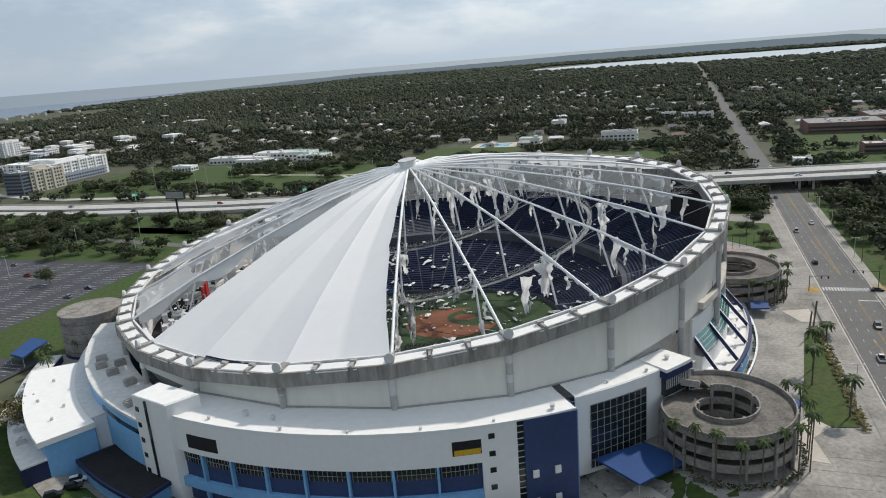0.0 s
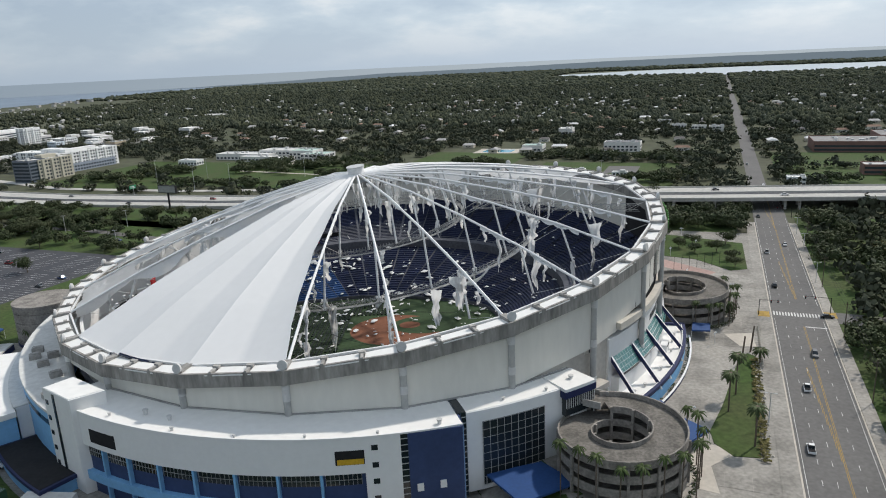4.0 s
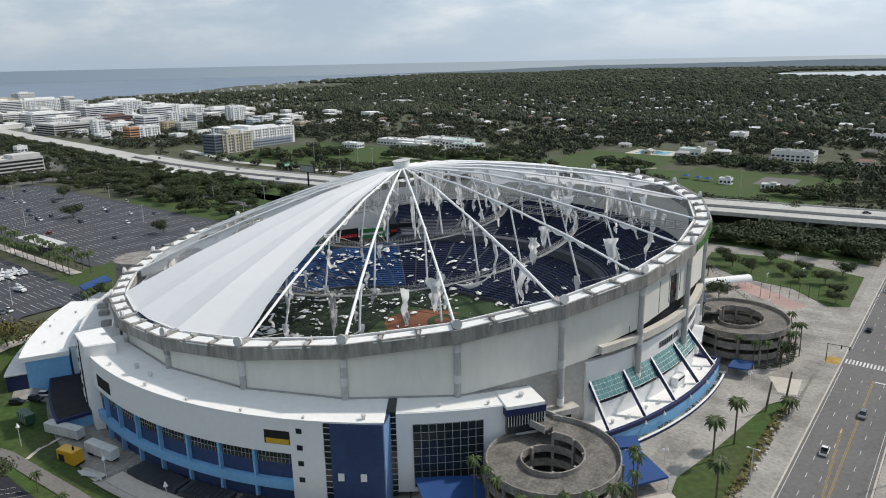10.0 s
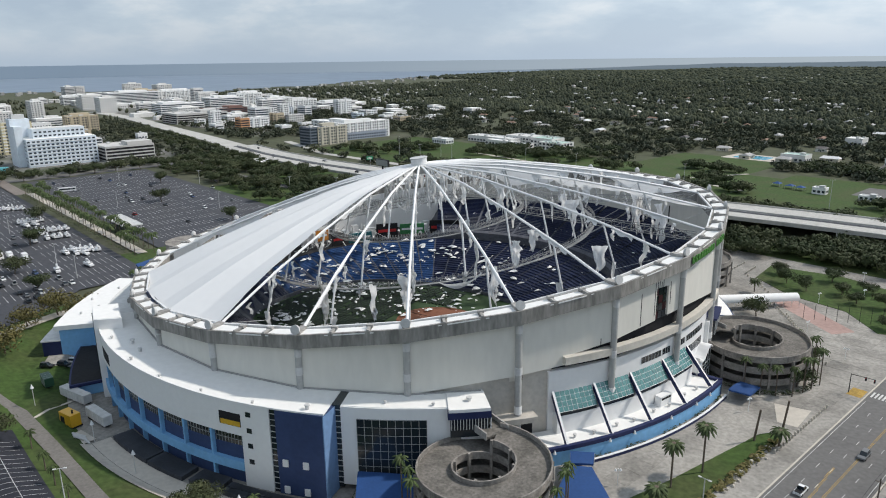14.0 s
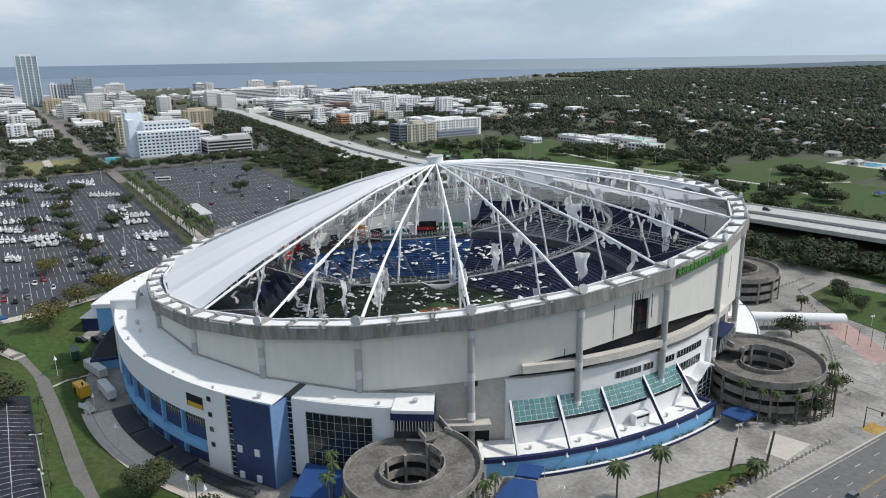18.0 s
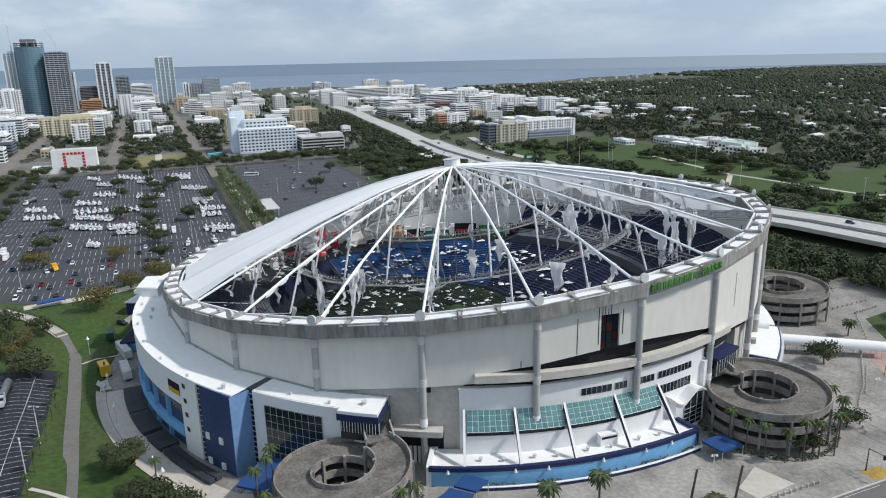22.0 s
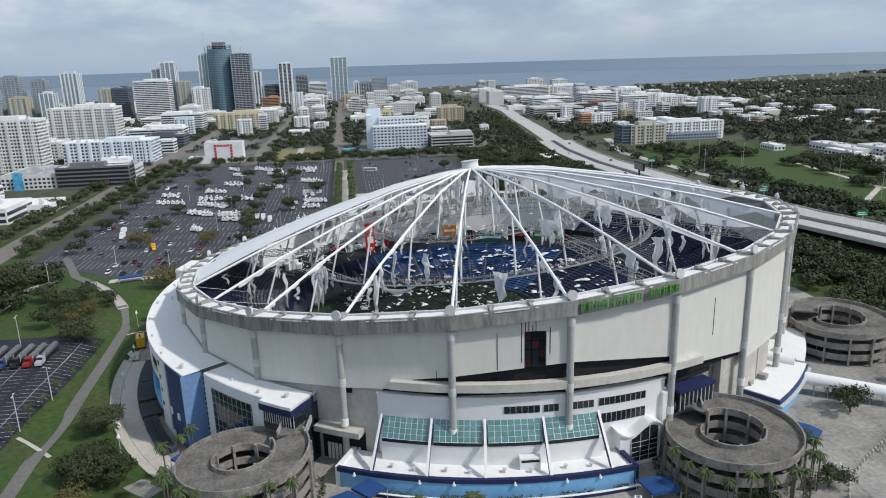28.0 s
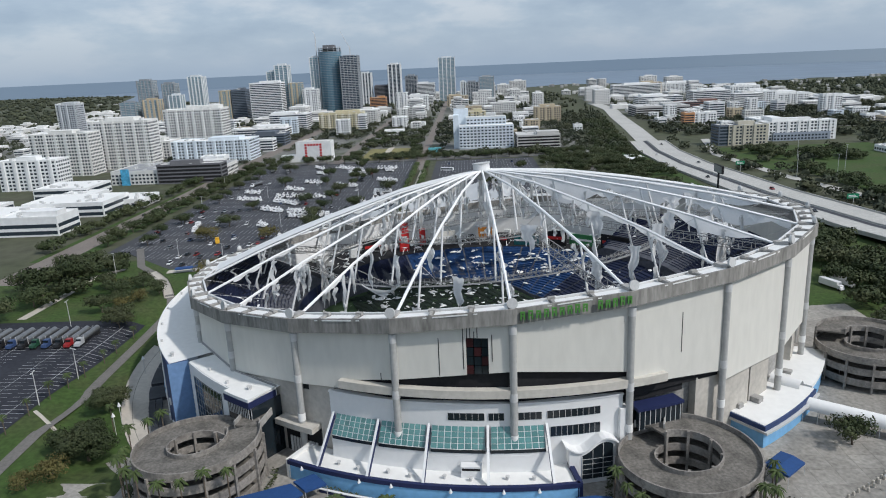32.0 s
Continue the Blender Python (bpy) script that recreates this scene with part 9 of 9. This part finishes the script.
# blue canopies
def canopy(pts, z, ridge=1.0, label="blue canvas canopy on thin posts"):
    t = thing("canopy", label, "canopy", "blue entrance canopies")
    c = sum((Vector((x, y, 0)) for x, y in pts), Vector()) / len(pts)
    g0 = gz(c.x, c.y)
    v = [(x, y, g0 + z) for x, y in pts] + [(x, y, g0 + z - 0.5) for x, y in pts]
    n = len(pts)
    e, f = (Vector(pts[0]) + Vector(pts[1])) / 2, (Vector(pts[2]) + Vector(pts[3])) / 2
    v += [(e.x, e.y, g0 + z + ridge), (f.x, f.y, g0 + z + ridge)]
    part("cloth", Build().add(v, [(0, 8, 9, 3), (1, 2, 9, 8), (0, 1, 8), (2, 3, 9)] + [(i, (i + 1) % 4, 4 + (i + 1) % 4, 4 + i) for i in range(4)]), M_CANVAS, t, "royal blue canvas")
    for x, y in pts:
        part("post", Build().tube((x, y, g0), (x, y, g0 + z - 0.4), 0.08), M_GALV, t)
    return t


canopy([(84.6, -83.2), (89.6, -81.0), (96.6, -91.0), (86.0, -99.6)], 3.4, 0.08)
canopy([(83.2, -77.6), (88.6, -75.4), (89.8, -80.4), (84.8, -82.6)], 3.9, 0.08)
canopy([(113, -24), (115.5, -17), (121, -18.5), (119, -25)], 3.2, 0.4)
canopy([(39.8, -105.6), (53.2, -100.6), (60.6, -109.5), (47, -117)], 3.0, 0.15, "blue canvas canopy beside the spiral ramp")
canopy([(114, 29.5), (120, 31), (123, 23.5), (117, 22)], 3.2, 0.4)
canopy([(75, 84.5), (77, 88.5), (88, 80.5), (86, 76.5)], 4.2, 0.3)
canopy([(-151, -15), (-144, -19), (-143, -4), (-152, 1)], 4.0, 0.3, "large blue canvas canopy near the car park")
canopy([(-131.5, -119), (-127.5, -119.5), (-127, -109), (-131, -108.5)], 2.6, 0.2)
# billboard beside the highway and green road signs
bb = thing("billboard", "dark double billboard on one steel post", "billboard", at=on_grid(-252, 171))
part("post", Build().tube((0, 0, 0), (0, 0, 13), 0.7, n=10), M_DARK, bb)
part("panel", Build().box(-8, 8, -0.8, 0.8, 12.5, 18), M_DARK, bb)
part("face", Build().box(-7.6, 7.6, -0.86, -0.8, 12.9, 17.6), M_CATWALK, bb)
for w, s in ((-180, 228), (-330, 216), (-100, 238)):
    t = thing("road_sign", "green highway sign on a steel gantry", "sign", at=on_grid(w, s))
    part("post", Build().tube((0, 0, 0), (0, 0, 8), 0.2), M_GALV, t)
    part("panel", Build().box(-0.1, 0.1, -4, 3, 5.5, 8.5), mat("sign_panel_green%d" % -w, (0.02, 0.22, 0.11), 0.5), t)
    part("sign_bar", Build().box(0.1, 0.14, -3.2, 2.2, 6.3, 6.7).box(0.1, 0.14, -3.2, 1.2, 7.2, 7.6), M_WHITE, t)
# pergola roofs and banner poles of the south forecourt
b = Build()
gpatch(b, 20, 137, 86, 172, 0.05, 10, 10)
solid("pavement", b, M_PAVE, "wide grey concrete forecourt south of the stadium", "pavement", kind="structure")
bed = Build().prism([grid_xy(*p) for p in ((69, 134), (89, 120), (112, 116), (128, 100), (135, 104), (134, 150), (95, 162), (66, 156))], 0.0, 0.2)
solid("lawn", bed, M_GRASS, "kerbed planting bed with rough grass", "lawn", kind="structure")
b = Build().prism([grid_xy(*p) for p in ((81, 112), (88, 119.5), (122, 96), (117, 88))], 0.0, 0.09)
solid("pavement", b, M_PINK, "pinkish paved forecourt", "pavement", kind="structure")
for k in range(8):
    w, s = 104 + k * 3.2, 96 + k * 2.0
    x, y = grid_xy(w, s)
    t = thing("banner_pole", "slim dark banner pole on the forecourt", "pole", "banner poles on the forecourt")
    part("post", Build().tube((x, y, 0), (x, y, 6.5), 0.08), M_DARK, t)
# paving joints of the forecourt: the slabs lie as pieces
slab = Build().box(-2.9, 2.9, -2.9, 2.9, 0.0, 0.035).mesh("slab", M_PAVE)
n = 0
for i in range(13):
    for j in range(42):
        w, s = 100 + i * 6.0 - 20, -88 + j * 6.0
        x, y = grid_xy(w, s)
        r = math.hypot(x, y)
        if w > 134 or r < 118 or math.hypot(x - 71.8, y + 103) < 20 or math.hypot(x - 118, y - 0.4) < 20 or (w > 118 and -66 < s < 10) or (w > 66 and s > 112 and w * 0.9 + s > 180):
            continue
        if math.degrees(math.atan2(y, x)) < -72 or n >= 300:
            continue
        o = part("paving_slab", slab, M_PAVE)
        o.matrix_world = on_grid(w, s, 0.045)
        tagged(o, "weathered grey concrete slab of the forecourt", "paving", "slabs of the forecourt", "structure")
        n += 1
